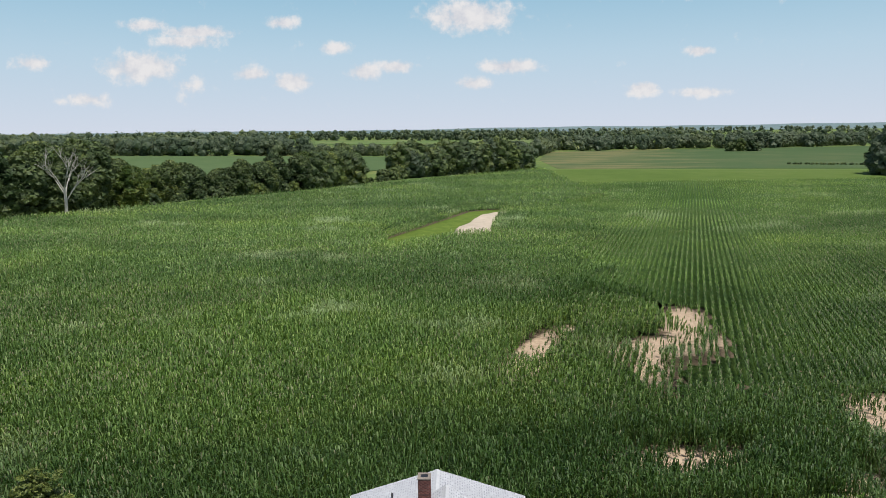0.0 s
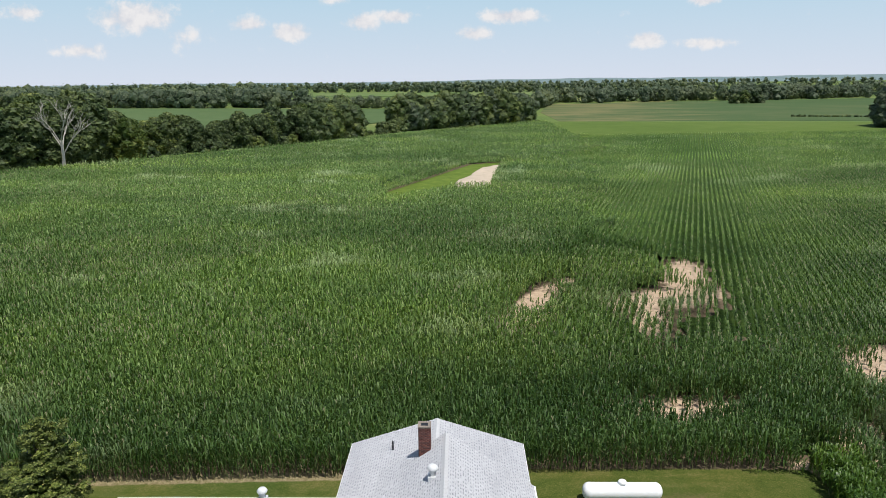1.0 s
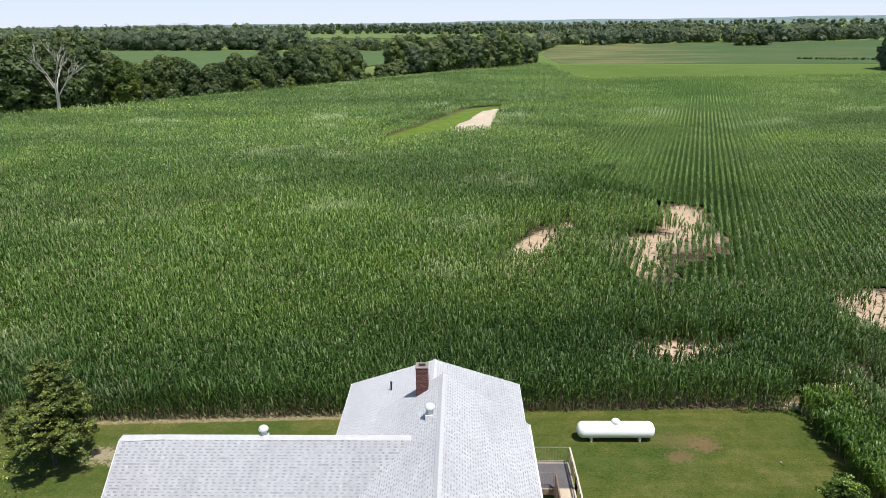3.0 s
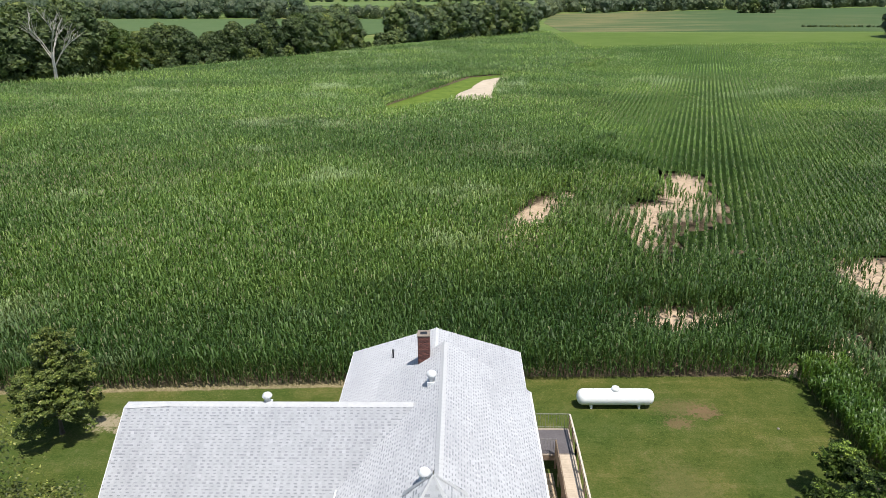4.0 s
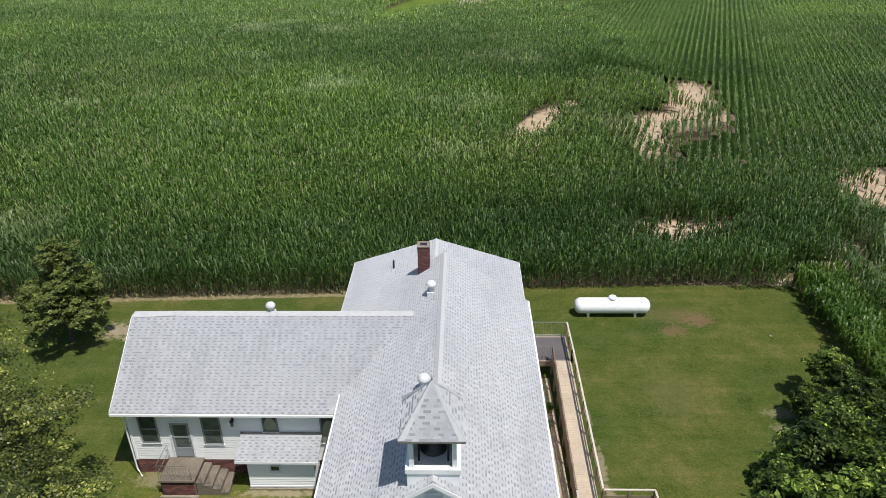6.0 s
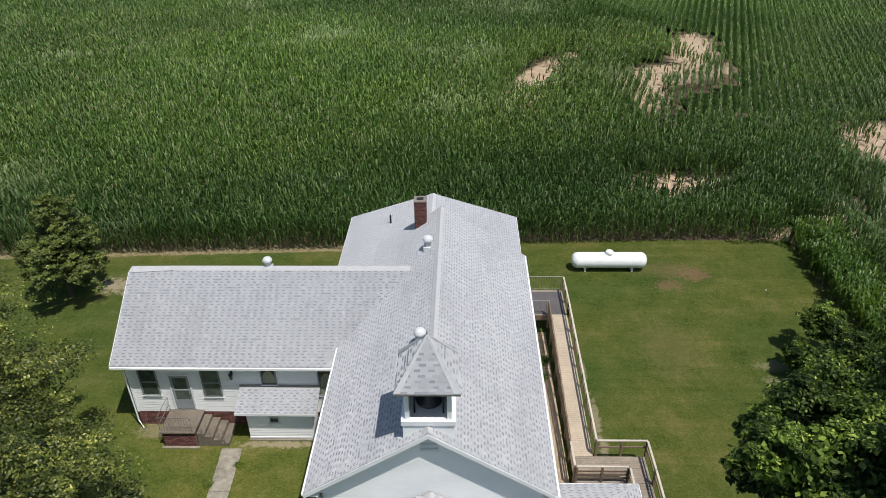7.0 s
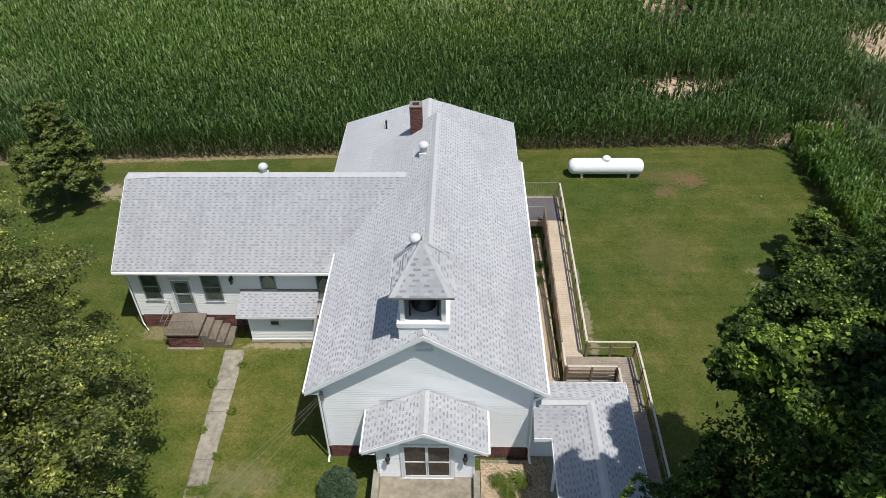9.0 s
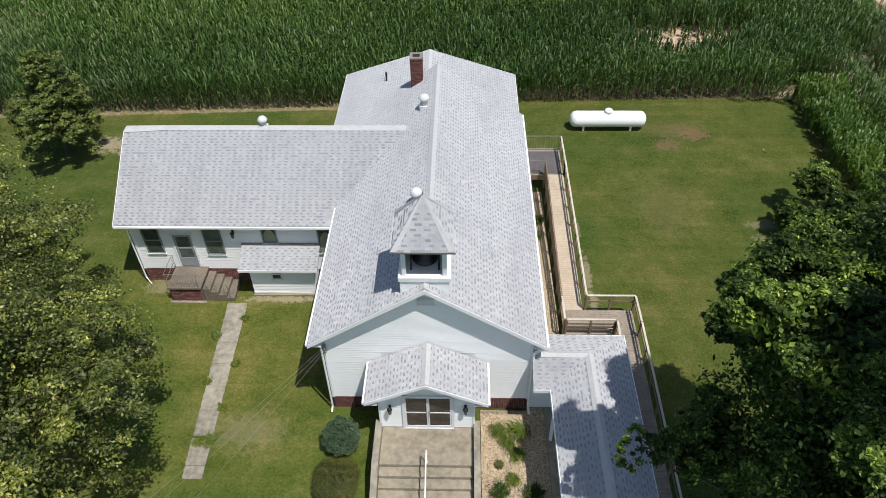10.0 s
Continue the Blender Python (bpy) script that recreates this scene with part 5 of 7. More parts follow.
# ---- front steps, stoop, walk ----
def build_front_steps():
    st = thing("front_steps", "wide weathered concrete entrance stairs with cheek walls and white centre rail", "stairs")
    x0, x1 = -2.88, 0.74
    top, y = 1.05, 14.12
    part("landing", boxes(((x0, y, 0), (x1, 15.795, top)), bevel=0.015), CONCRETE, st)
    n, tread, rise = 6, 0.40, 0.16
    for i in range(n):
        z = top - rise * (i + 1)
        part("step", boxes(((x0, y - tread * (i + 1), 0), (x1, y - tread * i - 0.002, z)), bevel=0.014), CONCRETE, st)
    yb = y - tread * n
    for a, b in ((x0 - 0.26, x0 - 0.004), (x1 + 0.004, x1 + 0.26)):
        bm = bmesh.new()
        prism(bm, [(15.92, 0), (15.92, 1.36), (14.0, 1.36), (yb, 0.45), (yb - 0.1, 0.45), (yb - 0.1, 0)], "x", a, b)
        bmesh.ops.bevel(bm, geom=bm.edges[:], offset=0.015, segments=1, affect="EDGES")
        part("cheek_wall", bm, CONCRETE_PALE, st, "pale concrete cheek wall")
    bm = bmesh.new()
    xm = -1.05
    tube(bm, [(xm, 14.2, top), (xm, 14.2, 1.93), (xm, 14.1, 1.95), (xm, yb + 0.1, 1.0), (xm, yb, 0.95), (xm, yb, 0.1)], 0.028, 8)
    part("handrail", bm, WHITE_METAL, st, "white painted pipe handrail")


build_front_steps()


def build_side_stoop():
    st = thing("side_stoop", "brick stoop with weathered top and steps at wing door", "stoop")
    x0, x1, y0, y1 = -14.05, -12.38, 23.45, 24.97
    part("base", boxes(((x0 + 0.08, y0 + 0.08, 0), (x1 - 0.05, y1, 0.86))), MORTAR, st)
    brick_run(st, x0 + 0.08, x1 - 0.05, y0 + 0.078, 0.0, 0.86, "x", -1, 51)
    brick_run(st, y0 + 0.08, y1, x0 + 0.078, 0.0, 0.86, "y", -1, 52)
    part("top_slab", boxes(((x0, y0, 0.87), (x1, y1, 1.0)), bevel=0.02), OLD_WOOD, st, "weathered grey-brown slab")
    part("footing", boxes(((x0 - 0.05, y0 - 0.07, 0), (x1 + 0.08, y0 + 0.065, 0.06)), bevel=0.01), CONCRETE, st)
    for i in range(4):
        a = x1 + 0.36 * i
        part("step", boxes(((a + 0.003, y0 + 0.12, 0), (a + 0.37, y1 - 0.1, 0.8 - 0.2 * i)), bevel=0.015), OLD_WOOD, st)
    bm = bmesh.new()
    r = 0.016
    tube(bm, [(x0 + 0.05, y0 + 0.06, 1.0), (x0 + 0.05, y0 + 0.06, 1.85), (x0 + 0.05, y1 - 0.1, 1.85), (x0 + 0.05, y1 - 0.1, 1.0)], r, 6)
    tube(bm, [(x0 + 0.05, y0 + 0.06, 1.4), (x0 + 0.05, y1 - 0.1, 1.4)], r, 6)
    part("rail", bm, RUST_IRON, st)
    bm = bmesh.new()
    tube(bm, [(x0 + 0.05, y0 + 0.06, 1.85), (x1 - 0.1, y0 + 0.06, 1.85), (x1 - 0.1, y0 + 0.06, 1.0)], r, 6)
    part("rail", bm, RUST_IRON, st, "thin iron handrail")
    bm = bmesh.new()
    tube(bm, [(x1 - 0.1, y0 + 0.06, 1.85), (x1 + 1.25, y0 + 0.1, 1.1), (x1 + 1.3, y0 + 0.1, 0.2)], r, 6)
    part("stair_rail", bm, RUST_IRON, st, "thin iron handrail")
    for i in range(12):
        x = x0 + 0.15 + i * (x1 - x0 - 0.3) / 11
        part("baluster", tube(bmesh.new(), [(x, y0 + 0.06, 1.0), (x, y0 + 0.06, 1.84)], 0.008, 4), RUST_IRON, st)
    for i in range(3):
        part("baluster", tube(bmesh.new(), [(x1 + 0.3 + 0.38 * i, y0 + 0.1, 0.6 - 0.2 * i), (x1 + 0.3 + 0.38 * i, y0 + 0.1, 1.62 - 0.2 * i)], 0.009, 4), RUST_IRON, st)


build_side_stoop()


def build_walk():
    walkway = thing("garden_walk", "narrow cracked concrete garden walk across the lawn", "path", kind="structure")
    rng = random.Random(4)
    y, i = 23.4, 0
    while y > 14.1:
        nxt = max(y - 1.25, 13.95)
        cx = lambda yy: -10.34 - 0.42 * (yy - 14.0) / 9.4
        hw = lambda yy: 0.40 + 0.08 * (yy - 14.0) / 9.4
        lift = 0.035 + rng.uniform(-0.008, 0.008)
        bm = bmesh.new()
        # crumbled edges
        left = [(cx(q) - hw(q) + rng.uniform(-0.015, 0.02), q) for q in (y - (y - nxt - 0.015) * k / 9 for k in range(10))]
        right = [(cx(q) + hw(q) + rng.uniform(-0.02, 0.015), q) for q in (nxt + 0.015 + (y - nxt - 0.015) * k / 9 for k in range(10))]
        prism(bm, left + right, "z", 0.0, lift)
        part("paving_slab", bm, CONCRETE_PALE, walkway)
        y = nxt - (0.12 if i == 5 else 0.0)
        i += 1


build_walk()


# ---- wheelchair ramp ----
def build_ramp():
    rp = thing("wheelchair_ramp", "long wooden wheelchair ramp with lumber railings beside the church", "ramp")
    xa, xb = 4.98, 5.98
    y_top, y_low, z_top, z_low = 32.5, 22.75, 1.12, 0.42
    # boards across the sloping run
    n = 78
    for i in range(n):
        ya = y_top + (y_low - y_top) * i / n
        yb = y_top + (y_low - y_top) * (i + 1) / n
        za, zb = z_top + (z_low - z_top) * i / n, z_top + (z_low - z_top) * (i + 1) / n
        bm = bmesh.new()
        prism(bm, [(ya, za), (yb + 0.008, zb), (yb + 0.008, zb - 0.04), (ya, za - 0.04)], "x", xa, xb)
        part("board", bm, RAMP_WOOD, rp)
    for x in (xa + 0.02, xb - 0.08):
        bm = bmesh.new()
        prism(bm, [(y_top, z_top - 0.045), (y_low, z_low - 0.045), (y_low, z_low - 0.25), (y_top, z_top - 0.25)], "x", x, x + 0.06)
        part("stringer", bm, POST_WOOD, rp)
    # top landing with a dark mat
    part("landing", boxes(((3.05, y_top + 0.003, 1.06), (xb, 35.0, 1.12))), DECK_WOOD, rp)
    part("landing_mat", boxes(((3.6, y_top + 0.1, 1.124), (xb - 0.08, 34.8, 1.135)), bevel=0.004), MAT_DARK, rp, "dark rubber mat")
    part("landing_skirt", boxes(((3.05, y_top + 0.003, 0.75), (xa - 0.02, y_top + 0.05, 1.055))), POST_WOOD, rp)
    # front platform and lower run
    for i in range(11):
        a = 21.25 + 1.5 * i / 11
        part("board", boxes(((4.95, a, z_low - 0.04), (8.3, a + 1.5 / 11 - 0.008, z_low))), DECK_WOOD, rp)
    for i in range(66):
        a = 21.24 - (i + 1) * 0.15
        z = z_low - 0.36 * (i + 0.5) / 66
        part("board", boxes(((7.3, a, z - 0.04), (8.3, a + 0.142, z))), DECK_WOOD, rp)
    part("rim_joist", boxes(((8.24, 21.25, 0.18), (8.3, 22.75, z_low - 0.045)), ((4.95, 21.25, 0.18), (7.3, 21.31, z_low - 0.045)), ((6.0, 22.69, 0.18), (8.24, 22.75, z_low - 0.045))), POST_WOOD, rp)

    def railing(p, q, posts, top=0.95, mids=(0.5,), cap=RAIL_WOOD, wide=0.09):
        """Posts, a flat cap and middle rails between two points of the deck's edge."""
        p, q = Vector(p), Vector(q)
        for i in range(posts):
            c = p.lerp(q, i / max(1, posts - 1))
            part("post", boxes(((c.x - 0.045, c.y - 0.045, max(0.0, c.z - 0.9)), (c.x + 0.045, c.y + 0.045, c.z + top - 0.02))), POST_WOOD, rp)
        d = (q - p)
        side = Vector((-d.y, d.x, 0)).normalized()

        def beam(h, broad, high, mat, nm):
            bm = bmesh.new()
            vs = []
            for e in (p, q):
                for s, t in ((-1, 0), (1, 0), (1, 1), (-1, 1)):
                    vs.append(bm.verts.new(e + side * broad * 0.5 * s + Vector((0, 0, h + high * t))))
            for f in ((0, 1, 2, 3), (7, 6, 5, 4), (0, 4, 5, 1), (1, 5, 6, 2), (2, 6, 7, 3), (3, 7, 4, 0)):
                bm.faces.new([vs[k] for k in f])
            bmesh.ops.recalc_face_normals(bm, faces=bm.faces)
            part(nm, bm, mat, rp)
        beam(top - 0.02, wide, 0.04, cap, "cap_rail")
        for h in mids:
            beam(h, 0.04, 0.09, POST_WOOD, "middle_rail")

    railing((6.02, 34.95, 1.12), (6.02, y_top, 1.12), 3)
    railing((6.02, y_top, 1.12), (6.08, 22.85, z_low), 8)
    railing((6.1, 22.8, z_low), (8.34, 22.8, z_low), 3)
    railing((8.34, 22.75, z_low), (8.34, 21.2, z_low), 2)
    railing((8.34, 21.15, z_low), (8.3, 11.6, 0.08), 8)
    railing((7.26, 21.2, z_low), (7.22, 11.6, 0.08), 8, mids=(0.5,))
    railing((4.92, y_top, 1.12), (4.92, 22.8, z_low), 8, mids=(0.5, 0.2), cap=POST_WOOD, wide=0.05)
    picket = boxes(((-0.012, -0.03, 0.06), (0.012, 0.03, 0.92)))
    first = part("picket", picket, POST_WOOD, rp)
    first.location = (4.88, y_top - 0.1, 1.12)
    for i in range(1, 62):
        f = i / 62
        ob = new("picket", first.data)
        ob.parent = rp
        ob.location = (4.88, y_top - 0.1 + (22.9 - y_top) * f, 1.12 + (z_low - 1.12) * f)
    railing((4.92, 22.75, z_low), (4.92, 21.35, z_low), 2, mids=(0.5, 0.2))
    railing((5.0, 21.3, z_low), (7.2, 21.3, z_low), 3, mids=(0.62, 0.42, 0.22))
    # pale metal balusters round the top landing
    bm = bmesh.new()
    for i in range(19):
        x = 3.1 + i * 0.155
        tube(bm, [(x, 35.0, 1.12), (x, 35.0, 2.05)], 0.009, 4)
    tube(bm, [(3.05, 35.0, 2.07), (6.0, 35.0, 2.07)], 0.022, 6)
    tube(bm, [(3.05, 35.0, 1.2), (6.0, 35.0, 1.2)], 0.015, 6)
    part("baluster_rail", bm, RUST_IRON, rp, "thin grey iron balusters")
    bm = bmesh.new()
    for i in range(11):
        x = 3.1 + i * 0.17
        tube(bm, [(x, y_top + 0.08, 1.12), (x, y_top + 0.08, 2.05)], 0.009, 4)
    tube(bm, [(3.05, y_top + 0.08, 2.07), (4.95, y_top + 0.08, 2.07)], 0.02, 6)
    part("baluster_rail", bm, RUST_IRON, rp, "thin grey iron balusters")


build_ramp()


def build_beds():
    bm = bmesh.new()
    prism(bm, [(3.05, 19.2), (4.8, 19.2), (4.8, 32.3), (3.05, 32.3)], "z", 0.0, 0.05)
    tagged(mesh_object("mulch_bed", bm, CHIPS), "strip of tan wood chips along the church wall", "mulch bed", kind="structure")
    bm = bmesh.new()
    prism(bm, [(1.06, 11.0), (3.74, 11.0), (3.74, 17.49), (3.03, 17.49), (3.03, 17.3), (1.06, 17.3)], "z", 0.0, 0.06)
    tagged(mesh_object("flower_bed", bm, CHIPS), "wood chip flower bed beside the front steps", "flower bed", kind="structure")
    rng = random.Random(8)
    edging = thing("stone_edging", "row of pale rough stones below the brick base", "stone edging")
    for i in range(9):
        x = 1.2 + i * 0.2
        bm = bmesh.new()
        bmesh.ops.create_icosphere(bm, subdivisions=1, radius=1.0)
        for v in bm.verts:
            v.co = Vector((v.co.x * rng.uniform(0.1, 0.16) + x, v.co.y * rng.uniform(0.06, 0.1) + 17.2, v.co.z * 0.06 + 0.08))
        part("stone", bm, CONCRETE_PALE, edging)


build_beds()


# ---- gas tank ----
def build_tank():
    x0, x1, cy, r, cz = 7.08, 11.95, 39.05, 0.52, 0.70
    tank = thing("propane_tank", "long white horizontal propane tank on short feet", "gas tank")
    bm = bmesh.new()
    prof = [(0.0, 0.02), (0.03, 0.2), (0.1, 0.36), (0.22, 0.47), (0.36, 0.515), (0.45, 0.52)]
    prof = prof + [(x1 - x0 - d, rr) for d, rr in reversed(prof)]
    rings = [[bm.verts.new((x0 + d, cy + rr * math.cos(2 * math.pi * k / 28), cz + rr * math.sin(2 * math.pi * k / 28))) for k in range(28)] for d, rr in prof]
    for a, b in zip(rings, rings[1:]):
        for k in range(28):
            bm.faces.new((a[k], b[k], b[(k + 1) % 28], a[(k + 1) % 28])).smooth = True
    bm.faces.new(rings[0])
    bm.faces.new(list(reversed(rings[-1])))
    bmesh.ops.recalc_face_normals(bm, faces=bm.faces)
    part("shell", bm, WHITE_METAL, tank)
    bm = bmesh.new()
    lathe(bm, [(0.2, 0), (0.26, 0.04), (0.27, 0.14), (0.22, 0.22), (0.1, 0.26), (0.02, 0.265)], (9.5, cy, 1.17), 18)
    part("valve_dome", bm, WHITE_METAL, tank)
    bm = boxes()
    for x in (8.05, 8.15, 10.9):
        lathe(bm, [(0.045, 0), (0.045, 0.05), (0.02, 0.06)], (x, cy, 1.2), 10)
    part("fitting", bm, WHITE_METAL, tank)
    for x in (8.0, 11.0):
        part("foot", boxes(((x - 0.06, cy - 0.34, 0), (x + 0.06, cy + 0.34, 0.36)), bevel=0.01), WHITE_METAL, tank)


build_tank()


# ---- corn ----
ROW = math.radians(18.0)
DIR = np.array([math.sin(ROW), math.cos(ROW)])
SIDE = np.array([math.cos(ROW), -math.sin(ROW)])
def bare_depth(x, y):
    """Below 1 inside a bare spot."""
    best = np.full(x.shape, 9.0)
    for cx, cy, a, b, t in BARE:
        u = (x - cx) * math.cos(t) - (y - cy) * math.sin(t)
        v = (x - cx) * math.sin(t) + (y - cy) * math.cos(t)
        best = np.minimum(best, (u / a) ** 2 + (v / b) ** 2)
    return best


WATERWAY = [(-17.5, 158), (-15, 144), (-1, 161), (6.8, 162), (8.0, 180), (10.8, 199), (14.6, 217.5), (9, 217), (2.5, 213)]


def in_waterway(x, y):
    """The grassed strip with a sandy spot, far out in the field."""
    inside = np.zeros(x.shape, bool)
    n = len(WATERWAY)
    for i in range(n):
        (xa, ya), (xb, yb) = WATERWAY[i], WATERWAY[(i + 1) % n]
        if ya != yb:
            cross = ((ya > y) != (yb > y)) & (x < (xb - xa) * (y - ya) / (yb - ya) + xa)
            inside ^= cross
    return inside


def thin_rows(x, y):
    """The sparser east side of the field, where single rows can be told apart."""
    return (x > 0.135 * y + 8.0 + 9.0 * rough(x, y, 0.06) + 5.0 * rough(y, x, 0.31)) & (y > 62.0)


def lawn_edge(x):
    """Where the corn begins behind the lawn."""
    return 42.15 - 0.045 * np.clip(4.6 - x, 0.0, 60.0)


def in_field(x, y):
    west = x - (-127.6 + (y - 191.9) * 0.78) > 0
    north = np.where(x < 49.0, y < 418.0, y < 309.0 + (x - 49.0) * 0.085)
    south = np.where(x < 22.4, y > lawn_edge(x), y > 12.0)
    return west & north & south & (x < 260.0)


def rough(x, y, s):
    return np.sin(x * s + 1.3 * np.sin(y * s * 0.7)) * np.cos(y * s * 1.13 + np.sin(x * s * 0.6))


def plants(rng, y0, y1, gap, reach, headland=False):
    """Places of corn plants in rows between two distances; the headland's rows follow the lawn's edge."""
    found = []
    umax = 420.0
    along, across = (np.array([1.0, 0.045]), np.array([0.045, 1.0])) if headland else (DIR, SIDE)
    for spacing, thin_side in ((0.76, False), (0.91, True)):
        us, vs = np.meshgrid(np.arange(-umax, umax, spacing), np.arange(-250.0, 620.0, gap))
        keep = (us * across[1] + vs * along[1] > y0 * 0.86) & (us * across[1] + vs * along[1] < y1 * 1.14)
        us, vs = us[keep], vs[keep]
        us = us + rng.normal(0, 0.03, us.shape)
        vs = vs + rng.uniform(-0.45, 0.45, vs.shape) * gap
        x, y = us * across[0] + vs * along[0], us * across[1] + vs * along[1]
        blur = y + (rng.random(y.shape) - 0.5) * 0.12 * y + 0.05 * y * rough(x, y, 0.09)
        ok = ((blur >= y0) | (y0 < 40.0)) & (blur < y1) & (x > -reach(y)) & (x < reach(y)) & in_field(x, y) & ~in_waterway(x, y)
        d = bare_depth(x + 0.8 * rough(x, y, 2.1), y + 1.2 * rough(y, x, 1.3)) + 0.6 * rough(x, y, 0.75) + 0.5 * rough(y, x, 1.9)
        lone = rng.random(x.shape)
        ok &= (d > 1.0) | (lone < 0.17)
        ok &= (lone < 0.17) | (lone > np.clip(2.3 - d, 0, 0.66))
        ok &= thin_rows(x, y) == thin_side
        x, y, d = x[ok], y[ok], d[ok]
        stray = np.where(d < 3.0, 0.22, 0.0)
        found.append((x + stray * rng.normal(size=x.shape), y + stray * rng.normal(size=x.shape), d))
    return tuple(np.concatenate(v) for v in zip(*found))


def corn_mesh(rng, x, y, d, leaves, seg, h0, scale, mats, tassel=0.5, stalk=False):
    """Upright plants with steep blades that arch over at the tip. seg 2: blades of three triangles, seg 1: of two."""
    n = len(x)
    patch = 1.0 + 0.09 * rough(x, y, 0.11) + 0.06 * rough(x, y, 0.37)
    # plants are stunted on the poor ground round a bare spot
    poor = np.minimum(np.minimum(d, 0.7 + bare_depth(x, y + 2.2)), 1.2 + bare_depth(x, y + 4.4))
    weak = np.clip(0.30 + (poor - 0.7) / 2.4, 0.30, 1.0)
    thin = np.where(thin_rows(x, y), 0.6, 1.0)
    weak = np.where(in_waterway(x, y - 5.0) | in_waterway(x + 2.0, y - 9.0), 0.5, weak)
    H = h0 * patch * weak * np.where(thin < 1.0, 0.74, 1.0) * np.where(thin < 1.0, rng.uniform(0.97, 1.03, n), rng.uniform(0.91, 1.08, n))
    V, T, I = [], [], []
    count = 0
    # where rows stand apart the blades lie along them
    spin = np.where(thin < 1.0, np.pi / 2 - ROW + rng.normal(0, 0.35, n), rng.uniform(0, 2 * np.pi, n))
    lean = rng.normal(0, 0.06, (n, 2))
    for j in range(leaves):
        f = (0.34 if not stalk else 0.12) + (0.56 if not stalk else 0.78) * (j + rng.uniform(-0.3, 0.3, n)) / max(1, leaves - 1)
        z = np.clip(H * f, 0.12, None)
        az = spin + (j % 2) * np.pi + rng.normal(0, 0.45, n)
        ln = scale * thin * (0.80 - 0.34 * abs(f - 0.5)) * rng.uniform(0.75, 1.2, n) * np.clip(weak + 0.2, 0.5, 1.0)
        ox, oy = np.cos(az), np.sin(az)
        w = scale * (0.048 if stalk else 0.056) * rng.uniform(0.8, 1.25, n)
        bx, by = x + lean[:, 0] * f, y + lean[:, 1] * f
        rise = rng.uniform(0.62, 0.92, n)
        droop = rng.uniform(-0.30, 0.22, n)
        p0 = np.stack([bx, by, z], 1)
        p1 = p0 + np.stack([ox * ln * 0.26, oy * ln * 0.26, rise * ln], 1)
        p2 = p1 + np.stack([ox * ln * 0.36, oy * ln * 0.36, droop * ln], 1)
        s = np.stack([-oy * w, ox * w, np.zeros(n)], 1)
        if seg == 2:
            v = np.stack([p0 - s * 0.6, p0 + s * 0.6, p1 + s, p1 - s, p2], 1)
            i = count + np.arange(n)[:, None] * 5
            t = np.stack([i + [0, 1, 2], i + [0, 2, 3], i + [3, 2, 4]], 1)
            count += n * 5
        else:
            v = np.stack([p0, p1 + s * 1.2, p2, p1 - s * 1.2], 1)
            i = count + np.arange(n)[:, None] * 4
            t = np.stack([i + [0, 1, 3], i + [1, 2, 3]], 1)
            count += n * 4
        V.append(v.reshape(-1, 3))
        T.append(t.reshape(-1, 3))
        I.append(np.zeros(t.shape[0] * t.shape[1], np.int32))
    if tassel:
        # ripe tassels stand in drifts
        has = rng.random(n) < tassel * np.clip(0.55 + 0.6 * rough(x, y, 0.07) + 0.35 * rough(y, x, 0.19), 0.1, 1.0)
        m = int(has.sum())
        az = rng.uniform(0, np.pi, m)
        b = np.stack([x[has] + lean[has, 0], y[has] + lean[has, 1], H[has] * 0.97], 1)
        s = np.stack([np.cos(az), np.sin(az), np.zeros(m)], 1) * 0.05 * scale
        top = b + np.stack([rng.normal(0, 0.06, m), rng.normal(0, 0.06, m), np.full(m, 0.34 * scale)], 1)
        v = np.stack([b - s * 0.25, b + s * 0.25, top + s, top - s], 1)
        i = count + np.arange(m)[:, None] * 4
        t = np.stack([i + [0, 1, 2], i + [0, 2, 3]], 1)
        count += m * 4
        V.append(v.reshape(-1, 3))
        T.append(t.reshape(-1, 3))
        I.append(np.ones(m * 2, np.int32))
    if stalk:
        az = rng.uniform(0, np.pi, n)
        s = np.stack([np.cos(az), np.sin(az), np.zeros(n)], 1) * 0.018
        b = np.stack([x, y, np.zeros(n)], 1)
        top = np.stack([x + lean[:, 0], y + lean[:, 1], H], 1)
        v = np.stack([b - s, b + s, top], 1)
        t = count + np.arange(n)[:, None] * 3 + [0, 1, 2]
        count += n * 3
        V.append(v.reshape(-1, 3))
        T.append(t)
        I.append(np.full(n, 2, np.int32))
    return np.concatenate(V), np.concatenate(T), mats, np.concatenate(I)


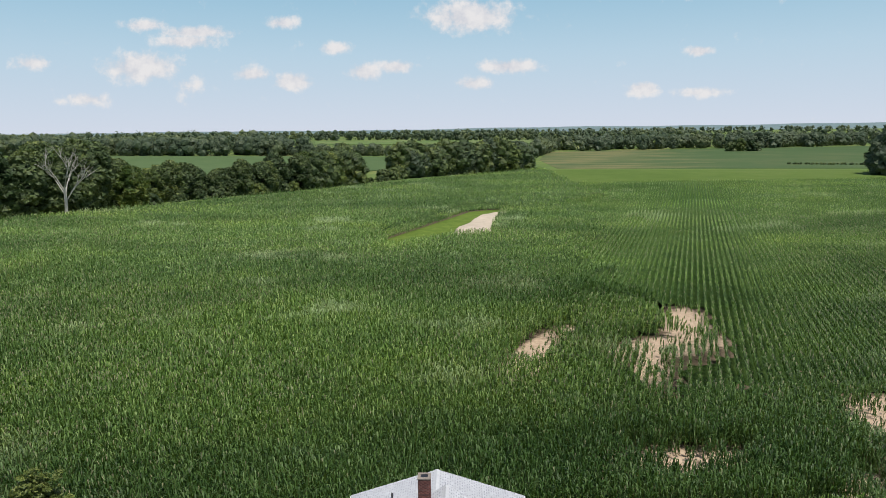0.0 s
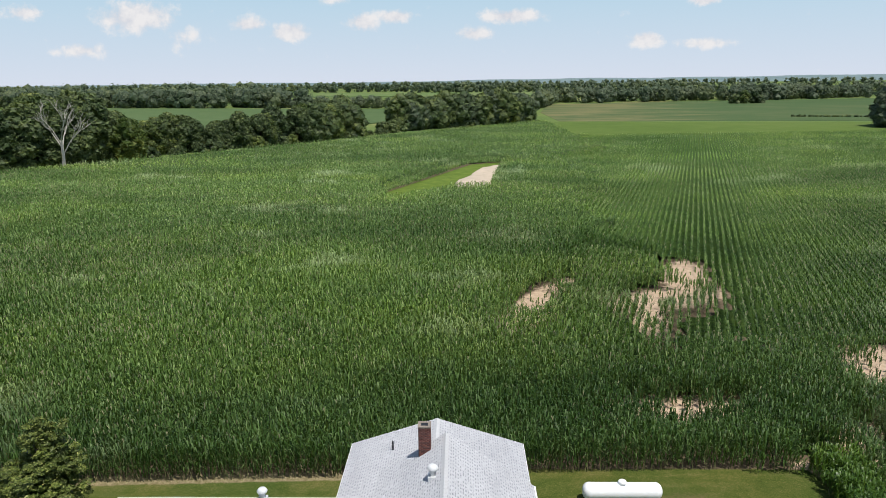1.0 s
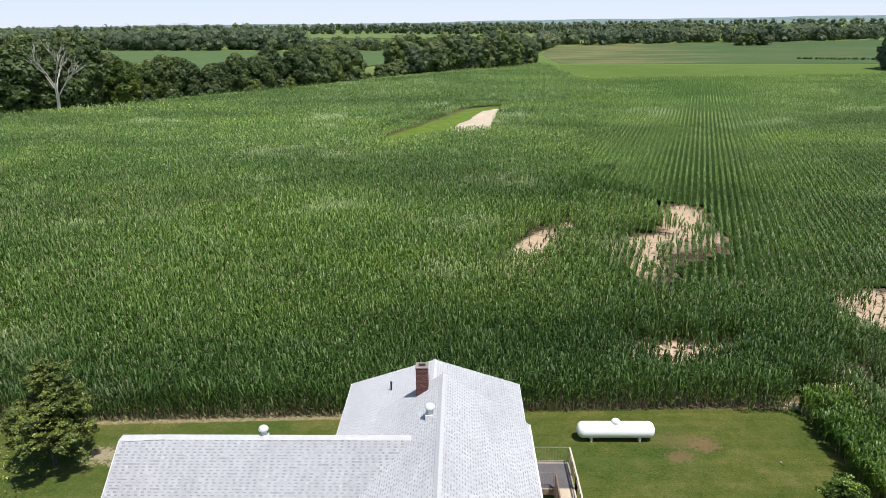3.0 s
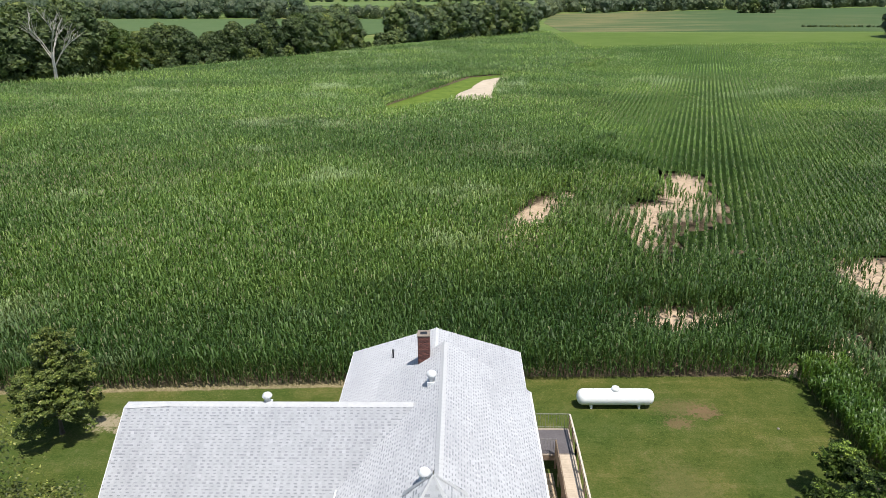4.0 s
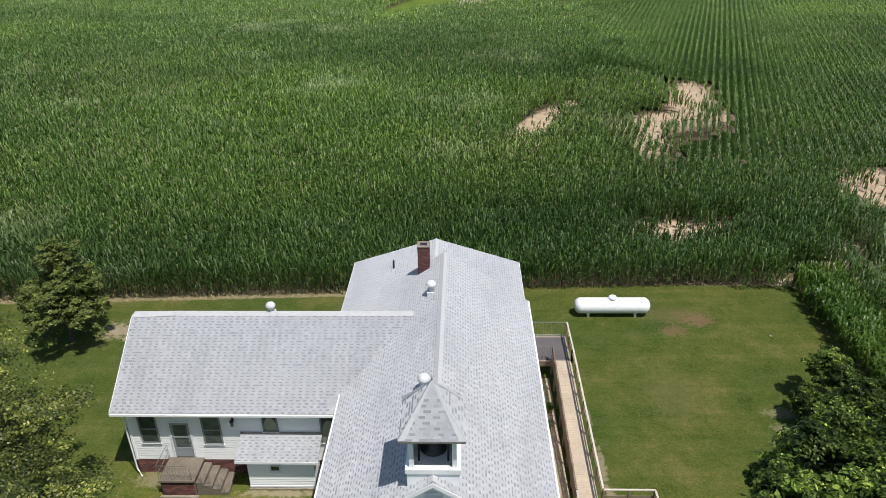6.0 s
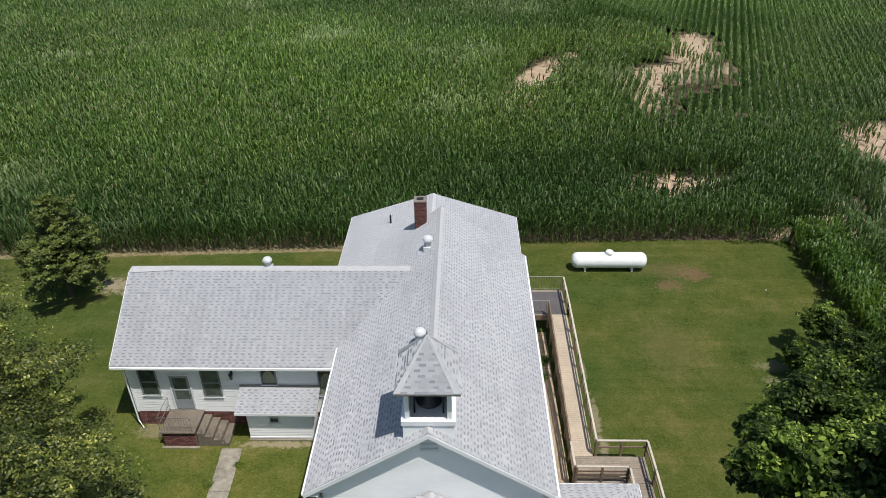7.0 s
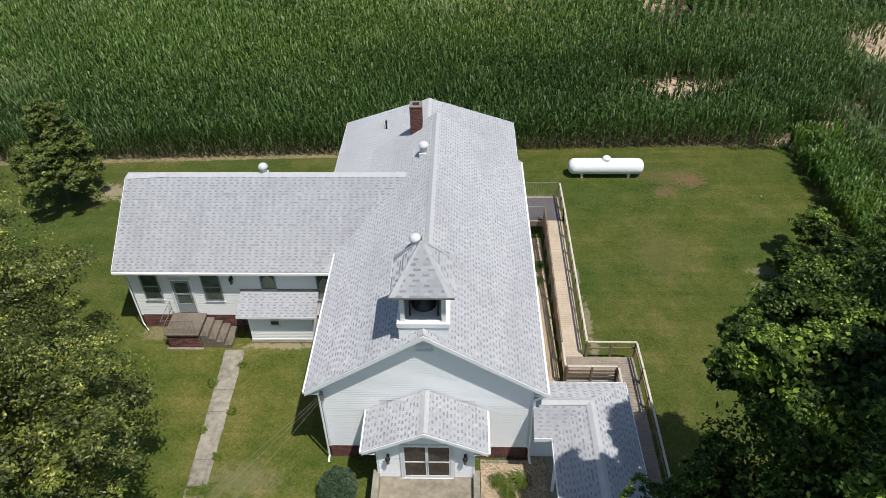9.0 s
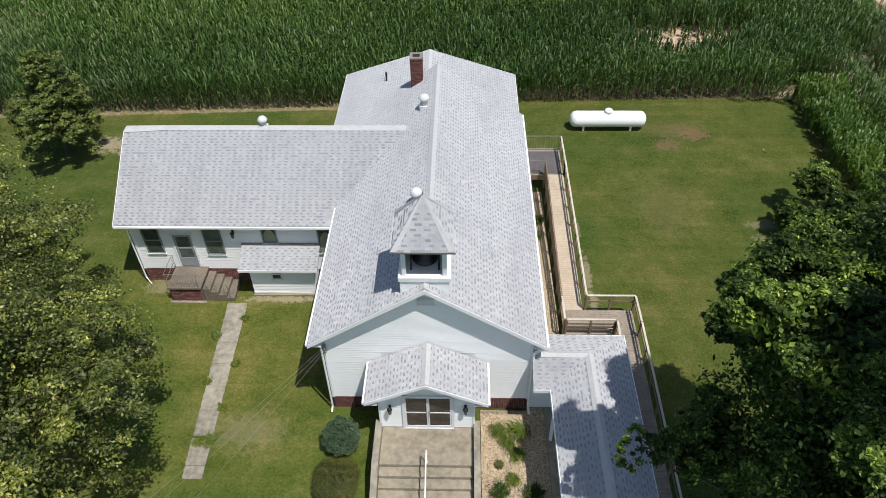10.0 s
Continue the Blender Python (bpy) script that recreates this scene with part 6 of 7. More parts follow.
def build_corn():
    rng = np.random.default_rng(12)
    wedge = lambda y: 0.66 * y + 11.0
    mats = [CORN, TASSEL, STALK]
    zones = ((12.0, 60.0, 0.19, 9, 2, 2.35, 0.94, 0.22, True), (60.0, 112.0, 0.30, 5, 2, 2.4, 1.0, 0.6, False), (112.0, 200.0, 0.48, 5, 1, 2.4, 1.1, 0.4, False), (200.0, 465.0, 1.5, 4, 1, 2.4, 1.3, 0.25, False))
    for y0, y1, gap, leaves, seg, h, scale, tassel, stalk in zones:
        x, y, d = plants(rng, y0, y1, gap, wedge, y0 < 50.0)
        if y0 < 50:
            keep = ~((x > 22.0) & (x < 25.5) & (y < 43.8))
            x, y, d = x[keep], y[keep], d[keep]
        if y0 > 180:
            keep = rng.random(len(x)) < 0.9
            x, y, d = x[keep], y[keep], d[keep]
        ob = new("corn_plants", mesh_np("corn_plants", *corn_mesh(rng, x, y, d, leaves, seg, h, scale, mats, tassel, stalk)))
        tagged(ob, "dense rows of tall green tasselled corn", "corn", kind="stuff")
    # fresher green plants along the lawn's east side
    n = 2600
    x, y = rng.uniform(22.35, 25.6, n), rng.uniform(14.0, 42.9, n)
    ob = new("sweetcorn_plants", mesh_np("sweetcorn_plants", *corn_mesh(rng, x, y, np.full(n, 9.0), 8, 2, 1.5, 0.8, [CORN_BRIGHT, TASSEL, STALK], 0.0, True)))
    tagged(ob, "brighter green unripe corn along the lawn edge", "corn", kind="stuff")
    # closed canopy farther off, a rumpled sheet just below the leaf tips
    cell = 1.6
    gx, gy = np.meshgrid(np.arange(-240, 264, cell), np.arange(14, 470, cell))
    ok = in_field(gx, gy) & ~in_waterway(gx, gy) & ~in_waterway(gx + 2.2, gy) & ~in_waterway(gx - 2.2, gy) & ~in_waterway(gx, gy - 4.0) & ~in_waterway(gx, gy + 3.0) & ((gy > 43.5) | (np.abs(gx) > 0.66 * gy + 12.0)) & (np.minimum(bare_depth(gx, gy), 0.6 + bare_depth(gx, gy + 3.5)) > 3.4)
    zz = np.clip(0.35 + (gy - 56.0) / 45.0, 0.35, 1.85) * np.where(thin_rows(gx, gy), np.clip(0.34 + (gy - 200.0) / 400.0, 0.34, 0.6), 1.0)
    zz = zz * np.clip((bare_depth(gx, gy) - 3.0) / 6.0, 0.05, 1.0)
    zz = np.where(in_waterway(gx, gy - 5.0) | in_waterway(gx + 2.0, gy - 9.0), 0.4, zz)
    zz = np.where(np.abs(gx) > 0.66 * gy + 12.0, 1.6, zz) + 0.2 * rough(gx, gy, 0.9) + 0.12 * rough(gy, gx, 0.31)
    zz = np.where((gy < 62.0) & (np.abs(gx) < 0.66 * gy + 12.0), (0.55 + 0.15 * rough(gx, gy, 1.7)) * np.clip((bare_depth(gx, gy) - 3.0) / 6.0, 0.05, 1.0), zz)
    idx = np.full(gx.shape, -1)
    need = np.zeros(gx.shape, bool)
    c = ok[:-1, :-1] & ok[1:, :-1] & ok[:-1, 1:] & ok[1:, 1:]
    need[:-1, :-1] |= c
    need[1:, :-1] |= c
    need[:-1, 1:] |= c
    need[1:, 1:] |= c
    idx[need] = np.arange(need.sum())
    verts = np.stack([gx[need], gy[need], zz[need]], 1)
    a, b, e, f = idx[:-1, :-1][c], idx[:-1, 1:][c], idx[1:, 1:][c], idx[1:, :-1][c]
    tris = np.concatenate([np.stack([a, b, e], 1), np.stack([a, e, f], 1)])
    ob = new("corn_canopy", mesh_np("corn_canopy", verts, tris, [CANOPY, ROW_SHADE], np.tile(((gy < 64.0 + 6.0 * rough(gx, gy, 0.4)) | thin_rows(gx, gy))[:-1, :-1][c].astype(int), 2)))
    tagged(ob, "green corn canopy in faint rows, dark sheet for shade between rows", "corn", kind="stuff")


def canopy_material(name, low, mid, high):
    m, nt, p = material(name)
    fine = noise_node(nt, 1.3, 6, 0.75)
    rows = noise_node(nt, 1.0, 3, 0.6, squash=(1.0, 0.12, 1), turn=ROW)
    big = noise_node(nt, 0.03, 5, 0.6, squash=(1, 0.45, 1))
    t = math_node(nt, "MULTIPLY_ADD", fine, 0.55, math_node(nt, "MULTIPLY", rows, 0.45))
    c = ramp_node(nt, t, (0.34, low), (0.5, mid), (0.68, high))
    c = mix_node(nt, 1.0, c, ramp_node(nt, big, (0.36, (0.74, 0.82, 0.7)), (0.52, (1, 1, 1)), (0.68, (1.3, 1.14, 0.9))), "MULTIPLY")
    # same painted brightening with distance as on the blades
    c = mix_node(nt, 1.0, c, field_light(nt), "MULTIPLY")
    link(nt, c, p.inputs["Base Color"])
    p.inputs["Roughness"].default_value = 0.8
    p.inputs["Specular IOR Level"].default_value = 0.08
    bump(nt, p, t, 1.0, 0.8)
    return m


# both sheets are coloured dark for the shade between plants and rows
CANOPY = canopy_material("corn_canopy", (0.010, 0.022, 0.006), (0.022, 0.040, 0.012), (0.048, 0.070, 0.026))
ROW_SHADE = canopy_material("row_gap_shade", (0.011, 0.028, 0.007), (0.026, 0.050, 0.012), (0.055, 0.082, 0.026))
build_corn()


# ---- trees ----
def crown(rng, centre, radius, lobes, per_lobe, leaf, flat=0.48, base=-0.55, clumps=7, inner=0.0, reach=(0.42, 0.82), lobe=(0.20, 0.34)):
    """Leaves in tufts on the outside of uneven lobes round a centre: verts, tris and the lobes' middles."""
    V, T, mids = [], [], []
    count = 0
    centre = np.array(centre, float)
    R = np.array(radius, float)
    mean = R.mean()
    for i in range(lobes):
        while True:
            p = rng.normal(size=3)
            p /= np.linalg.norm(p)
            if p[2] > base:
                break
        c = centre + p * rng.uniform(*reach) * R
        r = mean * rng.uniform(*lobe)
        mids.append((c, r))
        out = p * 0.8 + np.array([0, 0, 0.35])
        for j in range(clumps):
            while True:
                q = rng.normal(size=3) + out * 0.9
                q /= np.linalg.norm(q)
                if q[2] > -0.5:
                    break
            cc = c + q * r * rng.uniform(0.7, 1.3)
            cr = r * rng.uniform(0.22, 0.46)
            n = max(6, int(per_lobe / clumps * rng.uniform(0.6, 1.4)))
            d = rng.normal(size=(n, 3))
            d /= np.linalg.norm(d, axis=1, keepdims=True)
            pos = cc + d * (cr * rng.uniform(0.3, 1.0, n) ** 0.6 * (1 + 0.25 * rng.normal(size=n)))[:, None] * np.array([1.3, 1.3, flat])
            nrm = d * 0.35 + q * 0.35 + np.array([0, 0, 0.75]) + rng.normal(size=(n, 3)) * 0.5
            v, t = kites(rng, pos, nrm, leaf, leaf * 0.52)
            V.append(v)
            T.append(t + count)
            count += len(v)
        # shaded foliage inside, behind the outer tufts
        n = int(per_lobe * inner)
        if n:
            d = rng.normal(size=(n, 3))
            d /= np.linalg.norm(d, axis=1, keepdims=True)
            pos = centre + p * rng.uniform(0.2, 0.6) * R + d * r * 1.5 * rng.uniform(0.2, 1.0, (n, 1))
            v, t = kites(rng, pos, d + rng.normal(size=(n, 3)), leaf * 1.5, leaf * 0.95)
            V.append(v)
            T.append(t + count)
            count += len(v)
    return np.concatenate(V), np.concatenate(T), mids


def build_tree(name, label, base, centre, radius, lobes, per_lobe, leaf, mat, trunk_r, seed, group="", bark=None, floor=-0.55, flat=0.45, inner=0.0, reach=(0.42, 0.82), lobe=(0.20, 0.34)):
    rng = np.random.default_rng(seed)
    tree = thing(name, label, "tree", group, at=base)
    b = np.array(base, float)
    v, t, mids = crown(rng, np.array(centre) - b, radius, lobes, per_lobe, leaf, flat, floor, 7, inner, reach, lobe)
    bm = bmesh.new()
    c = np.array(centre) - b
    top = c + np.array([0, 0, radius[2] * 0.5])
    trunk = [(0, 0, -0.1), (0.02, 0.01, 0.5), tuple(c * 0.35), tuple(c * np.array([0.8, 0.8, 0.75])), tuple(top)]
    tube(bm, trunk, [trunk_r * 1.35, trunk_r, trunk_r * 0.8, trunk_r * 0.55, trunk_r * 0.12], 9)
    for m, r in mids:
        sides = 5 if trunk_r > 0.1 else 3
        f = rng.uniform(0.3, 0.8)
        s = np.array(trunk[2]) * (1 - f) + np.array(trunk[3]) * f
        k = (s + m) / 2 + rng.normal(size=3) * 0.25 * r + np.array([0, 0, 0.15 * r])
        tube(bm, [tuple(s), tuple(k), tuple(m)], [trunk_r * 0.34, trunk_r * 0.2, trunk_r * 0.06], sides)
    part("trunk", bm, bark or BARK, tree)
    ob = new("crown", mesh_np("crown", v, t, [mat]))
    ob.parent = tree
    return tree


build_tree("shade_tree", "large spreading broadleaf tree with yellow-green leaves beside the wing", (-18.6, 12.6, 0), (-17.3, 12.8, 5.9), (7.3, 7.6, 4.6), 74, 1350, 0.145, LEAF_MAPLE, 0.36, 81, flat=0.36, inner=0.14, reach=(0.55, 0.98), lobe=(0.17, 0.27))
build_tree("shade_tree", "loose open-crowned broadleaf tree on the west lawn", (-25.0, 21.5, 0), (-22.4, 21.3, 5.4), (6.2, 6.0, 4.0), 52, 1000, 0.16, LEAF_MAPLE, 0.26, 74, flat=0.38, inner=0.10, reach=(0.45, 0.95))
low_oak = build_tree("oak_tree", "low dark green oak at the corner of the lawn", (21.5, 24.5, 0), (22.0, 24.8, 2.8), (3.4, 5.0, 3.2), 40, 950, 0.15, LEAF_OAK, 0.30, 72, flat=0.4, inner=0.2, floor=-0.4, reach=(0.55, 0.9), lobe=(0.2, 0.3))
oak = build_tree("oak_tree", "tall dark green oak overhanging the covered walk", (14.8, 8.0, 0), (11.5, 13.3, 10.8), (3.0, 3.1, 2.4), 38, 1700, 0.135, LEAF_OAK, 0.40, 75, flat=0.45, inner=0.2, reach=(0.45, 0.92), lobe=(0.22, 0.34))


def extend_oak():
    """The oak's other masses of leaves: its high top, the south bough, the shaded under-storey, and a bare limb."""
    rng = np.random.default_rng(77)
    bm = bmesh.new()
    tube(bm, [(0, 0, 3.0), (-0.3, 0.4, 7.0), (-0.6, 0.8, 13.0)], [0.36, 0.28, 0.08], 8)
    for name, at, radius, lobes, per, leaf, inner, floor in (
            ("high_crown", (-3.4, -0.5, 16.5), (2.9, 3.6, 1.8), 38, 560, 0.18, 0.5, -0.7),
            ("south_bough", (-6.7, -0.9, 13.4), (1.0, 1.0, 0.8), 11, 900, 0.13, 0.4, -0.5),
            ("middle_bough", (-6.1, 2.9, 11.6), (1.3, 1.5, 1.0), 14, 900, 0.13, 0.5, -0.5),
            ("under_bough", (-3.4, 4.8, 6.2), (3.6, 4.8, 2.2), 40, 700, 0.16, 0.4, -0.6),
            ("west_bough", (-7.1, 4.2, 6.2), (1.5, 1.9, 1.0), 13, 700, 0.13, 0.4, -0.6),
            ("lawn_bough", (-5.5, 7.5, 9.5), (1.2, 1.4, 0.9), 13, 900, 0.13, 0.4, -0.5),
            ("lawn_bough", (-6.4, 6.0, 9.4), (1.0, 1.0, 0.7), 9, 900, 0.13, 0.4, -0.5),
            ("upper_bough", (-5.6, 2.2, 13.0), (1.8, 2.0, 0.8), 22, 800, 0.14, 0.6, -0.6),
            ("upper_bough", (-7.3, 2.9, 12.9), (1.0, 1.5, 0.7), 14, 800, 0.14, 0.6, -0.6),
            ("low_sprig", (-9.2, 3.4, 6.8), (0.9, 0.9, 0.5), 6, 260, 0.12, 0.0, -0.5)):
        v, t, mids = crown(rng, at, radius, lobes, per, leaf, 0.45, floor, 7, inner, (0.4, 0.92), (0.24, 0.38))
        ob = new(name, mesh_np(name, v, t, [LEAF_OAK]))
        ob.parent = oak
        root = Vector((-0.4, 0.5, min(8.0, at[2] * 0.62)))
        thick = 0.07 if name in ("west_bough", "low_sprig", "south_bough", "lawn_bough", "upper_bough") else 0.2
        tube(bm, [tuple(root), tuple(root.lerp(Vector(at), 0.5) + Vector((0, 0, 0.4 if thick > 0.1 else -0.5))), at], [thick, thick * 0.7, thick * 0.25], 6)
        for m, r in mids[::3]:
            tube(bm, [at, tuple((m + np.array(at)) / 2 + np.array((0, 0, 0.15))), tuple(m)], [0.04, 0.028, 0.012], 4)
    part("limbs", bm, BARK, oak)
    bm = bmesh.new()
    a, b = LIMB
    a, b = Vector(a) - Vector((14.8, 8.0, 0)), Vector(b) - Vector((14.8, 8.0, 0))
    for k in range(5):
        s = a.lerp(b, k * 0.2)
        e = s + (b - a) * 0.32 + Vector((rng.uniform(-0.5, 0.5), rng.uniform(-0.5, 0.6), rng.uniform(-0.1, 0.5)))
        tube(bm, [tuple(s), tuple(s.lerp(e, 0.5) + Vector((0, 0, 0.08))), tuple(e)], [0.016, 0.012, 0.006], 5)
    tube(bm, [tuple(a), tuple(a.lerp(b, 0.5) + Vector((0.05, 0, 0.12))), tuple(b)], [0.032, 0.024, 0.010], 6)
    part("bare_limb", bm, DEAD_BARK, oak, "bleached bare dead limb")


def extend_low_oak():
    """Boughs of the low oak that reach out over the lawn, down to the grass."""
    rng = np.random.default_rng(83)
    bm = bmesh.new()
    for at, radius, lobes in (((-2.0, 6.0, 1.9), (1.3, 1.5, 1.1), 17), ((-3.7, 4.3, 1.2), (1.2, 1.1, 0.8), 12), ((-3.4, 1.8, 2.7), (1.7, 1.8, 1.5), 20)):
        at = np.array(at)
        v, t, mids = crown(rng, at, radius, lobes, 800, 0.14, 0.45, -0.7, 7, 0.3, (0.4, 0.92), (0.26, 0.40))
        ob = new("lawn_bough", mesh_np("lawn_bough", v, t, [LEAF_OAK]))
        ob.parent = low_oak
        tube(bm, [(0.1, 0.1, 1.6), tuple(at * 0.5 + np.array((0, 0, 1.0))), tuple(at)], [0.12, 0.08, 0.04], 6)
        for m, r in mids[::2]:
            tube(bm, [tuple(at), tuple((m + at) / 2 + np.array((0, 0, 0.1))), tuple(m)], [0.03, 0.022, 0.012], 4)
    part("limbs", bm, BARK, low_oak)


LIMB = ((9.60, 11.95, 9.10), (11.00, 12.90, 9.50))
extend_oak()
extend_low_oak()


def build_young_tree():
    """A small tree with a broad skirt and a pointed top."""
    tree = build_tree("young_tree", "small broad-skirted broadleaf tree on the back lawn", (-24.4, 35.9, 0), (-24.3, 35.9, 2.75), (2.9, 2.9, 2.4), 50, 620, 0.17, LEAF_YOUNG, 0.12, 73, floor=-0.8, flat=0.5, inner=0.08, lobe=(0.17, 0.30))
    rng = np.random.default_rng(79)
    v, t, mids = crown(rng, (0.55, 0.1, 4.9), (1.35, 1.35, 2.3), 24, 520, 0.16, 0.5, -0.8, 7, 0.08, (0.35, 0.9), (0.2, 0.36))
    ob = new("upper_crown", mesh_np("upper_crown", v, t, [LEAF_YOUNG]))
    ob.parent = tree
    bm = bmesh.new()
    for m, r in mids:
        tube(bm, [(0.4, 0.0, 3.2), tuple((m + np.array((0.4, 0.0, 3.2))) / 2), tuple(m)], [0.05, 0.03, 0.01], 4)
    part("upper_limb", bm, BARK, tree)


build_young_tree()


def far_crown(rng, height, radius, lobes, leaf, fine):
    """A crown seen from afar: rounded clumps, each a ragged closed mass of facets with sprays of leaves over it."""
    ball = bmesh.new()
    bmesh.ops.create_icosphere(ball, subdivisions=3 if fine else 2, radius=1.0)
    bv = np.array([p.co[:] for p in ball.verts])
    bt = np.array([[q.index for q in f.verts] for f in ball.faces])
    ball.free()
    mids = []
    for i in range(lobes):
        f = (i + 0.5) / lobes
        a = i * 2.4 + rng.uniform(-0.4, 0.4)
        # widest at two fifths of the height, rounded over at the top
        wide = radius * math.sqrt(max(0.05, 1.0 - ((f - 0.38) / 0.66) ** 2))
        r = radius * rng.uniform(0.30, 0.46)
        o = max(0.0, wide - r * 0.75) * rng.uniform(0.75, 1.05)
        mids.append((np.array([o * math.cos(a), o * math.sin(a), min(height - r * 0.7, r * 0.5 + f * (height - r * 1.1))]), r))
    V, T, count = [], [], 0
    for i, (c, r) in enumerate(mids):
        squash = np.array([1.0, 1.0, 0.82])
        lump = bv * rng.uniform(0.66, 1.12, (len(bv), 1))
        fv = lump[bt]
        mid = fv.mean(1)
        at = c + mid * r * squash
        hidden = np.zeros(len(bt), bool)
        for j, (c2, r2) in enumerate(mids):
            if j != i:
                hidden |= np.linalg.norm((at - c2) / squash, axis=1) < r2 * 0.72
        show = ~hidden & (mid[:, 2] > -0.75)
        # each facet a little larger than its place and tipped by itself
        fv = mid[:, None] + (fv - mid[:, None]) * 1.3 + rng.normal(size=fv.shape) * 0.09
        v = (c + fv[show] * r * 0.92 * squash).reshape(-1, 3)
        V.append(v)
        T.append(np.arange(len(v)).reshape(-1, 3) + count)
        count += len(v)
        n = 90 if fine else 74
        d = rng.normal(size=(n, 3)) + np.array([0, 0, 0.35])
        d /= np.linalg.norm(d, axis=1, keepdims=True)
        pos = c + d * r * rng.uniform(0.86, 1.2, (n, 1)) * squash
        ok = np.ones(n, bool)
        for j, (c2, r2) in enumerate(mids):
            if j != i:
                ok &= np.linalg.norm((pos - c2) / squash, axis=1) > r2 * 0.8
        if ok.sum():
            v, t = kites(rng, pos[ok], (d + np.array([0, 0, 0.35]) + rng.normal(size=(n, 3)) * 0.4)[ok], leaf, leaf * 0.62)
            V.append(v)
            T.append(t + count)
            count += len(v)
    return np.concatenate(V), np.concatenate(T), mids


def build_far_tree(label, height, radius, lobes, leaf, mat, seed, fine=False):
    rng = np.random.default_rng(seed)
    tree = thing("hedgerow_tree", label, "tree", "hedgerow trees round the field")
    v, t, mids = far_crown(rng, height, radius, lobes, leaf, fine)
    ob = new("crown", mesh_np("crown", v, t, [mat]))
    ob.parent = tree
    bm = bmesh.new()
    tube(bm, [(0, 0, -0.2), (0.1, 0, height * 0.3), (0, 0.1, height * 0.8)], [0.4, 0.3, 0.08], 7)
    for m, r in mids[::2]:
        tube(bm, [(0, 0, height * 0.2), tuple(m * np.array([0.5, 0.5, 0.7])), tuple(m)], [0.14, 0.09, 0.03], 3)
    part("trunk", bm, BARK, tree)
    return tree


def tree_kinds():
    """A few far trees to copy along the hedgerow."""
    kinds = []
    for i, (r, h, lobes) in enumerate(((7.5, 17.0, 30), (6.5, 15.0, 26), (8.5, 18.5, 32), (5.0, 12.0, 24), (6.0, 16.0, 26), (4.5, 8.0, 12), (8.5, 18.5, 32), (6.0, 16.0, 28), (7.0, 17.0, 32))):
        mat = LEAF_LIME if i == 4 else LEAF_WOOD if i == 6 else LEAF_HEDGE
        k = build_far_tree(("yellow-green" if i == 4 else "dark green" if i == 6 else "green") + " broadleaf tree in the hedgerow round the field", h * 0.95, r, lobes, 0.07 * r if i not in (5, 7, 8) else 0.42, mat, 90 + i, i > 6 or i == 4)
        kinds.append(k)
    return kinds


def build_hedgerow():
    rng = random.Random(21)
    kinds = tree_kinds()
    spots = []
    line = [(-172, 140), (-135, 196), (-114, 242), (-66, 305), (-19, 380), (46, 424)]
    # tree height along the hedgerow: tall at the near end, low thicket, single trees, a brushy gap, a tall clump
    heights = [(0, 20), (60, 23), (73, 9), (82, 23), (104, 22), (116, 14), (138, 15), (152, 12), (164, 14), (180, 17), (187, 8), (193, 16), (213, 17), (228, 3), (255, 9), (271, 19), (365, 19)]
    tall = (15.4, 13.6, 16.8, 10.9, 14.5, 8.0, 17.5, 15.2, 16.2)
    run = 0.0
    for (xa, ya), (xb, yb) in zip(line, line[1:]):
        ln = math.hypot(xb - xa, yb - ya)
        s = 0.0
        while s < ln:
            f = s / ln
            want = [h for at, h in heights if at <= run + s][-1]
            k = rng.choice((0, 1, 2, 3) if want > 10 else (5, 5, 3))
            if run + s < 200 and k != 5:
                k = rng.choice((7, 8))
            if run + s > 270:
                k = rng.choice((0, 6, 2))
            off = rng.uniform(1, 8)
            spots.append((xa + (xb - xa) * f - off * 0.8, ya + (yb - ya) * f + off * 0.5, k, want / tall[k] * rng.uniform(0.82, 1.06)))
            spots.append((xa + (xb - xa) * f + rng.uniform(-1, 2.5), ya + (yb - ya) * f + rng.uniform(-1, 3), 5, min(want / 7.0, rng.uniform(0.35, 0.75))))
            s += rng.uniform(3.6, 6.0) if want > 4 else rng.uniform(3.0, 7.0)
        run += ln
    spots += [(-110, 234, 4, 0.95), (-69, 310, 4, 1.05), (-64, 313, 4, 0.9), (-50, 331, 1, 1.15), (219, 366, 6, 1.42), (227, 372, 6, 1.4), (234, 364, 6, 1.42), (213, 360, 6, 0.95), (219, 357, 6, 0.8), (227, 357, 6, 0.9), (246, 368, 6, 1.4), (276, 710, 3, 1.2), (268, 712, 5, 1.5), (285, 708, 3, 1.1), (292, 712, 5, 1.4)]
    # nothing tall stands in front of the dead tree
    spots = [(x, y, k, s) if not (-0.586 < x / y < -0.548 and y < 214) else (x, y, 5, min(s, 0.45)) for x, y, k, s in spots]
    first = set()
    for x, y, k, s in spots:
        m = pose(x, y, -1.8 * s if k == 5 else -0.6 * s, 0, 0, rng.uniform(0, 360)) @ Matrix.Diagonal((s, s, s * rng.uniform(0.92, 1.08), 1))
        if k not in first:
            first.add(k)
            kinds[k].matrix_basis = m
        else:
            t = copy_thing(kinds[k], Matrix.Identity(4))
            t.matrix_basis = m


build_hedgerow()


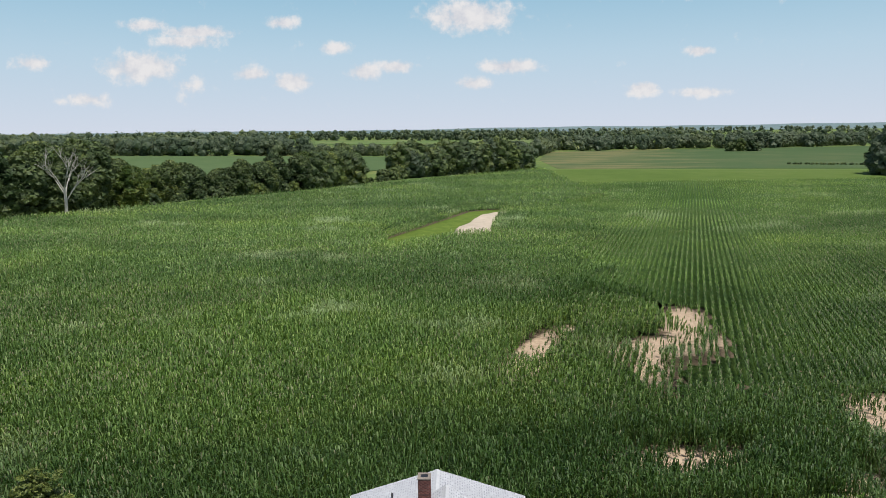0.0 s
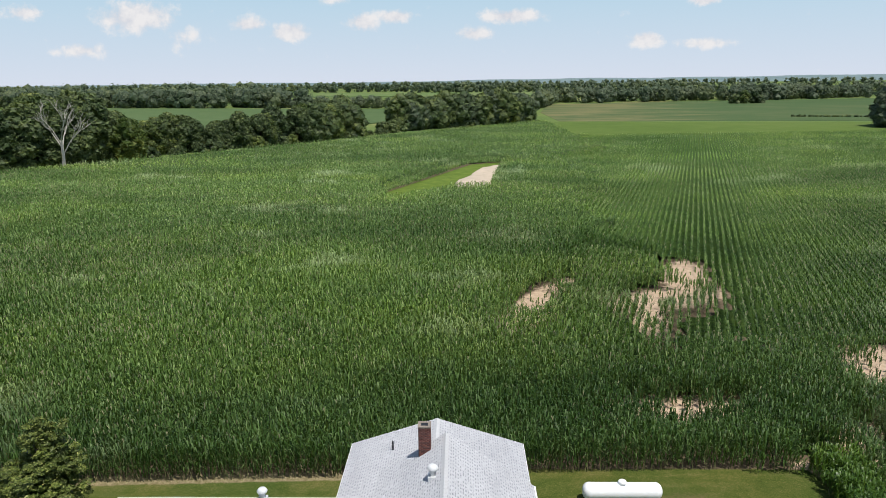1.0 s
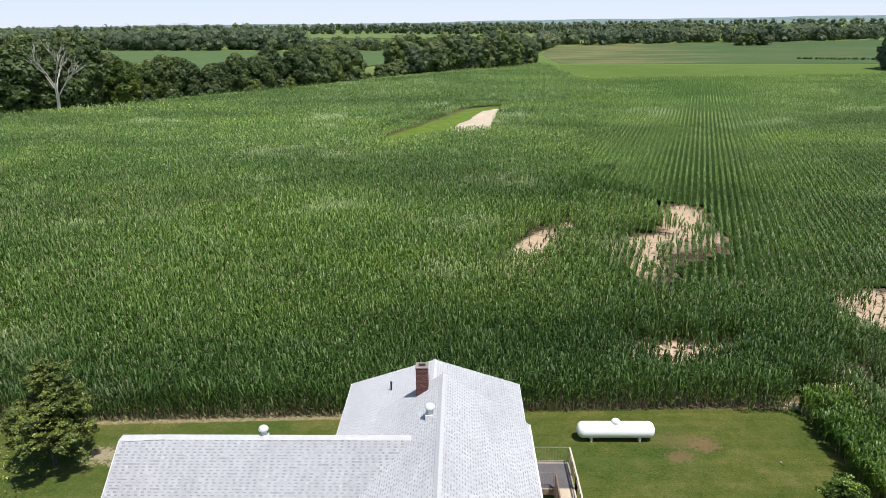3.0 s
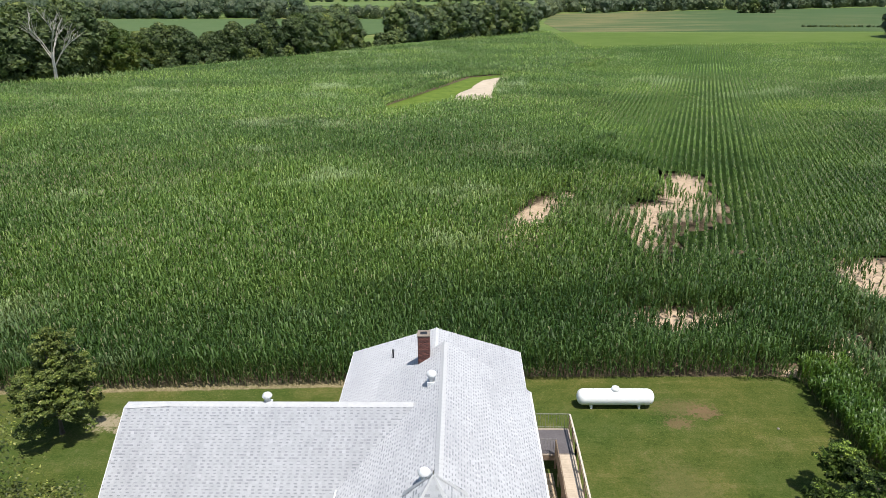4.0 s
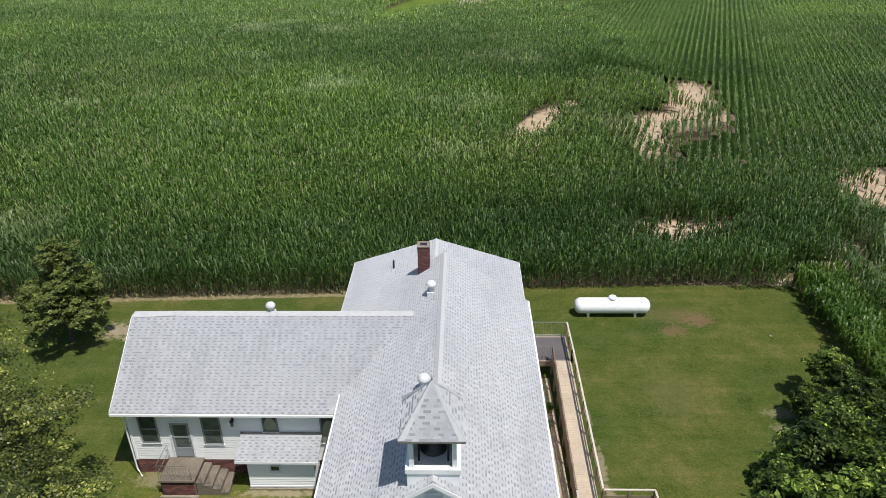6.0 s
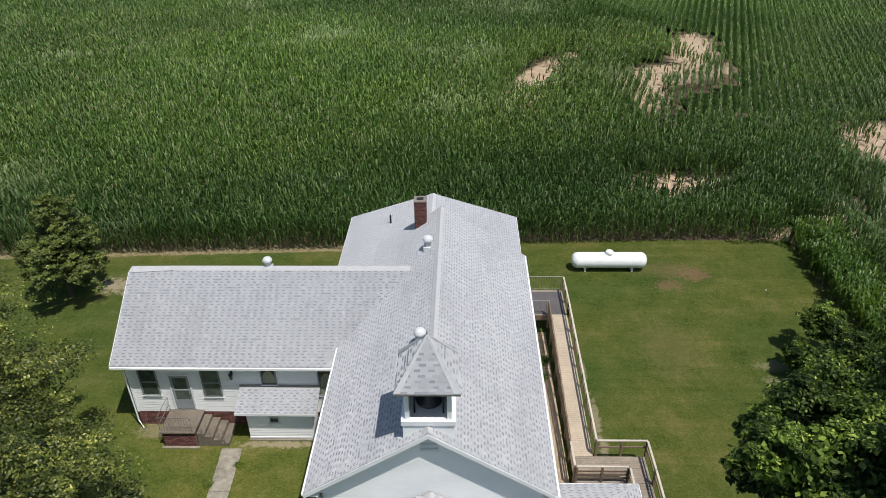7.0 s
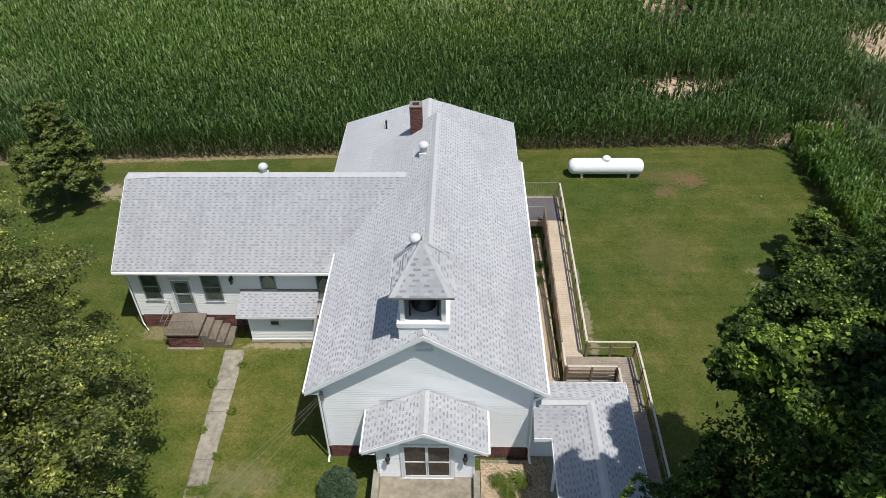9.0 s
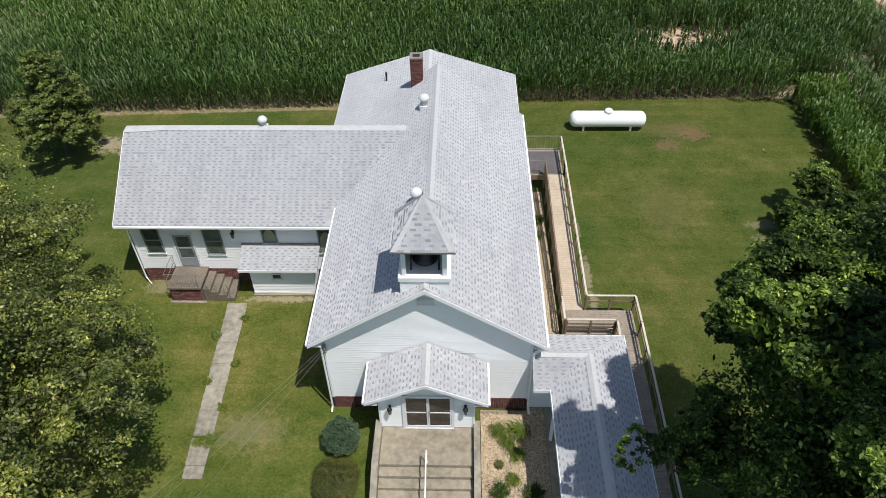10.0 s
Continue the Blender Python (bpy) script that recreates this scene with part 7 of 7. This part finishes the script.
def build_dead_tree():
    rng = random.Random(3)
    t = thing("dead_tree", "bare bleached dead tree in the hedgerow", "tree", at=(-119.5, 210.5, 0))
    bm = bmesh.new()
    tube(bm, [(0, 0, 0), (0.2, 0, 3.5), (0.1, 0.2, 7)], [0.42, 0.36, 0.30], 7)

    def limb(p, d, ln, r, depth):
        q = p + d * ln * 0.5 + Vector((rng.uniform(-0.3, 0.3), rng.uniform(-0.3, 0.3), 0.2))
        e = p + d * ln
        tube(bm, [p, q, e], [r, r * 0.8, r * 0.45], 5)
        if depth:
            for _ in range(5):
                n = (d + Vector((rng.uniform(-0.8, 0.8), rng.uniform(-0.8, 0.8), rng.uniform(-0.1, 0.6)))).normalized()
                limb(p.lerp(e, rng.uniform(0.45, 1.0)), n, ln * rng.uniform(0.4, 0.65), r * 0.5, depth - 1)
    for a in range(5):
        d = Vector((math.cos(a * 1.3 + 0.4) * 1.1, math.sin(a * 1.3), 1.25)).normalized()
        limb(Vector((0.12, 0.12, 3.6 + 0.8 * a)), d, 7.6, 0.15, 2)
    bmesh.ops.scale(bm, vec=(1.25, 1.25, 1.3), verts=bm.verts)
    part("trunk", bm, DEAD_BARK, t)


build_dead_tree()


def far_woods(name, label, seed, strips, mat, size, density=1.0):
    """Many small tree crowns in belts: one object, as nobody could count them."""
    rng = np.random.default_rng(seed)
    P, N, trees = [], [], []
    for xa, ya, xb, yb, depth, height, step in strips:
        ln = math.hypot(xb - xa, yb - ya)
        n = int(ln / step)
        for i in range(n):
            f = (i + rng.uniform(-0.5, 0.5)) / n
            o = rng.uniform(0, depth)
            cx, cy = xa + (xb - xa) * f, ya + (yb - ya) * f + o
            h = height * rng.uniform(0.8, 1.1)
            r = h * rng.uniform(0.36, 0.56)
            trees.append((cx, cy, h, r))
            m = int(105 * density)
            d = rng.normal(size=(m, 3))
            d /= np.linalg.norm(d, axis=1, keepdims=True)
            q = rng.uniform(0.88, 1.08, m)[:, None]
            P.append(np.array([cx, cy, h * 0.47]) + d * q * np.array([r, r, h * 0.5]) * np.where(d[:, 2:] < -0.2, np.array([1.25, 1.25, 1.0]), 1.0))
            N.append(d + np.array([0, 0, 0.3]) + rng.normal(size=(m, 3)) * 0.25)
    v, t = kites(rng, np.concatenate(P), np.concatenate(N), size, size * 0.75)
    sv = [v]
    ball = bmesh.new()
    bmesh.ops.create_icosphere(ball, subdivisions=2 if density > 1 else 1, radius=1.0)
    bv = np.array([p.co[:] for p in ball.verts])
    bt = np.array([[q.index for q in f.verts] for f in ball.faces])
    ball.free()
    for cx, cy, h, r in trees:
        for k in range(5):
            a = rng.uniform(0, 2 * np.pi)
            o = r * rng.uniform(0.2, 0.75)
            lz = h * (0.70 if k == 0 else 0.16 if k == 1 else rng.uniform(0.25, 0.62))
            lr = r * rng.uniform(0.38, 0.6)
            at = np.array([cx + (0 if k == 0 else o * math.cos(a)), cy + (0 if k == 0 else o * math.sin(a)), lz])
            lobe = bv * rng.uniform(0.72, 1.12, (len(bv), 1)) * np.array([lr, lr, min(h * 0.26, lr * 0.95)]) + at
            # separate facets read as clumps of leaves
            sv.append(lobe[bt].reshape(-1, 3))
    st = [t, np.arange(len(trees) * 5 * len(bt) * 3).reshape(-1, 3) + len(v)]
    ob = new(name, mesh_np(name, np.concatenate(sv), np.concatenate(st), [mat]))
    tagged(ob, label, "woods", kind="stuff")


far_woods("far_woods", "dark green belts of woodland behind the fields", 31, [
    (-520, 790, -150, 700, 40, 21, 5), (-150, 690, -30, 660, 20, 12, 5), (-30, 640, 60, 560, 30, 12, 5), (70, 640, 90, 735, 20, 16, 6),
    (80, 745, 480, 850, 60, 17, 5), (300, 780, 420, 850, 20, 20, 7), (480, 870, 900, 980, 60, 18, 7), (-900, 900, -480, 800, 60, 24, 7)], LEAF_WOOD, 1.5, 2.2)
far_woods("weedy_strip", "low line of rank weeds across the hay field", 33, [(212, 462, 290, 440, 5, 1.6, 1.3)], LEAF_HEDGE, 0.8, 0.3)
far_woods("distant_woods", "distant wooded skyline beyond the fields", 32, [
    (-1100, 1250, -330, 1150, 90, 27, 8), (-1500, 1500, 200, 1700, 120, 24, 9), (-900, 1020, -300, 950, 60, 23, 8), (-100, 1480, 500, 1500, 60, 22, 9), (150, 1250, 1300, 1350, 90, 19, 9), (-2200, 2500, 2400, 2500, 200, 24, 14)], LEAF_WOOD, 4.0, 0.2)


def build_hills():
    """Low wooded rises on the skyline, far behind everything."""
    m = bpy.data.materials.new("far_hills_haze_glow")
    m.use_nodes = True
    nt = m.node_tree
    p = nt.nodes["Principled BSDF"]
    n = noise_node(nt, 0.02, 5, 0.7)
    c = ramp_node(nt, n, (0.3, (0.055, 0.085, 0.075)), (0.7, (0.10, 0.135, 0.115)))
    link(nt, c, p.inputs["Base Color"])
    # blue-grey glow put in for haze; the hills are no light source
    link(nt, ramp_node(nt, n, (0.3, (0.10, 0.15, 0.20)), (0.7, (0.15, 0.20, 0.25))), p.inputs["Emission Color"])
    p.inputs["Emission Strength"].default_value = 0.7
    p.inputs["Roughness"].default_value = 1.0
    bm = bmesh.new()
    prev = None
    for i in range(241):
        x = -4000 + i * 8000 / 240
        h = 20 + 11 * max(0.0, math.sin((x + 600) / 2100)) + 2 * math.sin(x / 310) + 1.5 * math.sin(x / 97.0) + 1.5 * noise.noise(Vector((x / 30, 0, 0)))
        ring = [bm.verts.new((x, 3900, 0)), bm.verts.new((x, 4050, h * 0.8)), bm.verts.new((x, 4200, h)), bm.verts.new((x, 4600, 0))]
        if prev:
            for k in range(3):
                bm.faces.new((prev[k], ring[k], ring[k + 1], prev[k + 1]))
        prev = ring
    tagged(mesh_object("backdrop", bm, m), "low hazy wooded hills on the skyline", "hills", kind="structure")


build_hills()


# ---- far fields ----
def field_patch(name, label, pts, height, dark, mid, light, scale, tan=None):
    m, nt, p = material(name + "_crop")
    n = noise_node(nt, scale, 6, 0.65)
    b = noise_node(nt, scale * 0.1, 3)
    f = math_node(nt, "MULTIPLY_ADD", n, 0.55, math_node(nt, "MULTIPLY", b, 0.45))
    c = ramp_node(nt, f, (0.34, dark), (0.5, mid), (0.66, light))
    if tan:
        # mown swaths dried to straw, fewer towards the east
        co = nt.nodes.new("ShaderNodeTexCoord")
        sep = nt.nodes.new("ShaderNodeSeparateXYZ")
        link(nt, co.outputs["Object"], sep.inputs[0])
        east = math_node(nt, "MULTIPLY_ADD", sep.outputs[1], -0.28, sep.outputs[0])
        swath = math_node(nt, "MULTIPLY_ADD", noise_node(nt, 0.03, 5, 0.65, squash=(0.5, 1.5, 1), turn=0.5), 1.0, math_node(nt, "MULTIPLY", step_node(nt, east, -70.0, 130.0), -0.30))
        c = mix_node(nt, step_node(nt, swath, 0.36, 0.58), c, tan)
    link(nt, c, p.inputs["Base Color"])
    p.inputs["Roughness"].default_value = 0.9
    p.inputs["Specular IOR Level"].default_value = 0.04
    bump(nt, p, n, 0.8, 0.6)
    bm = bmesh.new()
    prism(bm, pts, "z", 0.0, height)
    return tagged(mesh_object(name, bm, m), label, "field", kind="structure")


field_patch("soybean_field", "even mid-green soybean field beyond the hedgerow", [(-420, 470), (-150, 300), (-60, 420), (-20, 500), (-40, 640), (-180, 690), (-480, 770)], 0.6, (0.066, 0.108, 0.044), (0.080, 0.124, 0.050), (0.096, 0.138, 0.058), 0.05)
field_patch("grass_strip", "bright green mown grass strip past the corn", [(50, 300), (70, 303), (262, 320), (275, 395), (60, 432), (50, 425)], 0.07, (0.074, 0.118, 0.026), (0.092, 0.140, 0.032), (0.112, 0.152, 0.042), 0.08)
field_patch("hay_field", "patchy hay field with tan bare streaks", [(60, 440), (300, 405), (480, 470), (620, 860), (180, 780), (90, 740), (62, 560)], 0.10, (0.050, 0.088, 0.036), (0.066, 0.104, 0.042), (0.105, 0.122, 0.056), 0.02, (0.155, 0.15, 0.068))
field_patch("far_wheat_field", "pale distant field strip between woods", [(-700, 1900), (-250, 1200), (150, 1150), (160, 1420), (-250, 1600)], 0.6, (0.09, 0.15, 0.05), (0.12, 0.17, 0.06), (0.22, 0.21, 0.11), 0.006)


def build_waterway():
    bm = bmesh.new()
    prism(bm, [(-0.5 + (x + 0.5) * 1.16, 182 + (y - 182) * 1.12) for x, y in WATERWAY], "z", 0.0, 0.05)
    mat, nt, p = material("waterway_grass")
    n = noise_node(nt, 0.4, 6, 0.7)
    link(nt, ramp_node(nt, n, (0.35, (0.075, 0.125, 0.020)), (0.65, (0.135, 0.185, 0.036))), p.inputs["Base Color"])
    p.inputs["Roughness"].default_value = 0.9
    p.inputs["Specular IOR Level"].default_value = 0.05
    tagged(mesh_object("grass_waterway", bm, mat), "bright green grassed strip through the corn", "grass", kind="structure")
    rng = random.Random(5)
    edge = [(-1.6, 164), (6.6, 164), (7.7, 180), (9.2, 191), (10.6, 200), (12.6, 209), (14.4, 217.5), (8.8, 213), (5.9, 207), (2.4, 191), (-1.2, 180)]
    ring = []
    for (xa, ya), (xb, yb) in zip(edge, edge[1:] + edge[:1]):
        for k in range(4):
            f = k / 4
            ring.append((xa + (xb - xa) * f + rng.uniform(-0.35, 0.35), ya + (yb - ya) * f + rng.uniform(-0.6, 0.6)))
    bm = bmesh.new()
    prism(bm, ring, "z", 0.051, 0.09)
    sand = plain("dry_sand", (0.45, 0.375, 0.29), 0.95, 0.6, 0.2, relief=0.02)
    tagged(mesh_object("sand_patch", bm, sand), "pale dry sand patch in the grassed strip", "sand", kind="structure")


build_waterway()


# ---- shrubs, plants, wires ----
def build_shrub(name, label, at, radius, mat, leaf, n, squash=1.0, flat_top=False):
    rng = np.random.default_rng(int(abs(at[0] * 100 + at[1] * 10)))
    s = thing(name, label, "shrub", at=at)
    d = rng.normal(size=(n, 3))
    d /= np.linalg.norm(d, axis=1, keepdims=True)
    q = rng.uniform(0.75, 1.0, n) * (1 + 0.08 * np.sin(d[:, 0] * 9) * np.cos(d[:, 2] * 8 + d[:, 1] * 7))
    p = d * q[:, None] * np.array([radius, radius, radius * squash])
    if flat_top:
        p = np.sign(p) * np.abs(p / radius) ** 0.75 * radius
        p[:, 2] *= squash / 1.05
    p[:, 2] += radius * squash * 0.92
    p = p[p[:, 2] > 0.02]
    nrm = d[: len(p)] * 0.8 + rng.normal(size=(len(p), 3)) * 0.5 + np.array([0, 0, 0.3])
    v, t = kites(rng, p, nrm, leaf, leaf * 0.5)
    ob = new("foliage", mesh_np("foliage", v, t, [mat]))
    ob.parent = s
    bm = bmesh.new()
    for i in range(7):
        a = i * 0.9
        tube(bm, [(0.02 * math.cos(a), 0.02 * math.sin(a), 0), (0.35 * radius * math.cos(a), 0.35 * radius * math.sin(a), radius * squash), (0.6 * radius * math.cos(a + 0.3), 0.6 * radius * math.sin(a + 0.3), radius * squash * 1.4)], [0.03, 0.02, 0.008], 5)
    part("stems", bm, BARK, s)


build_shrub("juniper_shrub", "round blue-green juniper on the front lawn", (-4.55, 15.55, 0), 0.78, LEAF_JUNIPER, 0.08, 9500)
build_shrub("clipped_shrub", "low clipped brownish-green shrub beside the steps", (-4.55, 13.75, 0), 0.92, LEAF_BOX, 0.06, 11000, 0.62, True)
build_shrub("clipped_shrub", "low clipped brownish-green shrub beside the steps", (-4.55, 11.85, 0), 0.92, LEAF_BOX, 0.06, 11000, 0.62, True)


def build_tuft(at, radius, height, n, mat, label):
    rng = np.random.default_rng(int(abs(at[0] * 131 + at[1] * 17)))
    t = thing("weed_clump" if "weeds" in label else "bed_plant", label, "plant", "weeds along the walk and ramp" if "weeds" in label else "plants in the flower bed", at=at)
    az = rng.uniform(0, 2 * np.pi, n)
    out = np.stack([np.cos(az), np.sin(az), np.zeros(n)], 1)
    b = np.concatenate([rng.normal(0, 0.33 * radius, (n, 2)), np.zeros((n, 1))], 1)
    ln = rng.uniform(0.3, 1.0, n)[:, None]
    wind = rng.normal(0, 0.3, 2)
    out = out + np.array([wind[0], wind[1], 0.0])
    m = b + out * radius * 0.45 * ln + np.array([0, 0, 1]) * height * ln
    e = b + out * radius * ln + np.array([0, 0, 1]) * height * 0.6 * ln
    s = np.stack([-out[:, 1], out[:, 0], np.zeros(n)], 1) * 0.013
    v = np.stack([b - s, b + s, m + s, m - s, e], 1)
    i = np.arange(n)[:, None] * 5
    tri = np.stack([i + [0, 1, 2], i + [0, 2, 3], i + [3, 2, 4]], 1)
    ob = new("leaf_clump", mesh_np("leaf_clump", v.reshape(-1, 3), tri.reshape(-1, 3), [mat]))
    ob.parent = t


for bx, by, br, bh, bmat, blab in ((1.75, 16.2, 0.55, 0.4, LEAF_LILY, "yellow-green daylily clump in wood chips"), (2.2, 15.75, 0.5, 0.45, LEAF_LILY, "yellow-green daylily clump in wood chips"), (2.75, 16.25, 0.6, 0.45, LEAF_LILY, "yellow-green daylily clump in wood chips"),
                                   (2.5, 15.2, 0.5, 0.4, LEAF_LILY, "yellow-green daylily clump in wood chips"), (1.75, 14.7, 0.25, 0.2, LEAF_BOX, "small low plant in wood chips"), (2.35, 14.1, 0.4, 0.35, LEAF_LILY, "bright yellow-green plant in wood chips"),
                                   (1.75, 13.5, 0.6, 0.5, LEAF_OAK, "dark green leafy clump in wood chips"), (3.05, 13.4, 0.6, 0.5, LEAF_OAK, "dark green leafy clump in wood chips"), (3.85, 31.2, 0.5, 0.4, LEAF_OAK, "green weeds beside the ramp"), (4.3, 29.6, 0.5, 0.4, LEAF_OAK, "green weeds beside the ramp"), (4.2, 28.3, 0.5, 0.35, LEAF_OAK, "green weeds beside the ramp")):
    build_tuft((bx, by, 0.05), br * 0.72, bh * 0.9, 260, bmat, blab)


for bx, by, br, bh in ((-10.05, 15.62, 0.32, 0.16), (-10.5, 15.6, 0.25, 0.14), (-9.95, 17.3, 0.2, 0.12), (-10.95, 18.6, 0.2, 0.12), (-10.05, 19.6, 0.18, 0.1), (-11.2, 21.2, 0.22, 0.12), (-10.2, 22.4, 0.2, 0.12)):
    build_tuft((bx, by, 0.03), br, bh, 160, LEAF_LILY, "bright green weeds in the joints of the garden walk")


def build_wires():
    w = thing("service_wires", "thin overhead service wires running to the church corner", "wire")
    for a, b, sag in (((-5.08, 17.28, 4.17), (-17.5, -2.0, 8.2), 0.7), ((-5.08, 17.28, 4.03), (-16.8, -2.0, 8.0), 0.8), ((-5.08, 17.28, 3.9), (-14.6, -2.0, 7.6), 0.9)):
        bm = bmesh.new()
        pts = []
        for i in range(25):
            f = i / 24
            p = Vector(a).lerp(Vector(b), f)
            p.z -= sag * 4 * f * (1 - f)
            pts.append(p)
        tube(bm, pts, 0.0055, 5)
        part("wire", bm, RUST_IRON, w)


build_wires()


def build_lawn_details():
    # short tufts all over the lawn
    g = np.random.default_rng(6)
    n = 60000
    x, y = g.uniform(-34, 22.2, n), g.uniform(10, 41.6, n)
    inside = ((x > -15.7) & (x < 3.0) & (y > 25) & (y < 37.4)) | ((x > -5.2) & (x < 8.4) & (y > 10) & (y < 35)) | ((x > -11.4) & (x < -9.9) & (y > 13.9) & (y < 24)) | ((x > -14.1) & (x < -6.8) & (y > 23.4) & (y < 25))
    x, y = x[~inside], y[~inside]
    n = len(x)
    az = g.uniform(0, 2 * np.pi, n)
    h = g.uniform(0.008, 0.024, n) * (1 + 0.4 * rough(x, y, 0.5))
    o = np.stack([np.cos(az), np.sin(az), np.zeros(n)], 1)
    s = np.stack([-o[:, 1], o[:, 0], np.zeros(n)], 1) * 0.02
    b = np.stack([x, y, np.zeros(n)], 1)
    v = np.stack([b - s, b + s, b + o * 0.07 + np.stack([np.zeros(n), np.zeros(n), h], 1)], 1)
    ob = new("lawn_grass", mesh_np("lawn_grass", v.reshape(-1, 3), np.arange(n * 3).reshape(-1, 3), [GRASS]))
    tagged(ob, "short mown lawn grass with drier tufts", "grass", kind="stuff")


build_lawn_details()


def build_stone():
    """A pale stone that lies on the lawn."""
    bm = bmesh.new()
    bmesh.ops.create_icosphere(bm, subdivisions=2, radius=0.08)
    for v in bm.verts:
        v.co *= 1.0 + 0.18 * noise.noise(v.co * 14)
        v.co.z *= 0.7
    ob = tagged(mesh_object("stone", bm, CONCRETE_PALE), "small pale stone lying on the mown lawn", "stone")
    ob.location = (18.8, 36.6, 0.045)


build_stone()
